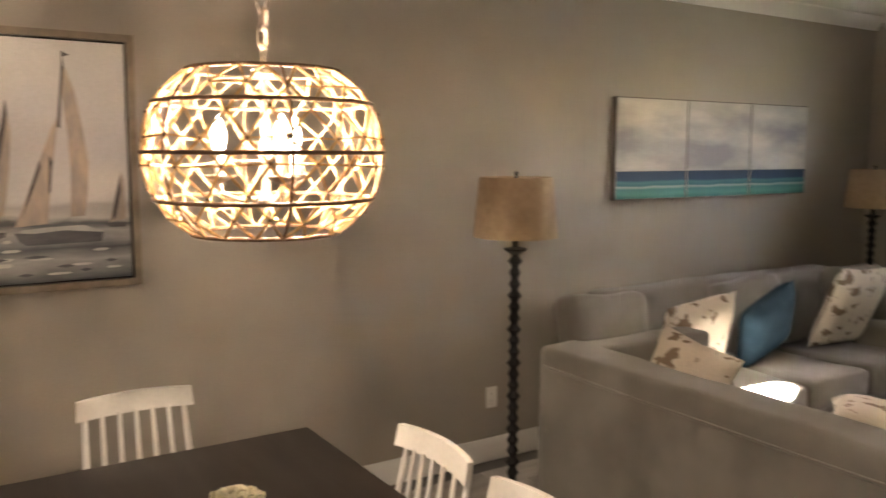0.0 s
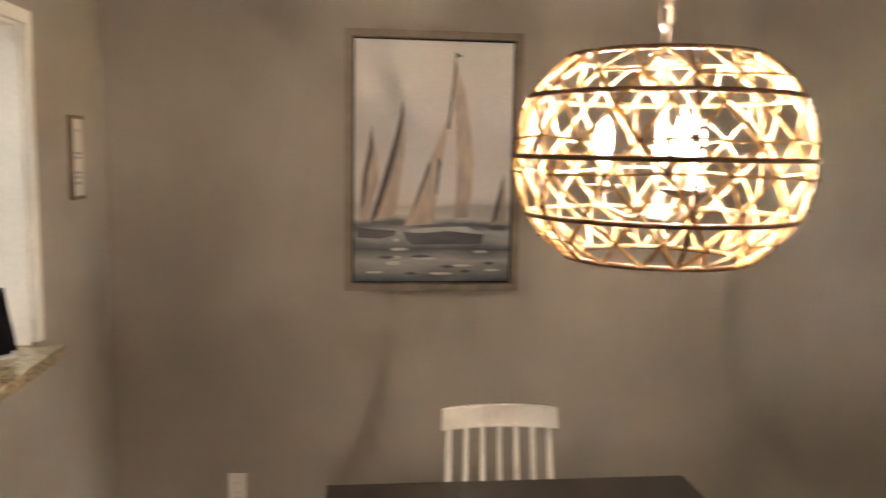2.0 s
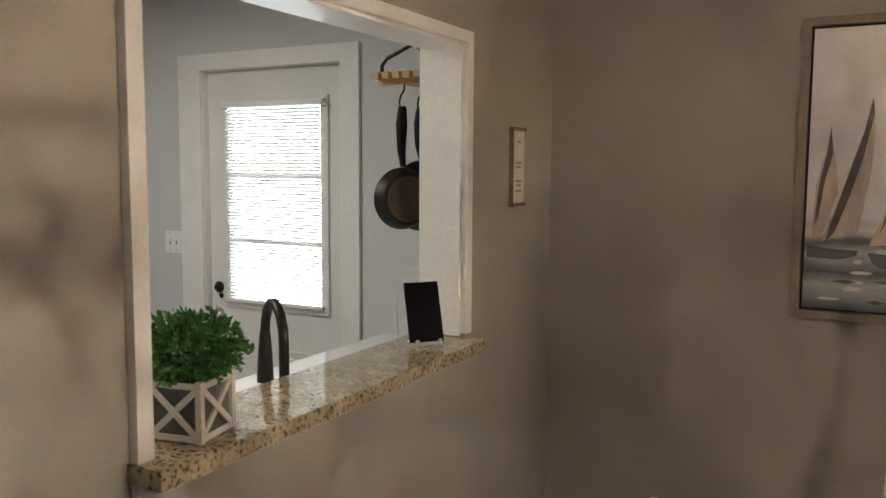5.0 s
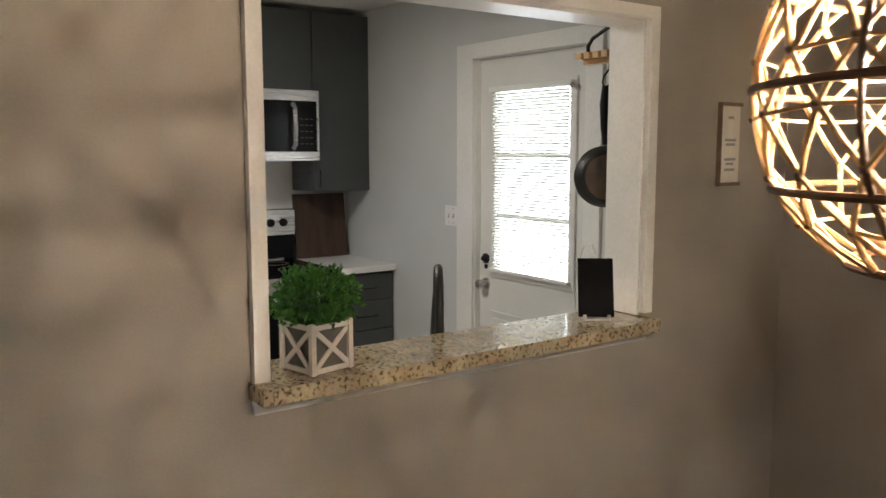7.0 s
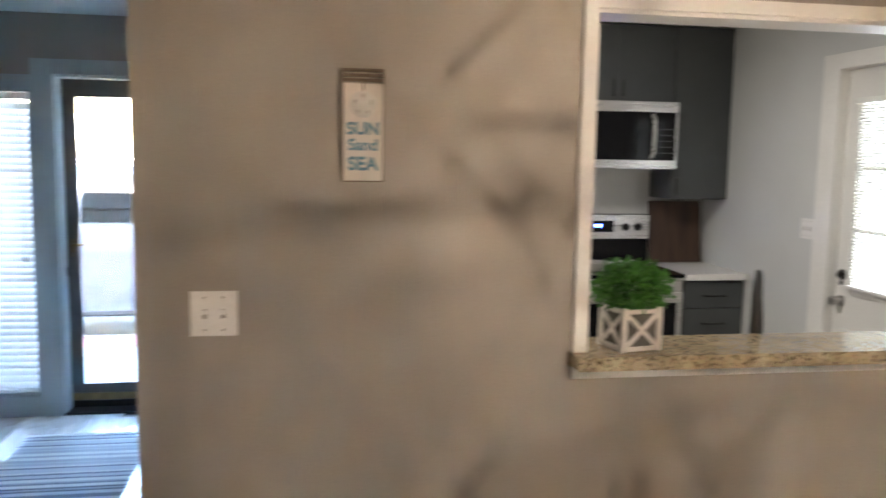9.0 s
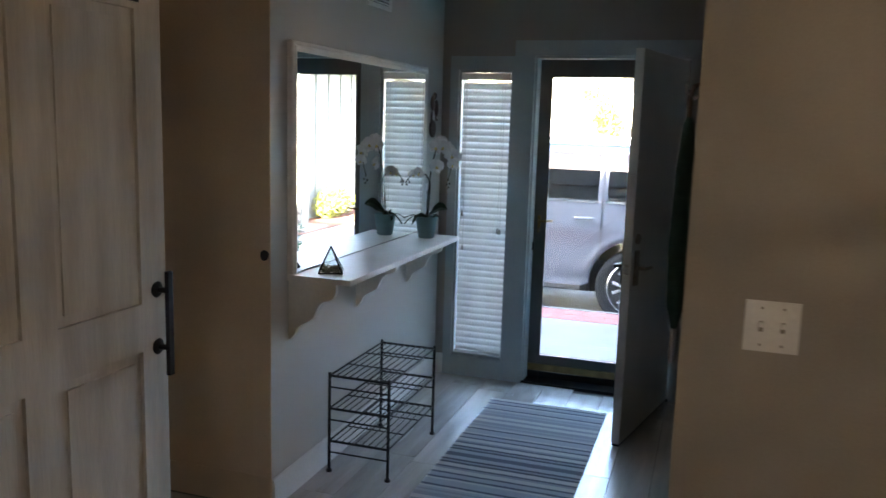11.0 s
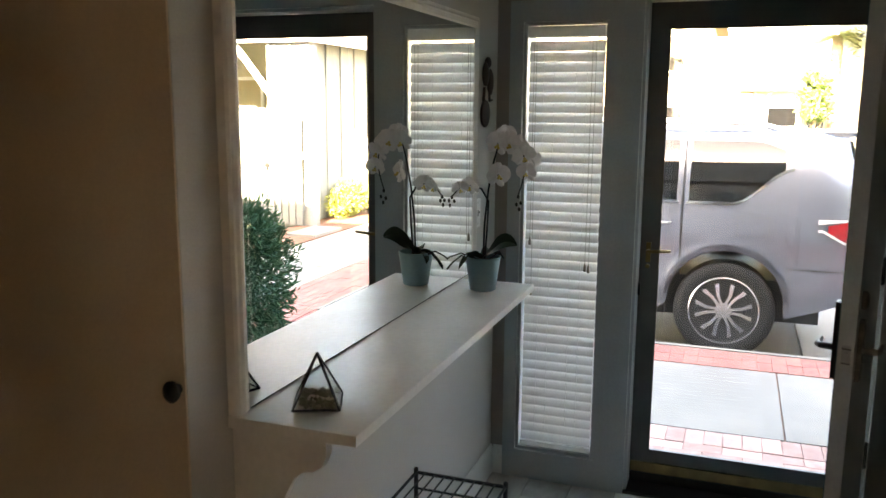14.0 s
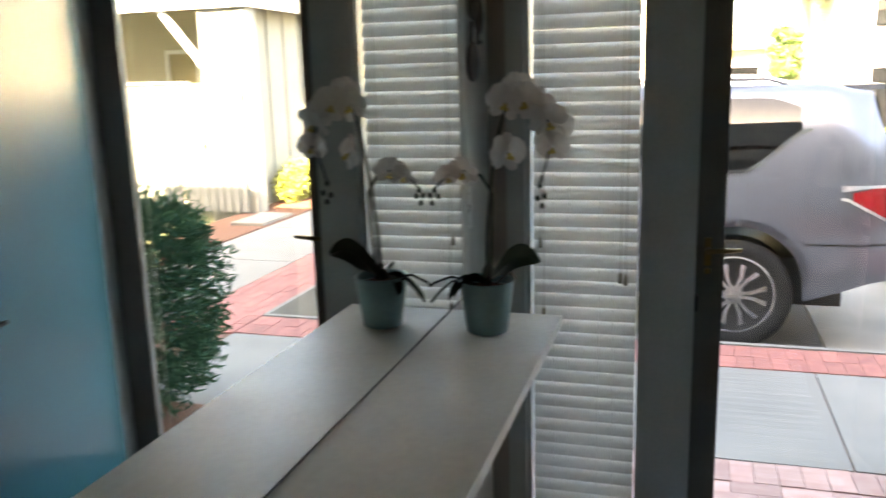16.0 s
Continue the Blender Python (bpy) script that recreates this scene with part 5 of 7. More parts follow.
flowers = thing("flower_bowl", "low bowl of cream artificial flowers on the table", "flowers", pose(1.475, 2.13, 0.752))
bm = bmesh.new()
lathe(bm, [(0.0, 0.0), (0.04, 0.0), (0.045, 0.004), (0.075, 0.04), (0.078, 0.045), (0.07, 0.043), (0.04, 0.01), (0.0, 0.008)], 24)
part("bowl", bm, WHITE_WOOD, flowers)
rng = random.Random(5)
CREAM_PETAL = material("cream_petal", (0.70, 0.64, 0.42), (0.78, 0.74, 0.58), 0.7, scale=30)
for i in range(16):
    a, r = i * 2.4, 0.062 * math.sqrt((i + 0.5) / 16)
    bm = bmesh.new()
    for p in range(9):
        t = p * 2.4
        s = 0.006 + 0.0016 * p
        bmesh.ops.create_icosphere(bm, subdivisions=1, radius=1.0, matrix=pose(r * math.cos(a) + s * 0.9 * math.cos(t), r * math.sin(a) + s * 0.9 * math.sin(t), 0.05 + 0.03 * (1 - r / 0.07) - 0.001 * p, 0, 40, math.degrees(t)) @ Matrix.Diagonal((0.004, 0.011, 0.012, 1)))
    part("bloom", bm, CREAM_PETAL, flowers)

# ---------------------------------------------------------------- living room


def floor_lamp(m, label):
    fl = thing("floor_lamp", label, "floor lamp", m, "pair of floor lamps")
    prof = [(0.0, 0.0), (0.14, 0.0), (0.145, 0.012), (0.12, 0.03), (0.05, 0.05), (0.03, 0.07), (0.024, 0.09)]
    bm = bmesh.new()
    lathe(bm, prof, 28)
    part("base", bm, BLACK_METAL, fl)
    prof, z, k = [(0.02, 0.085)], 0.10, 0
    while z < 1.23:
        prof += [(0.017, z), (0.027 if k % 3 else 0.033, z + 0.022), (0.017, z + 0.044)]
        z, k = z + 0.052, k + 1
    prof += [(0.018, z), (0.05, z + 0.02), (0.052, z + 0.027), (0.016, z + 0.035), (0.012, 1.32)]
    bm = bmesh.new()
    lathe(bm, prof, 18)
    part("turned_pole", bm, EBONY, fl, "black knobbly turned pole")
    bm = bmesh.new()
    lathe(bm, [(0.190, 1.325), (0.162, 1.590), (0.159, 1.590), (0.187, 1.325)], 40)
    part("shade", bm, BURLAP, fl, "tan burlap drum shade")
    bm = bmesh.new()
    tube(bm, [(0, 0, 1.25), (0, 0, 1.60)], 0.004, 8)
    for a in (0, 2.09, 4.19):
        tube(bm, [(0, 0, 1.582), (0.152 * math.cos(a), 0.152 * math.sin(a), 1.582)], 0.002, 5)
    part("harp", bm, BLACK_METAL, fl)
    bm = bmesh.new()
    lathe(bm, [(0.0, 1.585), (0.012, 1.588), (0.006, 1.597), (0.011, 1.608), (0.0, 1.62)], 12)
    part("finial", bm, BLACK_METAL, fl)
    return fl


near_lamp = floor_lamp(pose(3.07, 3.02, 0), "black turned floor lamp with a tan burlap shade, unlit")
copy_thing(near_lamp, pose(6.42, 3.30, 0))


def soft_block(bm, x0, x1, y0, y1, z0, z1, r, cuts=9, sag=0.012, seed=0.0):
    """An upholstered block: rounded all over, its faces a little uneven."""
    bmesh.ops.create_cube(bm, size=2.0)
    bmesh.ops.subdivide_edges(bm, edges=bm.edges[:], cuts=cuts, use_grid_fill=True)
    c, h = Vector(((x0 + x1) / 2, (y0 + y1) / 2, (z0 + z1) / 2)), Vector(((x1 - x0) / 2, (y1 - y0) / 2, (z1 - z0) / 2))
    for v in bm.verts:
        q = Vector([math.sin(a * math.pi / 2) * b for a, b in zip(v.co, h)])
        inner = Vector([max(-(b - r), min(b - r, a)) for a, b in zip(q, h)])
        d = q - inner
        w = noise.noise(Vector((q.x * 3.1 + seed, q.y * 3.1, q.z * 3.1))) * sag
        v.co = c + inner + d.normalized() * (r + w)


def sofa(m, width, seats, label, depth=0.95, back_h=0.84, arm_h=0.64, arm_w=0.2, puff=0.0, edge=0.07):
    so = thing("sofa", label, "sofa", m, "sofas in the living room")
    h = width / 2
    bm = boxes((-h + 0.02, h - 0.02, -depth / 2 + 0.04, depth / 2 - 0.02, 0.07, 0.30))
    soften(bm, 0.02, 4)
    part("base", bm, LINEN, so)
    bm = bmesh.new()
    soft_block(bm, -h, h, -depth / 2, -depth / 2 + 0.22, 0.07, back_h, edge, 16)
    part("back", bm, LINEN, so, smooth=70)
    bm = bmesh.new()
    z = back_h - 0.085
    tube(bm, [(-h + 0.01, -depth / 2 + 0.2, z), (-h + 0.012, -depth / 2 + 0.03, z), (-h + 0.06, -depth / 2 - 0.002, z), (-h / 2, -depth / 2 - 0.004, z - 0.004), (h / 2, -depth / 2 - 0.004, z - 0.004), (h - 0.06, -depth / 2 - 0.002, z), (h - 0.012, -depth / 2 + 0.03, z), (h - 0.01, -depth / 2 + 0.2, z)], 0.006, 6)
    part("welt_seam", bm, LINEN, so)
    for x in (-1, 1):
        bm = bmesh.new()
        soft_block(bm, min(x * h, x * (h - arm_w)), max(x * h, x * (h - arm_w)), -depth / 2 + 0.17, depth / 2, 0.07, arm_h, edge, 10, seed=x * 3.0)
        part("arm", bm, LINEN, so, smooth=70)
    w = (width - 2 * arm_w) / seats
    for i in range(seats):
        cx = -h + arm_w + w * (i + 0.5)
        bm = bmesh.new()
        soft_block(bm, cx - w / 2 + 0.004, cx + w / 2 - 0.004, -depth / 2 + 0.24, depth / 2 + 0.01, 0.295, 0.475, 0.05, 10, 0.02, i * 2.0)
        part("seat_cushion", bm, LINEN, so, smooth=70)
        bm = bmesh.new()
        soft_block(bm, cx - w / 2 + 0.005, cx + w / 2 - 0.005, -0.09, 0.09, -0.22, 0.22, 0.07, 10, 0.03, i * 5.0 + 1)
        bmesh.ops.rotate(bm, verts=bm.verts[:], cent=(0, 0, 0), matrix=Matrix.Rotation(radians(12), 3, "X"))
        bmesh.ops.translate(bm, verts=bm.verts[:], vec=(cx, -depth / 2 + 0.30, 0.70 + puff))
        part("back_cushion", bm, LINEN, so, smooth=70)
    for x in (-h + 0.08, h - 0.08):
        for y in (-depth / 2 + 0.08, depth / 2 - 0.08):
            bm = bmesh.new()
            lathe(bm, [(0.018, 0.0), (0.024, 0.08)], 12, (x, y, 0))
            part("foot", bm, WALNUT, so)
    return so


sofa(pose(5.09, 3.13, 0, 0, 0, 180), 2.2, 3, "oatmeal linen three-seat sofa along the wall", 0.95, 0.925, 0.61, 0.22, 0.02)
sofa(pose(3.48, 1.83, 0, 0, 0, -90), 1.94, 2, "oatmeal linen loveseat with its back to the dining table", 0.92, 0.885, 0.872, 0.18, -0.12, 0.035)

FLORAL = banded("shell_print_cloth", [(-0.3, (0.60, 0.54, 0.45)), (-0.1, (0.62, 0.57, 0.48)), (0.05, (0.58, 0.52, 0.43)), (0.3, (0.62, 0.56, 0.47))], wobble=0.1, rough=0.9, bump=0.5)
fn, fl = FLORAL.node_tree.nodes, FLORAL.node_tree.links
vo, vr, vm, vt = fn.new("ShaderNodeTexVoronoi"), fn.new("ShaderNodeValToRGB"), fn.new("ShaderNodeMix"), fn.new("ShaderNodeTexCoord")
vo.feature = "SMOOTH_F1"
vo.inputs["Scale"].default_value = 11.0
wob, wadd = fn.new("ShaderNodeTexNoise"), fn.new("ShaderNodeVectorMath")
wob.inputs["Scale"].default_value = 22.0
wadd.operation, wadd.inputs[1].default_value = "MULTIPLY_ADD", (0.12, 0.12, 0.12)
fl.new(vt.outputs["Object"], wob.inputs["Vector"])
fl.new(wob.outputs["Color"], wadd.inputs[0])
fl.new(vt.outputs["Object"], wadd.inputs[2])
fl.new(wadd.outputs[0], vo.inputs["Vector"])
vr.color_ramp.elements[0].position, vr.color_ramp.elements[0].color = 0.26, (1, 1, 1, 1)
vr.color_ramp.elements[1].position, vr.color_ramp.elements[1].color = 0.34, (0, 0, 0, 1)
fl.new(vo.outputs["Distance"], vr.inputs[0])
vm.data_type = "RGBA"
vm.inputs["B"].default_value = (0.13, 0.075, 0.04, 1)
mul = fn.new("ShaderNodeMath")
mul.operation, mul.inputs[1].default_value = "MULTIPLY", 0.85
fl.new(vr.outputs[0], mul.inputs[0])
fl.new(mul.outputs[0], vm.inputs["Factor"])
fh = next(k for k in fn if k.type == "HUE_SAT")
fl.new(fh.outputs[0], vm.inputs["A"])
fl.new(vm.outputs["Result"], fn["Principled BSDF"].inputs["Base Color"])


def throw_pillow(m, mat, label, size=0.46):
    bm = bmesh.new()
    bmesh.ops.create_grid(bm, x_segments=16, y_segments=16, size=0.5)
    top = list(bm.verts)
    geo = bmesh.ops.duplicate(bm, geom=bm.verts[:] + bm.edges[:] + bm.faces[:])["geom"]
    low = {g for g in geo if isinstance(g, bmesh.types.BMVert)}
    for v in bm.verts:
        x, y = v.co.x * 2, v.co.y * 2
        f = max(0.0, (1 - x ** 4) * (1 - y ** 4)) ** 0.6
        pinch = 1 - 0.07 * (1 - abs(x * y)) * max(abs(x), abs(y)) ** 3
        v.co = Vector((v.co.x * size * pinch, v.co.y * size * pinch, (-1 if v in low else 1) * (0.078 * f + 0.002)))
    bmesh.ops.remove_doubles(bm, verts=bm.verts[:], dist=0.0041)
    ob = tagged(part("throw_pillow", bm, mat), label, "pillow", "throw pillows on the sofas")
    ob.matrix_basis = m
    return ob


throw_pillow(pose(4.27, 3.0, 0.73, 70, 8, 172), FLORAL, "cream shell-print throw pillow leaning on the sofa")
throw_pillow(pose(4.87, 3.0, 0.72, 68, 24, 176), BLUE_CLOTH, "slate blue throw pillow standing on its corner", 0.44)
throw_pillow(pose(5.78, 3.05, 0.73, 70, -3, 182), FLORAL, "large cream shell-print throw pillow leaning on the sofa", 0.56)
throw_pillow(pose(3.60, 2.50, 0.70, 66, 14, -80), FLORAL, "cream shell-print throw pillow on the loveseat", 0.40)
throw_pillow(pose(4.42, 2.02, 0.50, 8, 4, 30), FLORAL, "cream shell-print cushion lying on the ottoman", 0.5)
ott = thing("ottoman", "low oatmeal upholstered ottoman before the sofas", "ottoman", pose(4.62, 1.95, 0))
bm = boxes((-0.45, 0.45, -0.35, 0.35, 0.06, 0.42))
soften(bm, 0.05, 4)
part("body", bm, LINEN, ott)
for x in (-0.38, 0.38):
    for y in (-0.28, 0.28):
        bm = bmesh.new()
        lathe(bm, [(0.02, 0.0), (0.026, 0.065)], 12, (x, y, 0))
        part("foot", bm, WALNUT, ott)
# unseen opening; size and height chosen to shape the sun patch on the sofa
window_2 = thing("window_2", "unseen framed opening in the east wall, sized for the sun patch", "window", kind="structure")
part("window_frame", boxes((EAST - 0.02, EAST + 0.1, 1.96, 2.02, 1.88, 2.41), (EAST - 0.02, EAST + 0.1, 2.42, 2.48, 1.88, 2.41), (EAST - 0.02, EAST + 0.1, 2.02, 2.42, 2.35, 2.41), (EAST - 0.02, EAST + 0.1, 2.02, 2.42, 1.88, 1.94)), TRIM, window_2)

# ---------------------------------------------------------------- kitchen
door_k = thing("door_2", "white glazed kitchen back door with a mini blind", "door", pose(0, NORTH + 0.035, 0), kind="structure")
KX0, KX1, KT = -1.855, -1.015, 2.125
GX0, GX1, GZ0, GZ1 = -1.735, -1.125, 0.985, 1.96
part("slab", boxes((KX0, GX0, 0, 0.045, 0.01, KT), (GX1, KX1, 0, 0.045, 0.01, KT), (GX0, GX1, 0, 0.045, GZ1, KT), (GX0, GX1, 0, 0.045, 0.01, GZ0)), DOOR_WHITE, door_k)
part("glazing_frame", boxes((GX0 - 0.02, GX0 + 0.02, -0.014, 0.0, GZ0 - 0.03, GZ1 + 0.03), (GX1 - 0.02, GX1 + 0.02, -0.014, 0.0, GZ0 - 0.03, GZ1 + 0.03), (GX0 + 0.02, GX1 - 0.02, -0.014, 0.0, GZ1 - 0.01, GZ1 + 0.03), (GX0 + 0.02, GX1 - 0.02, -0.014, 0.0, GZ0 - 0.03, GZ0 + 0.01), bevel=0.003), DOOR_WHITE, door_k)
pane = part("pane", boxes((GX0, GX1, 0.02, 0.026, GZ0, GZ1)), PANE, door_k)
pane.visible_shadow = False
part("muntin", boxes((GX0, GX1, 0.01, 0.035, 1.60, 1.625), (GX0, GX1, 0.01, 0.035, 1.28, 1.30)), DOOR_WHITE, door_k)
for x0, x1 in ((-1.73, -1.48), (-1.38, -1.13)):
    part("raised_panel", boxes((x0, x1, -0.008, 0.0, 0.2, 0.72), bevel=0.006), DOOR_WHITE, door_k)
    part("panel_bead", boxes((x0 - 0.03, x1 + 0.03, -0.010, 0.0, 0.745, 0.76), bevel=0.003), DOOR_WHITE, door_k)
for z in (0.30, 1.03, 1.89):
    part("hinge", boxes((KX1 - 0.004, KX1 + 0.006, -0.008, 0.0, z - 0.05, z + 0.05), bevel=0.001), BLACK_METAL, door_k)
bm = bmesh.new()
lathe(bm, [(0.0, -0.066), (0.02, -0.064), (0.028, -0.052), (0.026, -0.04), (0.012, -0.03), (0.012, -0.01), (0.032, -0.008), (0.032, 0.0)], 24, (-1.80, 0, 0.905), "y")
part("knob", bm, STEEL, door_k, "satin steel knob")
bm = bmesh.new()
lathe(bm, [(0.0, -0.03), (0.014, -0.028), (0.016, -0.014), (0.028, -0.010), (0.028, 0.0)], 24, (-1.80, 0, 1.045), "y")
part("deadbolt", bm, BLACK_METAL, door_k)
structure("trim_kitchen_door_casing", boxes((-2.005, -1.862, NORTH - 0.02, NORTH, 0, 2.13), (-1.008, -0.905, NORTH - 0.02, NORTH, 0, 2.13), (-2.005, -0.905, NORTH - 0.02, NORTH, 2.13, 2.21), bevel=0.004), TRIM, "white kitchen door casing", "casing")
structure("trim_kitchen_jamb", boxes((-1.8645, -1.857, NORTH, NORTH + 0.15, 0, 2.134), (-1.013, -1.0055, NORTH, NORTH + 0.15, 0, 2.134), (-1.857, -1.013, NORTH, NORTH + 0.15, 2.127, 2.134)), TRIM, "white kitchen door jamb", "casing")
VANE = material("white_mini_blind_slat", (0.80, 0.80, 0.77), (0.76, 0.76, 0.73), 0.5, scale=10)
translucent(VANE, 0.5, (0.9, 0.9, 0.86))
mb = thing("mini_blind", "white mini blind lowered over the door glass", "blind", pose(0, NORTH + 0.010, 0))
part("headrail", boxes((GX0 - 0.01, GX1 + 0.01, -0.012, 0.012, 1.945, 1.972), bevel=0.003), VANE, mb)
part("bottom_rail", boxes((GX0, GX1, -0.012, 0.010, 0.985, 1.0), bevel=0.003), TRIM, mb)
bm = bmesh.new()
box(bm, -0.29, 0.29, -0.010, 0.010, -0.0004, 0.0004)
vane_mesh = mesh_of("slat", bm, VANE, 0)
for i in range(58):
    piece("slat", vane_mesh, mb, pose((GX0 + GX1) / 2, -0.002, 1.012 + i * 0.0161, -28, 0, 0))
for z in (0.998, 1.935):
    bm = bmesh.new()
    lathe(bm, [(0.0, -0.006), (0.014, -0.004), (0.014, 0.0)], 12, (GX0 - 0.02 if z < 1.5 else GX1 + 0.015, -0.012, z + 0.01), "y")
    part("hold_down", bm, BLACK_METAL if z < 1.5 else PEWTER, mb)


def base_unit(name, m, w, d, drawers, label):
    u = thing(name, label, "cabinet", m)
    part("carcass", boxes((0, d - 0.02, 0, w, 0.10, 0.875)), CHARCOAL, u)
    part("toe_kick", boxes((0, d - 0.08, 0, w, 0.0, 0.10)), BLACK_PLASTIC, u)
    z = 0.86
    for hgt in drawers:
        fr = part("drawer_front", boxes((d - 0.02, d, 0.006, w - 0.006, z - hgt + 0.006, z), bevel=0.002), CHARCOAL, u)
        bm = bmesh.new()
        tube(bm, [(d, w / 2 - 0.07, z - hgt / 2), (d + 0.028, w / 2 - 0.07, z - hgt / 2), (d + 0.028, w / 2 + 0.07, z - hgt / 2), (d, w / 2 + 0.07, z - hgt / 2)], 0.005, 6)
        part("handle", bm, BLACK_METAL, fr)
        z -= hgt
    return u


base_unit("base_cabinet", pose(WEST_K, 3.245, 0), 0.42, 0.63, (0.17, 0.19, 0.38), "charcoal base cabinet with three drawers beside the range")
base_unit("base_cabinet", pose(WEST_K, 1.9, 0), 0.565, 0.63, (0.17, 0.58), "charcoal base cabinet beside the range")
east_run = base_unit("sink_cabinet", pose(-0.131, 3.67, 0, 0, 0, 180), 2.6, 0.60, (0.17, 0.58), "charcoal sink cabinet under the hatch")
part_top = tagged(part("worktop", boxes((WEST_K + 0.001, WEST_K + 0.655, 3.243, NORTH - 0.001, 0.876, 0.915), bevel=0.003), QUARTZ), "white quartz worktop beside the range", "worktop")
tagged(part("worktop", boxes((WEST_K + 0.001, WEST_K + 0.655, 1.9, 2.467, 0.876, 0.915), bevel=0.003), QUARTZ), "white quartz worktop beside the range", "worktop")
tagged(part("worktop", boxes((-0.78, -0.132, 1.07, NORTH - 0.001, 0.876, 0.915), bevel=0.003), QUARTZ), "white quartz worktop under the hatch", "worktop")


def upper_unit(y0, y1, z0, z1, doors, label, handle_low=True):
    u = thing("wall_cabinet", label, "cabinet", pose(WEST_K, y0, z0), "charcoal wall cabinets")
    w, h, d = y1 - y0, z1 - z0, 0.33
    part("carcass", boxes((0.001, d - 0.02, 0, w, 0, h)), CHARCOAL, u)
    for i in range(doors):
        a, b = w * i / doors + 0.002, w * (i + 1) / doors - 0.002
        dr = part("door", boxes((d - 0.02, d, a, b, 0.002, h - 0.002), bevel=0.002), CHARCOAL, u)
        yh = a + 0.03 if (i or doors == 1) else b - 0.03
        bm = bmesh.new()
        tube(bm, [(d, yh, 0.03), (d + 0.025, yh, 0.03), (d + 0.025, yh, 0.14), (d, yh, 0.14)], 0.005, 6)
        part("handle", bm, BLACK_METAL, dr)
    return u


upper_unit(3.262, 3.668, 1.375, 2.50, 1, "tall charcoal wall cabinet in the corner")
upper_unit(2.472, 3.258, 2.008, 2.50, 2, "charcoal wall cabinet above the microwave")
upper_unit(1.9, 2.468, 1.375, 2.50, 1, "charcoal wall cabinet beside the microwave")

mw = thing("microwave", "stainless over-range microwave with black glass door", "microwave", pose(WEST_K, 2.474, 1.575))
part("body", boxes((0.001, 0.40, 0, 0.78, 0, 0.43), bevel=0.003), BLACK_METAL, mw)
part("top_trim", boxes((0.40, 0.425, 0, 0.78, 0.365, 0.43), bevel=0.003), STEEL, mw)
part("bottom_trim", boxes((0.40, 0.425, 0, 0.78, 0.0, 0.055), bevel=0.003), STEEL, mw)
part("door", boxes((0.40, 0.42, 0.0, 0.60, 0.056, 0.364), bevel=0.003), BLACK_GLASS, mw)
part("control_panel", boxes((0.40, 0.42, 0.602, 0.765, 0.056, 0.364), bevel=0.003), BLACK_GLASS, mw)
part("side_trim", boxes((0.40, 0.425, 0.766, 0.78, 0.056, 0.364), bevel=0.002), STEEL, mw)
bm = bmesh.new()
tube(bm, [(0.425, 0.605, 0.075), (0.455, 0.605, 0.10), (0.462, 0.605, 0.21), (0.455, 0.605, 0.32), (0.425, 0.605, 0.345)], 0.013, 10)
part("handle", bm, STEEL, mw)
PALE_INK = material("pale_key_print", (0.07, 0.072, 0.076), None, 0.5)
for i in range(5):
    for j in range(3):
        part("key", boxes((0.42, 0.4206, 0.655 + j * 0.032, 0.675 + j * 0.032, 0.10 + i * 0.038, 0.106 + i * 0.038)), PALE_INK, mw)

rg = thing("range", "stainless electric range with black glass top", "range", pose(WEST_K, 2.474, 0))
part("body", boxes((0.03, 0.64, 0, 0.76, 0.02, 0.895), bevel=0.003), STEEL, rg)
part("cooktop", boxes((0.03, 0.675, -0.002, 0.762, 0.896, 0.918), bevel=0.005), BLACK_GLASS, rg)
bg = part("backguard", boxes((0.004, 0.075, 0, 0.76, 0.92, 1.255), bevel=0.006), BLACK_GLASS, rg)
part("control_fascia", boxes((0.075, 0.088, 0.002, 0.758, 1.085, 1.25), bevel=0.004), STEEL, bg)
part("display", boxes((0.088, 0.0895, 0.27, 0.50, 1.13, 1.21)), BLACK_GLASS, bg)
part("clock_digits", boxes((0.0895, 0.0898, 0.37, 0.41, 1.165, 1.185)), glow("blue_clock_digits", (0.02, 0.06, 1.0), 1.5), bg)
for y in (0.06, 0.14, 0.585, 0.675):
    bm = bmesh.new()
    lathe(bm, [(0.027, 0.088), (0.026, 0.105), (0.02, 0.112), (0.0, 0.112)], 18, (0, y, 1.168), "x")
    part("knob", bm, BLACK_PLASTIC, bg)
part("oven_door", boxes((0.64, 0.672, 0.01, 0.75, 0.24, 0.80), bevel=0.004), STEEL, rg)
part("oven_window", boxes((0.672, 0.675, 0.05, 0.71, 0.26, 0.74)), BLACK_GLASS, rg)
bm = bmesh.new()
tube(bm, [(0.672, 0.06, 0.775), (0.72, 0.06, 0.775), (0.72, 0.70, 0.775), (0.672, 0.70, 0.775)], 0.012, 8)
part("oven_handle", bm, STEEL, rg)
part("drawer", boxes((0.64, 0.668, 0.01, 0.75, 0.04, 0.225), bevel=0.004), STEEL, rg)
for cy, cx, r in ((0.2, 0.22, 0.09), (0.56, 0.22, 0.075), (0.2, 0.5, 0.075), (0.56, 0.5, 0.10)):
    bm = bmesh.new()
    tube(bm, [(cx + r * math.cos(2 * math.pi * k / 32), cy + r * math.sin(2 * math.pi * k / 32), 0.9183) for k in range(32)], 0.0012, 4, closed=True)
    part("burner_ring", bm, PEWTER, rg)
skillet = thing("saucepan", "small stainless saucepan on the range", "pan", pose(WEST_K + 0.45, 2.72, 0.921))
bm = bmesh.new()
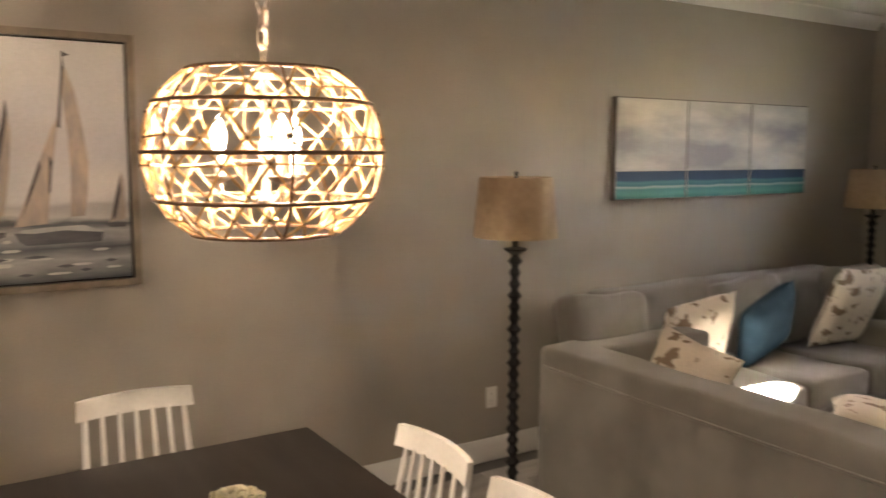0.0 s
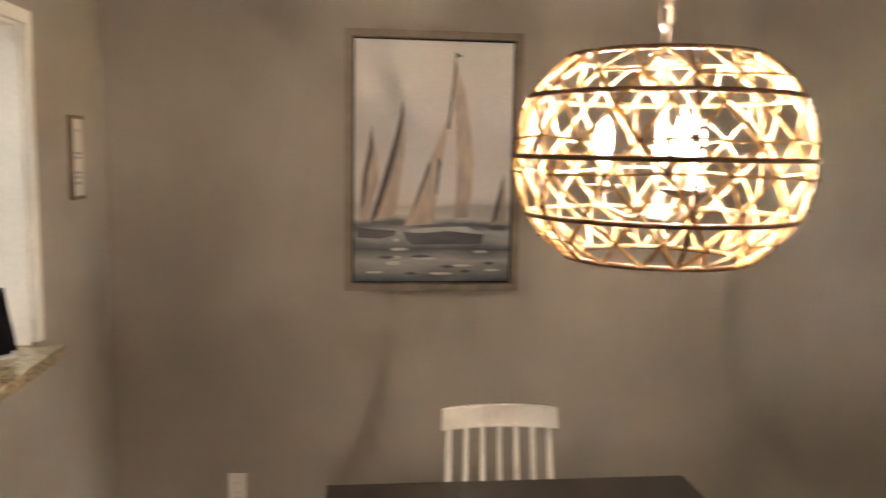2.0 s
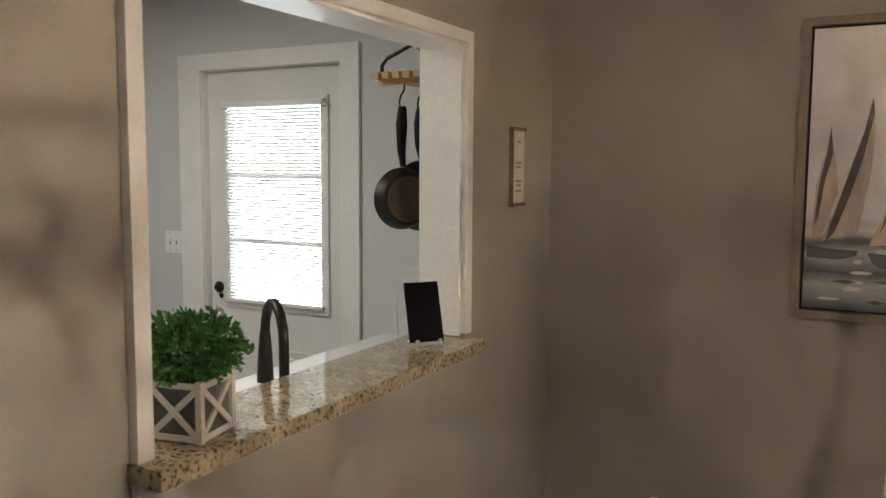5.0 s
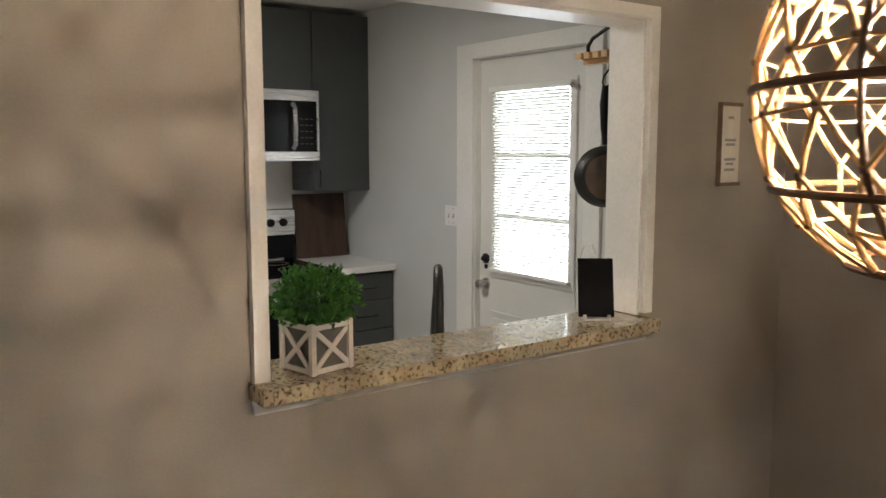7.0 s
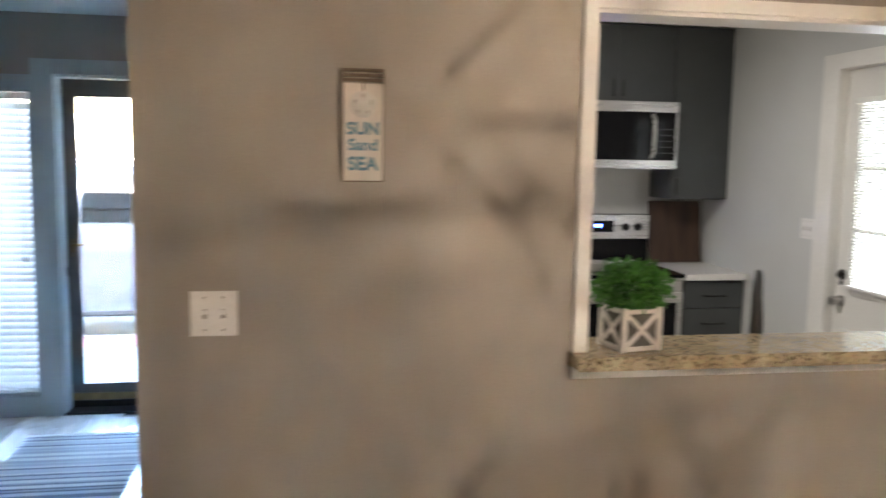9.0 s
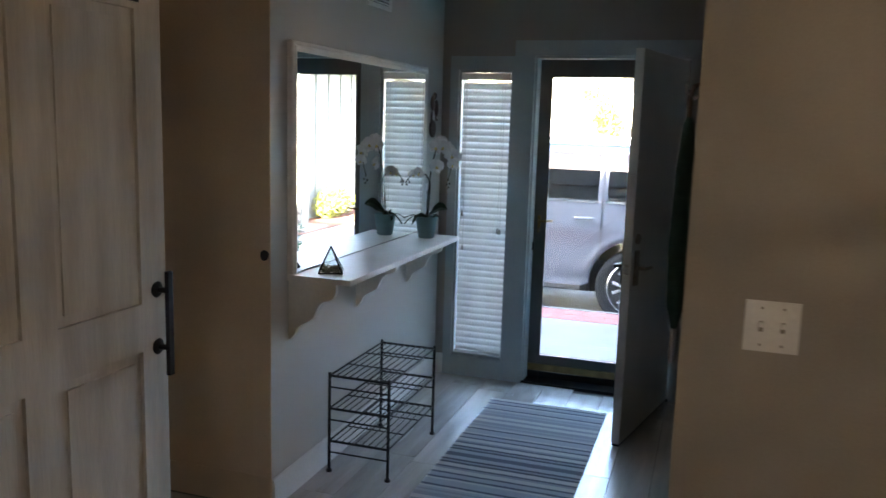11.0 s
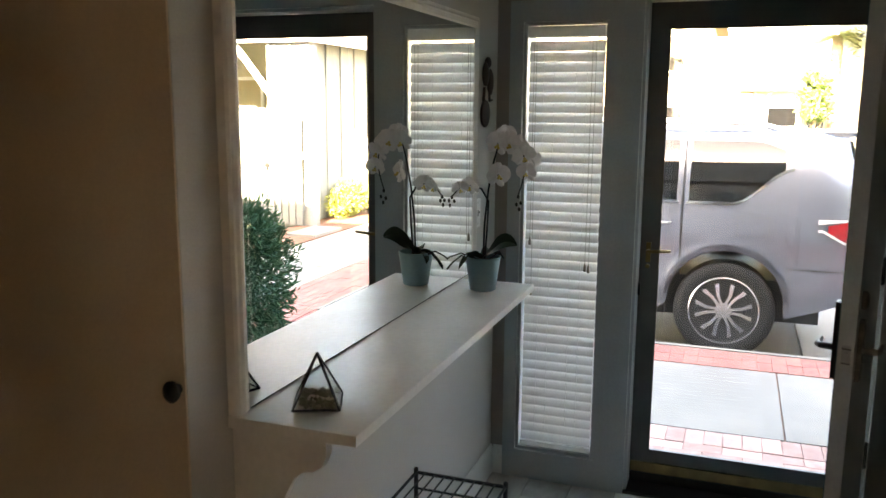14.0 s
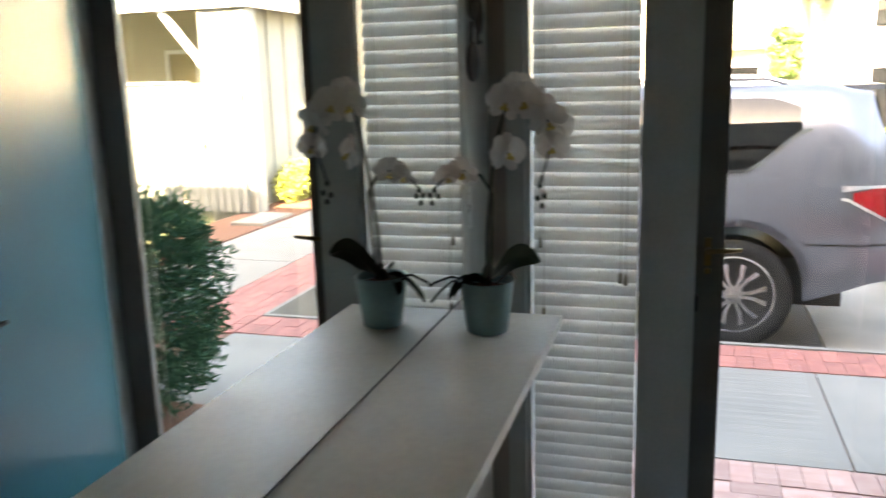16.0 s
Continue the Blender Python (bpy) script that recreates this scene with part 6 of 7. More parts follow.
lathe(bm, [(0.0, 0.0), (0.085, 0.0), (0.092, 0.006), (0.095, 0.05), (0.098, 0.052), (0.092, 0.05), (0.088, 0.008), (0.0, 0.006)], 28)
part("bowl", bm, STEEL, skillet)
bm = bmesh.new()
tube(bm, [(0.0, 0.094, 0.045), (0.02, 0.15, 0.055), (0.03, 0.25, 0.06)], [0.008, 0.008, 0.010], 8)
part("handle", bm, STEEL, skillet)

bd = tagged(part("cutting_board", boxes((-0.0125, 0.0125, -0.19, 0.19, 0, 0.43), bevel=0.008, segs=3), WALNUT), "dark walnut cutting board leaning on the wall", "cutting board")
bd.matrix_basis = pose(WEST_K + 0.075, 3.44, 0.918, 0, -7, 0)
tap = thing("kitchen_tap", "dark bronze gooseneck tap at the sink", "tap", pose(-0.18, 2.245, 0.915, 0, 0, -33))
bm = bmesh.new()
lathe(bm, [(0.0, 0.0), (0.03, 0.0), (0.03, 0.008), (0.02, 0.016), (0.018, 0.09), (0.014, 0.10)], 20)
part("base", bm, BLACK_METAL, tap)
bm = bmesh.new()
arc = [(0, 0, 0.09), (0, 0, 0.24)] + [(-0.085 + 0.085 * math.cos(a), 0.0, 0.28 + 0.095 * math.sin(a)) for a in (0.0, 0.4, 0.8, 1.2, 1.57, 1.95, 2.35, 2.75, 3.1)]
tube(bm, arc, 0.0135, 12)
part("neck", bm, BLACK_METAL, tap)
bm = bmesh.new()
tube(bm, [arc[-1], (-0.172, 0.0, 0.22), (-0.174, 0.0, 0.14)], [0.015, 0.020, 0.024], 12)
part("spray_head", bm, BLACK_METAL, tap)
bm = bmesh.new()
tube(bm, [(0.0, 0.0, 0.06), (0.0, 0.05, 0.075), (0.0, 0.10, 0.10)], [0.01, 0.008, 0.006], 8)
part("lever", bm, BLACK_METAL, tap)

# pot shelf with pans, on the kitchen side of the partition
PINE = material("pale_pine", (0.55, 0.36, 0.18), (0.45, 0.28, 0.13), 0.6, scale=5, stretch=(3, 0.5, 3), bump=0.2)
ps = thing("pot_rack", "slatted pine pot rack with black iron brackets", "pot rack", pose(-0.154, 2.975, 1.955))
for i in range(6):
    part("slat", boxes((-0.235 + i * 0.041, -0.235 + i * 0.041 + 0.026, 0.0, 0.60, 0.0, 0.022), bevel=0.002), PINE, ps)
for y in (0.04, 0.53):
    part("crosspiece", boxes((-0.235, 0.0, y, y + 0.03, -0.016, 0.0)), PINE, ps)
for y in (0.055, 0.545):
    bm = bmesh.new()
    tube(bm, [(-0.225, y, -0.008), (-0.228, y, 0.05), (-0.205, y, 0.075), (-0.03, y, 0.145), (0.0, y, 0.15)], 0.007, 8)
    part("bracket", bm, BLACK_METAL, ps)
bm = bmesh.new()
bmesh.ops.create_icosphere(bm, subdivisions=3, radius=0.024, matrix=Matrix.Translation((-0.05, 0.03, 0.105)))
tube(bm, [(-0.05, 0.03, 0.02), (-0.05, 0.03, 0.09)], 0.006, 8)
part("tea_strainer", bm, CHROME, ps)


def pan(m, r, label, long=0.19):
    p = thing("frying_pan", label, "pan", m, "pans on the pot rack")
    bm = bmesh.new()
    lathe(bm, [(0.0, 0.0), (r * 0.82, 0.0), (r * 0.93, 0.012), (r, 0.045), (r * 1.01, 0.047), (r * 0.95, 0.043), (r * 0.80, 0.006), (0.0, 0.004)], 36)
    bmesh.ops.translate(bm, verts=bm.verts[:], vec=(0, -r - long, 0))
    part("bowl", bm, BLACK_METAL, p)
    bm = bmesh.new()
    lathe(bm, [(0.0, -0.0022), (r * 0.72, -0.0018), (r * 0.74, 0.001)], 32)
    bmesh.ops.translate(bm, verts=bm.verts[:], vec=(0, -r - long, 0.0))
    part("worn_base", bm, material("worn_pan_coating", (0.12, 0.085, 0.055), (0.06, 0.045, 0.035), 0.4, scale=14, metal=0.3), p)
    bm = bmesh.new()
    tube(bm, [(0, -long + 0.004, 0.042), (0, -long * 0.7, 0.056), (0, -long * 0.3, 0.055), (0, 0.0, 0.05)], [0.010, 0.016, 0.021, 0.015], 10)
    part("handle", bm, BLACK_PLASTIC, p)
    return p


def s_hook(x, y):
    bm = bmesh.new()
    tube(bm, [(x, y, 1.962), (x, y + 0.01, 1.985), (x, y + 0.02, 1.962), (x, y + 0.01, 1.92), (x, y - 0.012, 1.90), (x, y - 0.02, 1.875), (x, y - 0.008, 1.858), (x, y + 0.012, 1.868)], 0.0035, 7)
    tagged(part("s_hook", bm, BLACK_METAL), "black iron hook on the pot rack", "hook", "hooks on the pot rack")


for x, y, rz, r, lng in ((-0.275, 3.03, -124, 0.108, 0.21), (-0.25, 3.13, -112, 0.125, 0.185), (-0.235, 3.26, -110, 0.12, 0.19)):
    pan(pose(x, y, 1.865, 90, 0, rz), r, "black non-stick frying pan hanging from a hook", lng)
    s_hook(x + 0.05 * math.sin(radians(rz)), y - 0.05 * math.cos(radians(rz)))

# things on the granite ledge
planter = thing("planter_box", "white lattice planter box with clipped green boxwood", "plant", pose(-0.03, 1.775, 1.117, 0, 0, 12))
s, hgt = 0.063, 0.118
part("box", boxes((-s + 0.008, s - 0.008, -s + 0.008, s - 0.008, 0.006, hgt - 0.004)), material("grey_box_panel", (0.15, 0.145, 0.13), (0.10, 0.097, 0.085), 0.7, scale=14, stretch=(1, 1, 0.3), bump=0.3), planter)
for x in (-1, 1):
    for y in (-1, 1):
        part("corner_post", boxes((min(x * s, x * (s - 0.013)), max(x * s, x * (s - 0.013)), min(y * s, y * (s - 0.013)), max(y * s, y * (s - 0.013)), 0.0, hgt + 0.004), bevel=0.001), WHITE_WOOD, planter)
for side in range(4):
    bm = bmesh.new()
    box(bm, -s + 0.013, s - 0.013, s - 0.006, s - 0.001, 0.002, 0.014)
    box(bm, -s + 0.013, s - 0.013, s - 0.006, s - 0.001, hgt - 0.012, hgt)
    L, a = math.hypot(2 * s - 0.03, hgt - 0.03), math.atan2(hgt - 0.03, 2 * s - 0.03)
    for sg, lift in ((1, 0.0), (-1, 0.0012)):
        vs = box(bm, -L / 2, L / 2, s - 0.007 + lift, s - 0.002 + lift, -0.006, 0.006)
        bmesh.ops.rotate(bm, verts=vs, cent=(0, 0, 0), matrix=Matrix.Rotation(sg * a, 3, "Y"))
        bmesh.ops.translate(bm, verts=vs, vec=(0, 0, hgt / 2))
    bmesh.ops.rotate(bm, verts=bm.verts[:], cent=(0, 0, 0), matrix=Matrix.Rotation(math.pi / 2 * side, 3, "Z"))
    part("cross_lattice", bm, WHITE_WOOD, planter)


def leaves(count, shape, seed, size, width=0.45, twigs=True):
    """A crown of many small bent leaves inside a lumpy body; shape(rng) gives a place and the way out."""
    rng = random.Random(seed)
    verts, faces = [], []
    for _ in range(count):
        p, out = shape(rng)
        d = (out + Vector((rng.gauss(0, 0.55), rng.gauss(0, 0.55), rng.gauss(0.15, 0.55)))).normalized()
        sd = d.cross(Vector((rng.gauss(0, 1), rng.gauss(0, 1), rng.gauss(0, 1)))).normalized()
        ln = size * rng.uniform(0.6, 1.3)
        nb = sd.cross(d) * ln * 0.12
        i = len(verts)
        verts += [p - d * ln * 0.5, p + sd * ln * width * 0.5 + nb, p + d * ln * 0.5, p - sd * ln * width * 0.5 + nb]
        faces += [(i, i + 1, i + 2), (i, i + 2, i + 3)]
    return verts, faces


def foliage(name, vf, mat, parent=None, label=""):
    me = bpy.data.meshes.new(name)
    me.from_pydata([tuple(v) for v in vf[0]], [], vf[1])
    me.materials.append(mat)
    ob = new(name, me)
    if parent is not None:
        ob.parent = parent
    return tagged(ob, label)


def dome(cx, cy, cz, rx, ry, rz, lump=0.18, fill=0.5, freq=3.0):
    def shape(rng):
        d = Vector((rng.gauss(0, 1), rng.gauss(0, 1), rng.gauss(0, 1))).normalized()
        k = 1 + lump * noise.noise(d * freq + Vector((cx * 3, cy * 3, cz * 3)))
        f = k * rng.uniform(fill, 1.0) ** 0.6
        return Vector((cx + d.x * rx * f, cy + d.y * ry * f, cz + d.z * rz * f)), d
    return shape


foliage("boxwood_crown", leaves(2300, dome(0, 0, 0.172, 0.108, 0.108, 0.076, 0.40, 0.30, 4.5), 3, 0.019, 0.6), BOXWOOD, planter, "bright green boxwood leaves")
bm = bmesh.new()
rng = random.Random(9)
for i in range(16):
    a, r = rng.uniform(0, 6.28), rng.uniform(0.02, 0.08)
    tube(bm, [(0.2 * r * math.cos(a), 0.2 * r * math.sin(a), 0.10), (r * math.cos(a), r * math.sin(a), 0.2 + rng.uniform(-0.02, 0.05))], 0.0015, 4)
part("twigs", bm, STEM, planter)

tab = thing("tablet", "black tablet on a small stand with a white cable", "tablet", pose(-0.03, 2.735, 1.118, 0, 0, 52))
bm = boxes((-0.055, 0.055, -0.005, 0.005, 0.0, 0.185), bevel=0.004, segs=3)
bmesh.ops.rotate(bm, verts=bm.verts[:], cent=(0, 0, 0), matrix=Matrix.Rotation(radians(-18), 3, "X"))
bmesh.ops.translate(bm, verts=bm.verts[:], vec=(0, 0, 0.008))
part("screen", bm, BLACK_GLASS, tab)
part("stand", boxes((-0.042, 0.042, -0.02, 0.06, 0.0, 0.006), (-0.042, -0.032, -0.02, -0.012, 0.006, 0.018), (0.032, 0.042, -0.02, -0.012, 0.006, 0.018), bevel=0.001), TRIM, tab)
bm = bmesh.new()
tube(bm, [(0.0, 0.05, 0.20), (-0.01, 0.06, 0.23), (-0.03, 0.09, 0.22), (-0.06, 0.11, 0.12), (-0.05, 0.12, 0.01), (0.02, 0.13, 0.004)], 0.002, 6)
part("charging_cable", bm, TRIM, tab)

# ---------------------------------------------------------------- outdoors
WALK_Z, ROAD_Z = -0.15, -0.515
structure("ground", boxes((-420, 420, -420, 420, -0.9, -0.58)), LAWN, "dry grass ground", "ground")
structure("road", boxes((-15.0, -6.05, -60, 0.42, -0.7, ROAD_Z)), ASPHALT, "worn asphalt parking lane", "road")
structure("driveway", boxes((-15.0, -6.05, 0.435, 1.27, -0.7, ROAD_Z + 0.004)), CONCRETE, "pale concrete apron beside the asphalt", "driveway")
structure("kerb", boxes((-6.05, -6.005, -30, 1.30, -0.6, WALK_Z + 0.004), (-9.6, -6.05, 1.27, 1.31, -0.6, WALK_Z + 0.004), bevel=0.008), CONCRETE, "pale concrete kerb edge", "kerb")
structure("pavement_bed", boxes((-6.004, -3.28, -30, 1.31, -0.6, WALK_Z - 0.012), (-13.0, -3.5, 1.31, 3.15, -0.6, WALK_Z - 0.012)), MULCH, "sandy bed under the pavement", "pavement")
slabs = structure("pavement", boxes((-5.55, -4.36, -30, -4.4, -0.3, WALK_Z)), CONCRETE, "pale concrete pavement in slabs", "pavement")
for i in range(4):
    y1 = 1.29 - (0 if i == 0 else 1.17 + (i - 1) * 1.9)
    y0 = 1.29 - (1.165 + i * 1.9)
    part("slab", boxes((-5.565, -4.345, y0 + 0.0025, y1 - 0.0025, -0.3, WALK_Z + 0.001), bevel=0.003), CONCRETE, slabs)
for i in range(5):
    part("slab", boxes((-12.9 + i * 1.72, -11.19 + i * 1.72, 1.915, 3.14, -0.3, WALK_Z + 0.001), bevel=0.005), CONCRETE, slabs)
structure("planting_bed", boxes((-16.0, -8.5, 3.16, 3.98, -0.5, WALK_Z + 0.01), (-4.34, -3.29, 0.62, 1.30, -0.5, WALK_Z + 0.015), (-4.9, -3.29, 1.31, 3.4, -0.5, WALK_Z + 0.015)), MULCH, "red bark mulch bed", "planting bed")
structure("house_front_siding", boxes((WEST_K - 0.20, WEST_K - 0.161, 0.42, 4.0, -0.3, ROOM_H + 0.3), (FRONT - 0.20, FRONT - 0.161, -4.2, -1.2, -0.3, ROOM_H + 0.3)), SIDING, "pale grey house siding", "house")
pad = tagged(part("stepping_slab", boxes((-10.25, -9.45, 3.18, 3.62, -0.2, WALK_Z + 0.045), bevel=0.01), CONCRETE), "pale concrete step slab before the gate", "slab", kind="structure")


def crown_shrub(name, m, shape_list, mat, size, label, category, stems, width=0.4):
    sh = thing(name, label, category, m)
    vs, fs = [], []
    for n, (count, dome_args) in enumerate(shape_list):
        v, f = leaves(count, dome(*dome_args), n + 17, size, width)
        fs += [tuple(i + len(vs) for i in t) for t in f]
        vs += v
    foliage("crown", (vs, fs), mat, sh)
    rng = random.Random(2)
    for k in range(stems):
        cx, cy, cz, rx, ry, rz = shape_list[k % len(shape_list)][1][:6]
        bm = bmesh.new()
        tube(bm, [(cx * 0.5 + rng.uniform(-0.05, 0.05), cy * 0.5 + rng.uniform(-0.05, 0.05), 0.0), (cx + rng.uniform(-0.4, 0.4) * rx, cy + rng.uniform(-0.4, 0.4) * ry, cz)], [0.016, 0.006], 6)
        part("stem", bm, BARK, sh)
    return sh


crown_shrub("hedge_shrub", pose(-4.12, 1.06, WALK_Z + 0.015), [(7500, (-0.04, -0.04, 0.64, 0.50, 0.54, 0.60, 0.2, 0.45, 3.0)), (3000, (-0.06, 0.0, 0.32, 0.48, 0.48, 0.36, 0.2, 0.5, 3.0)), (3200, (0.1, 0.44, 1.05, 0.40, 0.42, 0.66, 0.2, 0.5, 3.0)), (2400, (-0.08, -0.16, 0.90, 0.36, 0.34, 0.32, 0.2, 0.4, 3.0))],
            HEDGE, 0.062, "dense blue-green evergreen shrub beside the entrance", "shrub", 6, 0.22)
crown_shrub("golden_shrub", pose(-11.6, 3.72, WALK_Z + 0.01), [(900, (0, 0, 0.32, 0.42, 0.26, 0.30, 0.3, 0.3, 4.0)), (500, (-0.45, 0.05, 0.28, 0.36, 0.24, 0.26, 0.3, 0.3, 4.0)), (400, (0.35, 0.0, 0.25, 0.30, 0.22, 0.24, 0.3, 0.3, 4.0))], YELLOW_BUSH, 0.085, "sunlit golden-green shrub in the mulch bed", "shrub", 6)

# board fence with a gate before the neighbouring house
fence = thing("board_fence", "pale grey vertical board fence with cap rail", "fence", pose(-10.3, 4.62, WALK_Z))
bm = bmesh.new()
box(bm, -0.011, 0.011, -0.0575, 0.0575, 0.0, 1.66)
soften(bm, 0.004)
board_mesh = mesh_of("board", bm, SIDING, 40)
for i in range(26):
    piece("board", board_mesh, fence, pose(0.03, 0.09 + i * 0.145, 0.06, 0, 0, 0.4 * math.sin(i * 2.1)))
part("cap_rail", boxes((-0.07, 0.07, 0.0, 3.9, 1.725, 1.765), (-0.03, 0.03, 0.0, 3.9, 1.66, 1.725), bevel=0.004), SIDING, fence)
part("lower_rail", boxes((-0.02, 0.018, 0.0, 3.9, 0.35, 0.44), (-0.02, 0.018, 0.0, 3.9, 1.05, 1.14)), SIDING, fence)
for y in (0.0, 1.9, 3.85):
    part("post", boxes((-0.05, 0.045, y - 0.045, y + 0.045, 0.0, 1.72), bevel=0.004), SIDING, fence)
gate = thing("garden_gate", "pale grey board gate with a black latch", "gate", pose(-10.28, 3.80, WALK_Z))
for i in range(7):
    piece("board", board_mesh, gate, pose(0.02, 0.07 + i * 0.117, 0.04, 0, 0, 0.5 * math.sin(i * 1.3)) @ Matrix.Diagonal((1, 0.82, 1.02, 1)))
part("gate_rail", boxes((-0.03, 0.008, 0.01, 0.79, 0.25, 0.35), (-0.03, 0.008, 0.01, 0.79, 1.0, 1.1), (-0.03, 0.008, 0.01, 0.79, 1.56, 1.64)), SIDING, gate)
part("latch", boxes((0.035, 0.06, 0.55, 0.62, 0.88, 0.93), (0.035, 0.05, 0.57, 0.60, 0.82, 1.0), bevel=0.004), BLACK_METAL, gate)

nb = thing("neighbour_house", "pale grey board-and-batten house with a white gable return", "house", pose(0, 0, 0))
part("wall", boxes((-22.0, -10.42, 3.99, 4.15, -0.4, 2.95)), SIDING, nb)
part("return_wall", boxes((-10.44, -10.36, 3.72, 4.42, -0.4, 2.95), (-10.60, -10.44, 3.72, 3.99, -0.4, 2.95)), SIDING, nb, "white painted return wall")
part("porch_wall", boxes((-12.7, -12.5, 4.15, 10.0, -0.4, 3.2)), CREAM, nb, "cream porch wall")
part("fascia", boxes((-10.36, -10.28, 3.66, 10.0, 2.52, 2.80), (-22.0, -10.36, 3.66, 3.72, 2.52, 2.80)), TRIM, nb, "white fascia board")
part("soffit", boxes((-12.6, -10.36, 4.15, 10.0, 2.76, 2.80), (-22.0, -10.36, 3.72, 3.99, 2.6, 2.64)), SIDING, nb)
bm = bmesh.new()
prism(bm, [(3.5, 2.80), (10.2, 2.80), (7.0, 5.4)], "x", -22.2, -10.2)
part("roof", bm, ROOF, nb)
for i in range(22):
    part("batten", boxes((-10.9 - i * 0.5, -10.85 - i * 0.5, 3.965, 3.989, -0.3, 2.6)), SIDING, nb)
for y in (3.74, 4.0, 4.36):
    part("batten", boxes((-10.36, -10.34, y, y + 0.05, -0.3, 2.52)), SIDING, nb)
bm = bmesh.new()
tube(bm, [(-10.45, 4.44, 1.80), (-10.38, 5.0, 2.54)], 0.05, 4)
part("brace", bm, TRIM, nb, "white diagonal porch brace")
win = part("window", boxes((-12.5, -12.47, 5.85, 6.35, 0.9, 2.05)), material("drawn_tan_shade", (0.45, 0.37, 0.22), None, 0.8, scale=4, stretch=(1, 1, 8)), nb, "porch window with a drawn tan shade")
part("window_frame", boxes((-12.5, -12.45, 5.79, 5.85, 0.84, 2.11), (-12.5, -12.45, 6.35, 6.41, 0.84, 2.11), (-12.5, -12.45, 5.85, 6.35, 2.05, 2.11), (-12.5, -12.45, 5.85, 6.35, 0.84, 0.9)), TRIM, win)

# houses and trees across the parking court


def far_house(m, w, d, h, label, windows, roof_h=1.3, wallmat=CREAM):
    """A low house: walls, hipped roof with eaves, framed windows and a door on its front (+x)."""
    fh = thing("far_house", label, "house", m, "houses across the court")
    part("wall", boxes((-d, 0, -w / 2, w / 2, 0, h)), wallmat, fh)
    bm = bmesh.new()
    o = 0.5
    lo = [bm.verts.new(p) for p in ((o, -w / 2 - o, h), (o, w / 2 + o, h), (-d - o, w / 2 + o, h), (-d - o, -w / 2 - o, h))]
    md = [bm.verts.new((v.co.x, v.co.y, h + 0.16)) for v in lo]
    top = [bm.verts.new(p) for p in ((-d / 2, -w / 2 + d / 2, h + roof_h), (-d / 2, w / 2 - d / 2, h + roof_h))]
    bm.faces.new(lo[::-1])
    for i in range(4):
        bm.faces.new((lo[i], lo[(i + 1) % 4], md[(i + 1) % 4], md[i]))
    bm.faces.new((md[0], md[1], top[1], top[0])), bm.faces.new((md[2], md[3], top[0], top[1]))
    bm.faces.new((md[1], md[2], top[1])), bm.faces.new((md[3], md[0], top[0]))
    part("roof", bm, ROOF, fh)
    for y, z, ww, hh in windows:
        wn = part("window", boxes((0.0, 0.02, y - ww / 2, y + ww / 2, z, z + hh)), CAR_GLASS, fh, "dark window")
        part("window_frame", boxes((0.0, 0.05, y - ww / 2 - 0.07, y - ww / 2, z - 0.07, z + hh + 0.07), (0.0, 0.05, y + ww / 2, y + ww / 2 + 0.07, z - 0.07, z + hh + 0.07), (0.0, 0.05, y - ww / 2, y + ww / 2, z + hh, z + hh + 0.07), (0.0, 0.05, y - ww / 2, y + ww / 2, z - 0.07, z)), TRIM, wn)
    return fh


far_house(pose(-30, 3.3, -0.58), 6.2, 6, 2.75, "low cream house with a brown roof across the court", [(-2.2, 0.9, 0.9, 1.3), (-1.0, 0.0, 0.9, 2.0), (0.6, 0.9, 1.0, 1.2), (2.0, 0.9, 1.0, 1.2)])
far_house(pose(-34, -13.5, -0.58), 24, 9, 5.6, "two-storey cream apartment house across the court", [(y, z, 1.1, 1.3) for y in (-10, -7, -4, -1, 2, 5, 8, 10.5) for z in (0.9, 3.6)], 2.0)
far_house(pose(-19.5, 6.6, -0.58), 8.6, 7, 4.6, "pale grey sided house with a brown roof", [(-3.2, 0.7, 1.0, 1.4), (-0.5, 0.7, 1.0, 1.4), (-3.2, 2.9, 1.0, 1.2), (-0.5, 2.9, 1.0, 1.2)], 1.8, SIDING)


def palm(m, h, label):
    pt = thing("palm_tree", label, "tree", m, "palms in the court")
    bm = bmesh.new()
    prof = []
    for i in range(26):
        z = h * i / 25
        prof.append((0.17 - 0.05 * i / 25 + 0.012 * (i % 2), z))
    lathe(bm, prof, 14)
    part("trunk", bm, BARK, pt)
    rng = random.Random(int(h * 10))
    vs, fs = [], []
    for k in range(34):
        a, lift, ln = rng.uniform(0, 6.28), rng.uniform(-0.5, 1.1), rng.uniform(1.0, 1.5)
        d = Vector((math.cos(a), math.sin(a), 0))
        sd = Vector((-d.y, d.x, 0))
        for i in range(14):
            t = (i + 1) / 14
            c = Vector((0, 0, h)) + d * ln * t * math.cos(lift * 0.6) + Vector((0, 0, ln * (lift * 0.6 * t - 0.75 * t * t)))
            for sg in (-1, 1):
                tip = c + sd * sg * 0.36 * math.sin(math.pi * (0.1 + 0.85 * t)) + d * 0.14 - Vector((0, 0, 0.10))
                j = len(vs)
                vs += [c - d * 0.03, c + d * 0.03, tip]
                fs.append((j, j + 1, j + 2))
    foliage("fronds", (vs, fs), PALM_LEAF, pt)
    return pt


palm(pose(-21.5, 1.82, -0.58), 3.9, "sunlit palm tree with a rough trunk")
palm(pose(-25.0, -3.6, -0.58), 4.6, "tall sunlit palm tree behind the car")


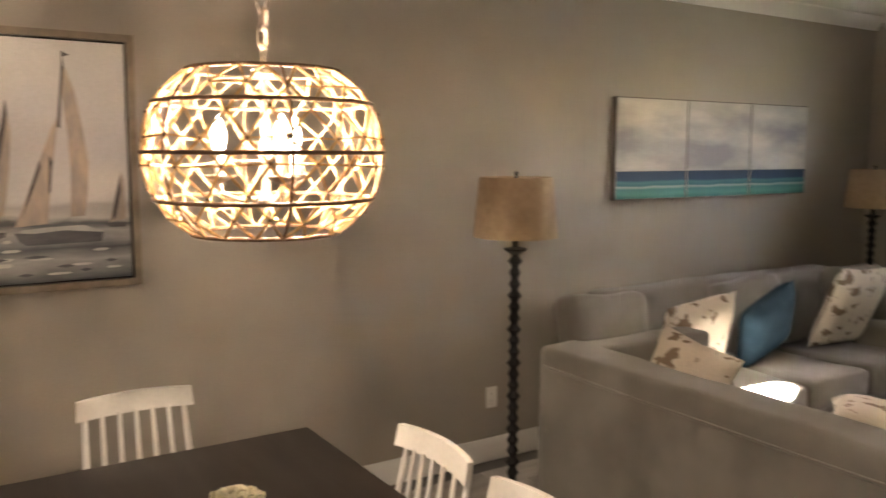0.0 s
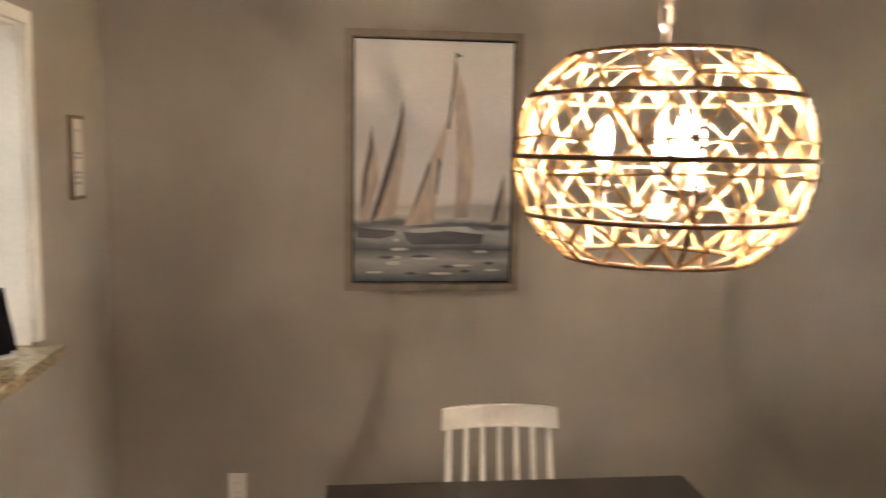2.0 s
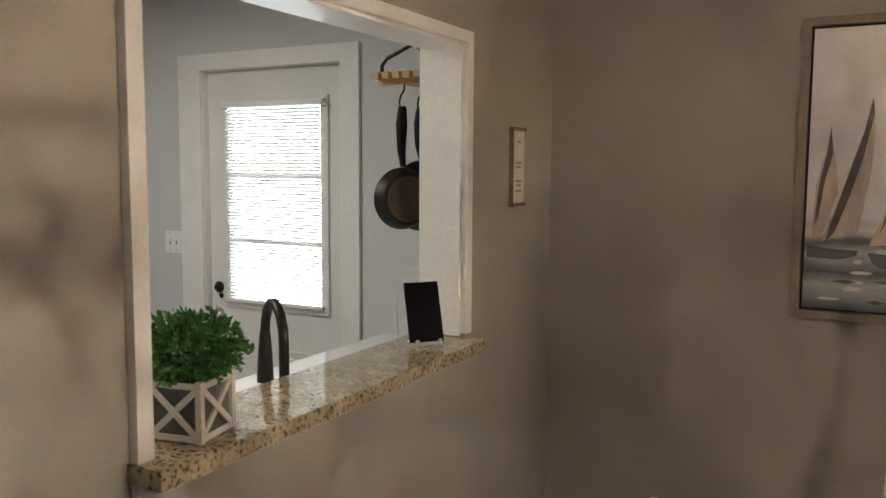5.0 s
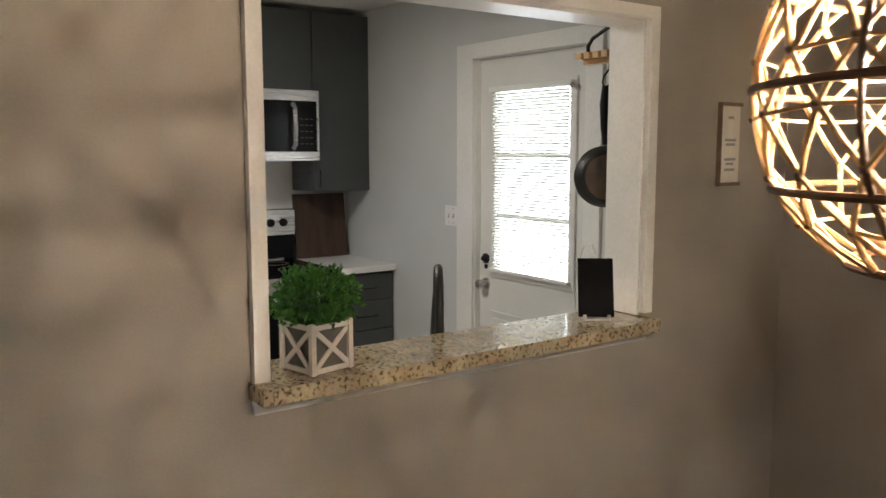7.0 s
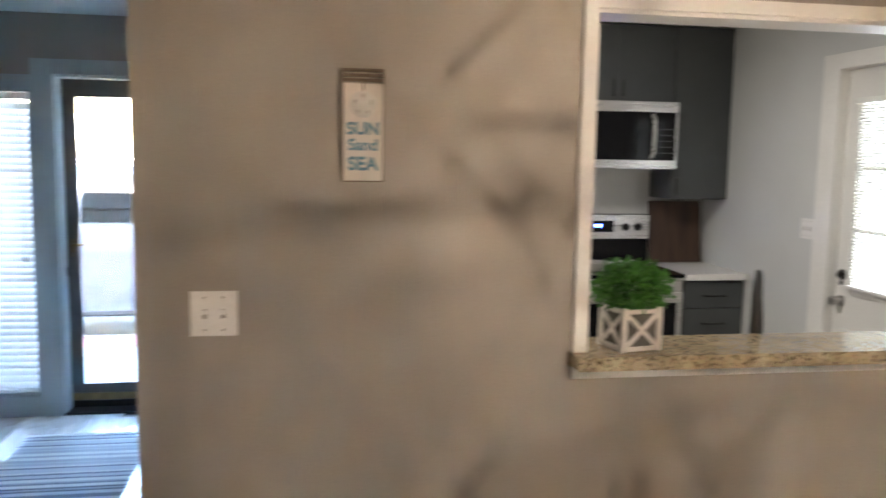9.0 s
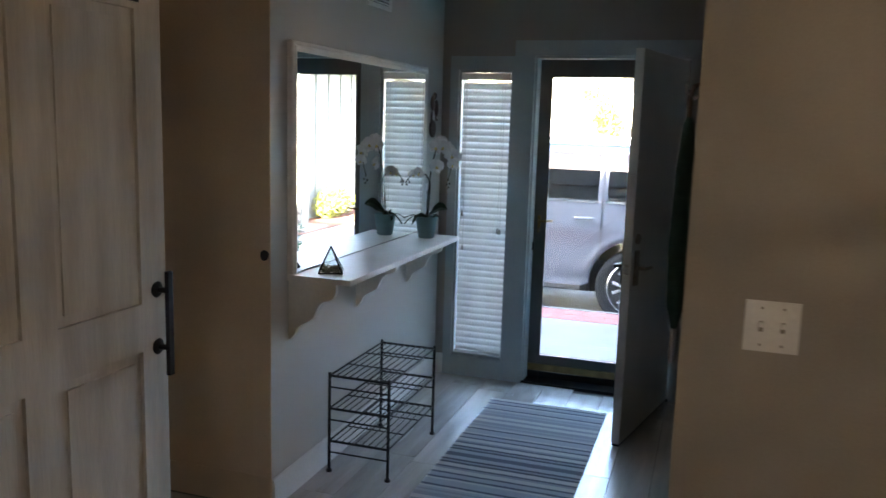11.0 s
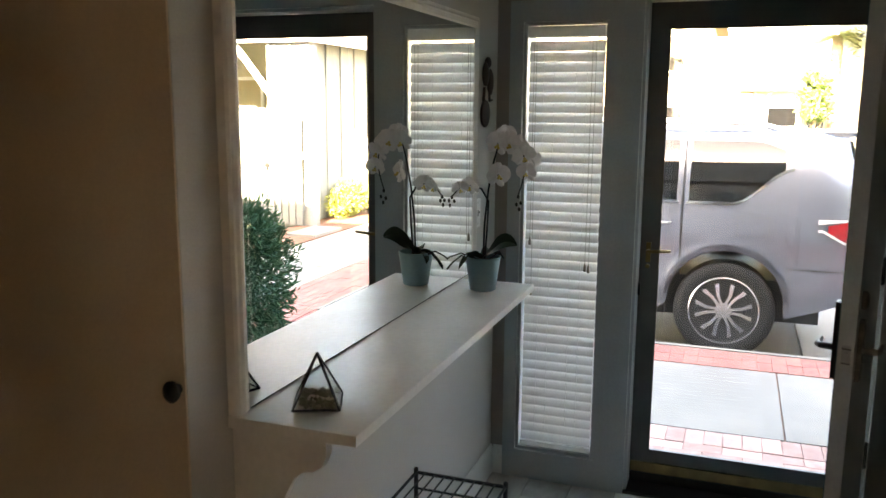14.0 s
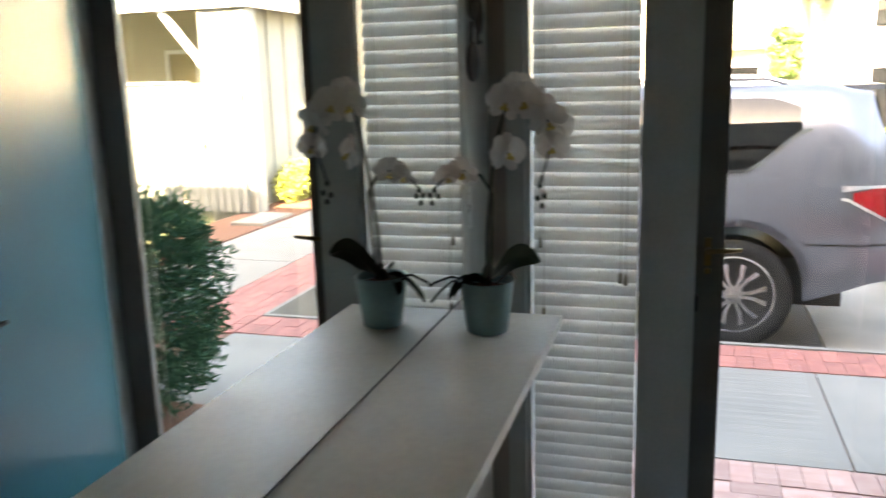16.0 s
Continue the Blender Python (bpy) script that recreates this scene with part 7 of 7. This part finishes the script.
def tree(m, h, r, label, mat):
    tr = thing("tree", label, "tree", m, "trees in the court")
    bm = bmesh.new()
    tube(bm, [(0, 0, 0), (0.03, 0.02, h * 0.35), (0.0, 0.05, h * 0.65)], [0.12, 0.09, 0.05], 9)
    for a in (0.3, 1.7, 3.0, 4.3, 5.4):
        tube(bm, [(0.02, 0.03, h * 0.45), (r * 0.4 * math.cos(a), r * 0.4 * math.sin(a), h * 0.7), (r * 0.7 * math.cos(a), r * 0.7 * math.sin(a), h * 0.85)], [0.05, 0.03, 0.012], 6)
    part("trunk", bm, BARK, tr)
    vs, fs = [], []
    rng = random.Random(int(r * 100))
    for n in range(11):
        a, q = rng.uniform(0, 6.28), rng.uniform(0, 0.65) * r
        v, f = leaves(320, dome(q * math.cos(a), q * math.sin(a), h * rng.uniform(0.68, 1.0), r * 0.42, r * 0.42, r * 0.32, 0.3, 0.25), n, 0.11, 0.5)
        fs += [tuple(i + len(vs) for i in t) for t in f]
        vs += v
    foliage("crown", (vs, fs), mat, tr)
    return tr


FAR_LEAF = material("mid_green_leaf", (0.06, 0.12, 0.03), (0.10, 0.16, 0.04), 0.6, scale=5)
tree(pose(-20.6, 1.32, -0.58), 2.9, 0.62, "small green tree beside the palm", FAR_LEAF)
tree(pose(-20.0, -2.3, -0.58), 3.1, 0.95, "yellow-green tree behind the parked car", YELLOW_BUSH)
crown_shrub("clipped_shrub", pose(-20.3, 1.15, -0.58), [(700, (0, 0, 0.9, 0.6, 0.7, 0.75, 0.2, 0.4, 3.0)), (400, (0, 0.8, 0.8, 0.5, 0.5, 0.6, 0.2, 0.4, 3.0))], FAR_LEAF, 0.13, "clipped green shrub in front of the far house", "shrub", 4)
crown_shrub("clipped_shrub", pose(-17.2, 2.9, -0.58), [(600, (0, 0, 0.6, 0.5, 0.6, 0.5, 0.2, 0.4, 3.0)), (300, (0.2, 0.7, 0.5, 0.4, 0.4, 0.4, 0.2, 0.4, 3.0))], YELLOW_BUSH, 0.12, "golden shrub at the foot of the palm", "shrub", 4)

# ---------------------------------------------------------------- parked car, its flank towards the entrance
CAR_L, HUB_Z, ARCH_Z, HUBS = 5.30, 0.337, 0.385, (1.12, 4.20)
car = thing("parked_suv", "gunmetal grey full-size SUV parked at the kerb", "car", pose(-8.0, 0.865, ROAD_Z + 0.085, 0, 0, -90))
# local axes: x from the rear to the front, +y to the flank that faces the house, z up


def smooth(t):
    t = min(1.0, max(0.0, t))
    return t * t * (3 - 2 * t)


def roof_z(x):
    return 1.90 - 0.10 * smooth((0.55 - x) / 0.55) * 0.5 - 0.05 * smooth((x - 2.6) / 1.0) - 0.62 * smooth((x - 3.05) / 1.15)


def belt_z(x):
    return 1.235 + 0.03 * smooth((1.4 - x) / 1.4) - 0.06 * smooth((x - 3.4) / 1.9)


def top_z(x):
    return max(roof_z(x), 1.17 - 0.10 * smooth((x - 4.2) / 1.1))


def half_w(x, z):
    """Half width of the body at a station and height."""
    ends = 1 - 0.16 * smooth((0.35 - x) / 0.5) - 0.20 * smooth((x - 4.75) / 0.55)
    b = belt_z(x)
    if z > b:
        lean = 0.27 * ((z - b) / 0.68) ** 1.75
        w = 0.975 - lean
    else:
        w = 0.975 + 0.02 * math.sin(min(1.0, max(0.0, (b - z) / 0.45)) * math.pi) - 0.05 * smooth((0.55 - z) / 0.4)
        w += 0.012 * math.exp(-((z - 0.98) / 0.06) ** 2)
    for hub in HUBS:
        w += 0.028 * math.exp(-((math.hypot(x - hub, z - ARCH_Z) - 0.51) / 0.055) ** 2)
    return max(0.05, w * ends)


def sill_z(x):
    z = 0.30 + 0.16 * smooth((0.75 - x) / 0.75) + 0.06 * smooth((x - 4.9) / 0.4)
    for hub in HUBS:
        dx = abs(x - hub)
        if dx < 0.485:
            z = max(z, ARCH_Z + math.sqrt(0.485 ** 2 - dx * dx))
    return z


def rear_x(z):
    """How far the tail leans forward at a height."""
    return 0.05 * smooth((0.75 - z) / 0.3) + 0.02 + 0.20 * smooth((z - 1.0) / 0.85) ** 1.3


stations = sorted(set([0.0, 0.04, 0.1, 0.18, 0.28, 0.38, 0.48, 0.58] + [HUBS[0] + 0.485 * math.cos(math.pi * k / 14) for k in range(15)] + [HUBS[1] + 0.485 * math.cos(math.pi * k / 14) for k in range(15)]
                      + [1.7 + 0.2 * k for k in range(10)] + [4.75, 4.9, 5.05, 5.15, 5.22, 5.27, 5.30]))
ROWS = 26
bm = bmesh.new()
strips = []
for x in stations:
    z0, z1 = sill_z(x), top_z(x)
    col = []
    for r in range(ROWS + 1):
        z = z0 + (z1 - 0.07 - z0) * r / ROWS
        xx = x + rear_x(z) * smooth((0.75 - x) / 0.75) - (0.16 * smooth((z - 0.5) / 0.6) + 0.05 * smooth((0.6 - z) / 0.3)) * smooth((x - 4.9) / 0.4)
        col.append((xx, half_w(x, z), z))
    xx, w, z = col[-1]
    for f, up in ((0.93, 0.045), (0.80, 0.062), (0.5, 0.068), (0.0, 0.07)):
        col.append((xx, w * f, z + up))
    strips.append(col)
grids = []
for sg in (1, -1):
    grids.append([[bm.verts.new((x, sg * y, z)) for x, y, z in col] for col in strips])
for g in grids:
    for a, b in zip(g, g[1:]):
        for k in range(len(a) - 1):
            bm.faces.new((a[k], b[k], b[k + 1], a[k + 1]))
for end in (0, -1):
    a, b = grids[0][end], grids[1][end]
    for k in range(len(a) - 1):
        bm.faces.new((a[k], a[k + 1], b[k + 1], b[k]))
bmesh.ops.remove_doubles(bm, verts=bm.verts[:], dist=0.0005)
part("body", bm, CAR_PAINT, car, smooth=50)
bm = boxes((0.35, 5.0, -0.80, 0.80, 0.24, 0.60), (0.35, 0.62, -0.86, 0.86, 0.40, 0.6), (1.62, 3.68, -0.9, 0.9, 0.26, 0.40))
part("underbody", bm, DARK_TRIM, car)


def patch(x0, x1, lower, upper, lift, n=22, m=8, side=1):
    """A panel laid on the flank between two edge curves, with a little thickness."""
    bm = bmesh.new()
    g = []
    for i in range(n + 1):
        x = x0 + (x1 - x0) * i / n
        lo, hi = lower(x), upper(x)
        col = []
        for k in range(m + 1):
            z = lo + (hi - lo) * k / m
            col.append(bm.verts.new((x + rear_x(z) * smooth((0.75 - x) / 0.75), side * (half_w(x, z) + lift), z)))
        g.append(col)
    for a, b in zip(g, g[1:]):
        for k in range(m):
            bm.faces.new((a[k], b[k], b[k + 1], a[k + 1]))
    geo = bmesh.ops.solidify(bm, geom=bm.faces[:], thickness=0.012)
    return bm


def quarter_top(x):
    return 1.79 - 0.10 * smooth((0.95 - x) / 0.40)


def quarter_low(x):
    return 1.285 + 0.30 * smooth((1.12 - x) / 0.5)


def tail_lamp_low(x):
    """Lower edge of the tail lamp, rising forward to a point."""
    return 0.905 + 0.185 * min(1.0, max(0.0, (x - 0.04) / 0.34))


for side in (1, -1):
    part("quarter_window", patch(0.70, 1.46, quarter_low, quarter_top, 0.004, side=side), CAR_GLASS, car, "dark tinted quarter glass")
    part("rear_door_window", patch(1.56, 2.35, lambda x: 1.285, lambda x: 1.79, 0.004, side=side), CAR_GLASS, car, "dark tinted side glass")
    part("front_door_window", patch(2.47, 3.45, lambda x: 1.27, lambda x: 1.77 - 0.49 * smooth((x - 2.95) / 0.55), 0.004, side=side), CAR_GLASS, car, "dark tinted side glass")
    part("chrome_strip", patch(0.62, 1.48, lambda x: quarter_low(x) - 0.028, lambda x: quarter_low(x) - 0.004, 0.008, m=2, side=side), CHROME, car, "chrome window strip")
    part("chrome_strip", patch(1.54, 3.5, lambda x: 1.258, lambda x: 1.281, 0.008, m=2, side=side), CHROME, car, "chrome window strip")
    part("arch_lining", patch(HUBS[0] - 0.51, HUBS[0] + 0.51, lambda x: ARCH_Z + math.sqrt(max(0.0, 0.492 ** 2 - (x - HUBS[0]) ** 2)), lambda x: ARCH_Z + math.sqrt(max(0.0, 0.545 ** 2 - (x - HUBS[0]) ** 2)), 0.006, m=2, side=side), CAR_PAINT, car)
    for x0 in (1.50, 2.41):
        part("door_seam", patch(x0, x0 + 0.014, lambda x: 0.58 if x0 < 2 else 0.42, lambda x: 1.80, 0.004, n=2, m=12, side=side), DARK_TRIM, car)
    part("tail_lamp", patch(0.02, 0.34, tail_lamp_low, lambda x: 1.155 - 0.03 * smooth((x - 0.16) / 0.2), 0.010, side=side), RED_LENS, car, "red tail lamp")
    part("lamp_surround", patch(0.04, 0.42, lambda x: 1.155 - 0.03 * smooth((x - 0.2) / 0.3), lambda x: 1.175, 0.012, m=2, side=side), CLEAR_LENS, car, "clear lamp surround")
    part("lamp_surround", patch(0.06, 0.42, lambda x: tail_lamp_low(x) - 0.022, tail_lamp_low, 0.012, m=2, side=side), CLEAR_LENS, car, "clear lamp surround")
    part("bumper_line", patch(0.03, 0.64, lambda x: 0.735, lambda x: 0.745, 0.002, m=1, side=side), DARK_TRIM, car)
    part("fuel_flap_seam", patch(0.80, 1.05, lambda x: 1.165, lambda x: 1.170, 0.002, m=1, n=4, side=side), DARK_TRIM, car)
    part("fuel_flap_seam", patch(0.80, 1.05, lambda x: 1.005, lambda x: 1.010, 0.002, m=1, n=4, side=side), DARK_TRIM, car)
    part("fuel_flap_seam", patch(0.795, 0.800, lambda x: 1.005, lambda x: 1.170, 0.002, m=3, n=1, side=side), DARK_TRIM, car)
    part("fuel_flap_seam", patch(1.049, 1.054, lambda x: 1.005, lambda x: 1.170, 0.002, m=3, n=1, side=side), DARK_TRIM, car)
    for x0 in (1.60, 2.52):
        bm = bmesh.new()
        w = half_w(x0, 1.08)
        tube(bm, [(x0, side * w, 1.09), (x0 + 0.02, side * (w + 0.035), 1.09), (x0 + 0.19, side * (w + 0.035), 1.09), (x0 + 0.21, side * w, 1.09)], 0.013, 8)
        part("door_handle", bm, CHROME, car, "chrome door handle")
    bm = bmesh.new()
    tube(bm, [(0.75, side * 0.66, 1.88), (0.95, side * 0.67, 1.935), (2.6, side * 0.68, 1.945), (2.9, side * 0.68, 1.89)], 0.018, 8)
    part("roof_rail", bm, STEEL, car, "satin roof rail")
    part("side_step", boxes((1.7, 3.65, side * 0.99 - 0.05, side * 0.99 + 0.05, 0.30, 0.345), bevel=0.015), CHROME, car, "bright side step")
    bm = boxes((3.2, 3.36, side * 1.09 - 0.10, side * 1.09 + 0.10, 1.20, 1.36))
    soften(bm, 0.05, 3)
    part("door_mirror", bm, CAR_PAINT, car)
bm = boxes((0.13, 0.62, -0.63, 0.63, 1.835, 1.872))
soften(bm, 0.012, 3)
part("spoiler", bm, CAR_PAINT, car)
bm = bmesh.new()
vs = [bm.verts.new(p) for p in ((0.035, -0.70, 1.25), (0.035, 0.70, 1.25), (0.185, 0.62, 1.80), (0.185, -0.62, 1.80), (0.09, -0.70, 1.25), (0.09, 0.70, 1.25), (0.24, 0.62, 1.80), (0.24, -0.62, 1.80))]
for f in ((0, 1, 2, 3), (7, 6, 5, 4), (0, 4, 5, 1), (2, 6, 7, 3), (1, 5, 6, 2), (3, 7, 4, 0)):
    bm.faces.new([vs[i] for i in f])
part("rear_window", bm, CAR_GLASS, car, "dark tinted rear glass")
bm = bmesh.new()
vs = [bm.verts.new(p) for p in ((3.12, -0.64, 1.80), (3.12, 0.64, 1.80), (4.10, 0.80, 1.26), (4.10, -0.80, 1.26), (3.12, -0.64, 1.75), (3.12, 0.64, 1.75), (4.10, 0.80, 1.2), (4.10, -0.80, 1.2))]
for f in ((0, 1, 2, 3), (7, 6, 5, 4), (0, 4, 5, 1), (2, 6, 7, 3), (1, 5, 6, 2), (3, 7, 4, 0)):
    bm.faces.new([vs[i] for i in f])
part("windscreen", bm, CAR_GLASS, car, "dark windscreen")


def wheel(x, side):
    y = side * 0.84
    wl = part("wheel", wheel_bm(), TYRE, car, "black tyre")
    wl.matrix_basis = pose(x, y, HUB_Z, 0, 0, 0 if side > 0 else 180)
    bm = bmesh.new()
    lathe(bm, [(0.294, 0.02), (0.297, 0.125), (0.286, 0.130), (0.280, 0.118), (0.274, 0.02)], 40, (0, 0, 0), "y")
    part("rim", bm, ALLOY, wl, "machined alloy rim")
    bm = bmesh.new()
    lathe(bm, [(0.28, 0.03), (0.0, 0.02)], 32, (0, 0, 0), "y")
    part("brake_disc", bm, DARK_ALLOY, wl)
    for k in range(6):
        a0 = 2 * math.pi * k / 6
        for d in (-0.2, 0.2):
            c, s = math.cos(a0), math.sin(a0)
            bm = bmesh.new()
            sg = math.copysign(1.0, d)
            # bar from the hub to the rim, kinked outwards half way
            line = [(0.05, sg * 0.012, 0.128), (0.15, sg * 0.026, 0.126), (0.205, sg * 0.052, 0.122), (0.288, sg * 0.066, 0.116)]
            rows = []
            for (q, u, top), hw in zip(line, (0.014, 0.019, 0.023, 0.028)):
                rows.append([bm.verts.new((q * c - (u + e) * s, yy, q * s + (u + e) * c)) for e, yy in ((-hw, 0.06), (-hw * 0.8, top), (hw * 0.8, top), (hw, 0.06))])
            for p, q in zip(rows, rows[1:]):
                for k in range(4):
                    bm.faces.new((p[k], p[(k + 1) % 4], q[(k + 1) % 4], q[k]))
            bm.faces.new(rows[0]), bm.faces.new(rows[-1][::-1])
            part("spoke", bm, ALLOY, wl)
        bm = bmesh.new()
        quad = [(0.06, -0.012), (0.15, -0.02), (0.25, -0.04), (0.25, 0.04), (0.15, 0.02), (0.06, 0.012)]
        lo, hi = [[bm.verts.new((q * c - u * s, yy, q * s + u * c)) for q, u in quad] for yy in (0.06, 0.108)]
        bm.faces.new(lo[::-1]), bm.faces.new(hi)
        for i in range(6):
            bm.faces.new((lo[i], lo[(i + 1) % 6], hi[(i + 1) % 6], hi[i]))
        part("spoke_web", bm, GREY_ALLOY, wl, "grey painted web between the spokes")
        bm = bmesh.new()
        lathe(bm, [(0.009, 0.11), (0.009, 0.128), (0.0, 0.13)], 8, (0.05 * math.cos(a0 + 0.5), 0, 0.05 * math.sin(a0 + 0.5)), "y")
        part("wheel_nut", bm, CHROME, wl)
    bm = bmesh.new()
    lathe(bm, [(0.075, 0.09), (0.072, 0.122), (0.036, 0.126), (0.034, 0.132), (0.0, 0.134)], 24, (0, 0, 0), "y")
    part("hub_cap", bm, ALLOY, wl)


def wheel_bm():
    bm = bmesh.new()
    lathe(bm, [(0.292, -0.12), (0.36, -0.137), (0.402, -0.13), (0.420, -0.11), (0.422, 0.0), (0.420, 0.11), (0.402, 0.13), (0.36, 0.137), (0.31, 0.13), (0.292, 0.12)], 48, (0, 0, 0), "y")
    return bm


for hub in HUBS:
    for side in (1, -1):
        wheel(hub, side)
part("number_plate", boxes((0.005, 0.02, -0.16, 0.16, 0.93, 1.05)), CLEAR_LENS, car)

# ---------------------------------------------------------------- floor planks and pavers, last
bm = bmesh.new()
box(bm, -0.5985, 0.5985, -0.0935, 0.0935, -0.008, 0.0)
plank_mesh = mesh_of("plank", bm, PLANK, 0)
rng = random.Random(21)
n_rows = int((NORTH - SOUTH) / 0.19) + 1
count = 0
for r in range(n_rows):
    y = SOUTH + 0.095 + r * 0.19
    if y > NORTH - 0.09:
        break
    x = WEST_K - rng.uniform(0.1, 1.1)
    while x < EAST:
        x0, x1 = max(x, FRONT if y < 0.5 else WEST_K), min(x + 1.2, EAST)
        if x1 - x0 > 0.12:
            piece("plank", plank_mesh, floor, pose((x0 + x1) / 2, y, 0) @ Matrix.Diagonal(((x1 - x0 - 0.003) / 1.197, 1, 1, 1)))
            count += 1
        x += 1.2
for x in (-0.87, -0.68, -0.49, -0.30, -0.11):
    piece("plank", plank_mesh, floor, pose(x, -2.0, 0, 0, 0, 90) @ Matrix.Diagonal((1.3, 1, 1, 1)))

porch = structure("porch_paving", boxes((-4.335, -3.281, -1.6, 1.0, -0.35, WALK_Z - 0.01)), MULCH, "faded pink brick porch paving", "paving")
bm = bmesh.new()
box(bm, -0.0982, 0.0982, -0.0482, 0.0482, -0.05, 0.0)
paver_mesh = mesh_of("brick", bm, PINK_BRICK, 40)
bm = bmesh.new()
box(bm, -0.0988, 0.0988, -0.0488, 0.0488, -0.05, 0.0)
red_mesh = mesh_of("brick", bm, BRICK, 40)
for i in range(25):
    piece("brick", paver_mesh, porch, pose(-4.235, -1.55 + i * 0.1, WALK_Z + rng.uniform(-0.002, 0.003), rng.uniform(-0.6, 0.6), rng.uniform(-0.6, 0.6), rng.uniform(-1, 1)))
for r in range(8):
    for i in range(12):
        piece("brick", paver_mesh, porch, pose(-4.08 + r * 0.1, -1.5 + (i + 0.5 * (r % 2)) * 0.2, WALK_Z + rng.uniform(-0.002, 0.003), rng.uniform(-0.6, 0.6), rng.uniform(-0.6, 0.6), 90 + rng.uniform(-1, 1)))
edge = structure("kerb_paving", boxes((-6.004, -5.57, -6.0, 1.31, -0.4, WALK_Z - 0.015), (-9.55, -5.57, 1.31, 1.91, -0.4, WALK_Z - 0.015)), MULCH, "red brick kerb band", "paving")
for i in range(44):
    for c in range(2):
        piece("brick", red_mesh, edge, pose(-5.895 + c * 0.2 + 0.01, 1.25 - i * 0.1, WALK_Z + rng.uniform(-0.001, 0.002), 0, 0, rng.uniform(-0.8, 0.8)))
for r in range(6):
    for i in range(19):
        piece("brick", red_mesh, edge, pose(-5.68 - (i + 0.5 * (r % 2)) * 0.2, 1.36 + r * 0.1, WALK_Z + rng.uniform(-0.001, 0.002), 0, 0, rng.uniform(-0.8, 0.8)))
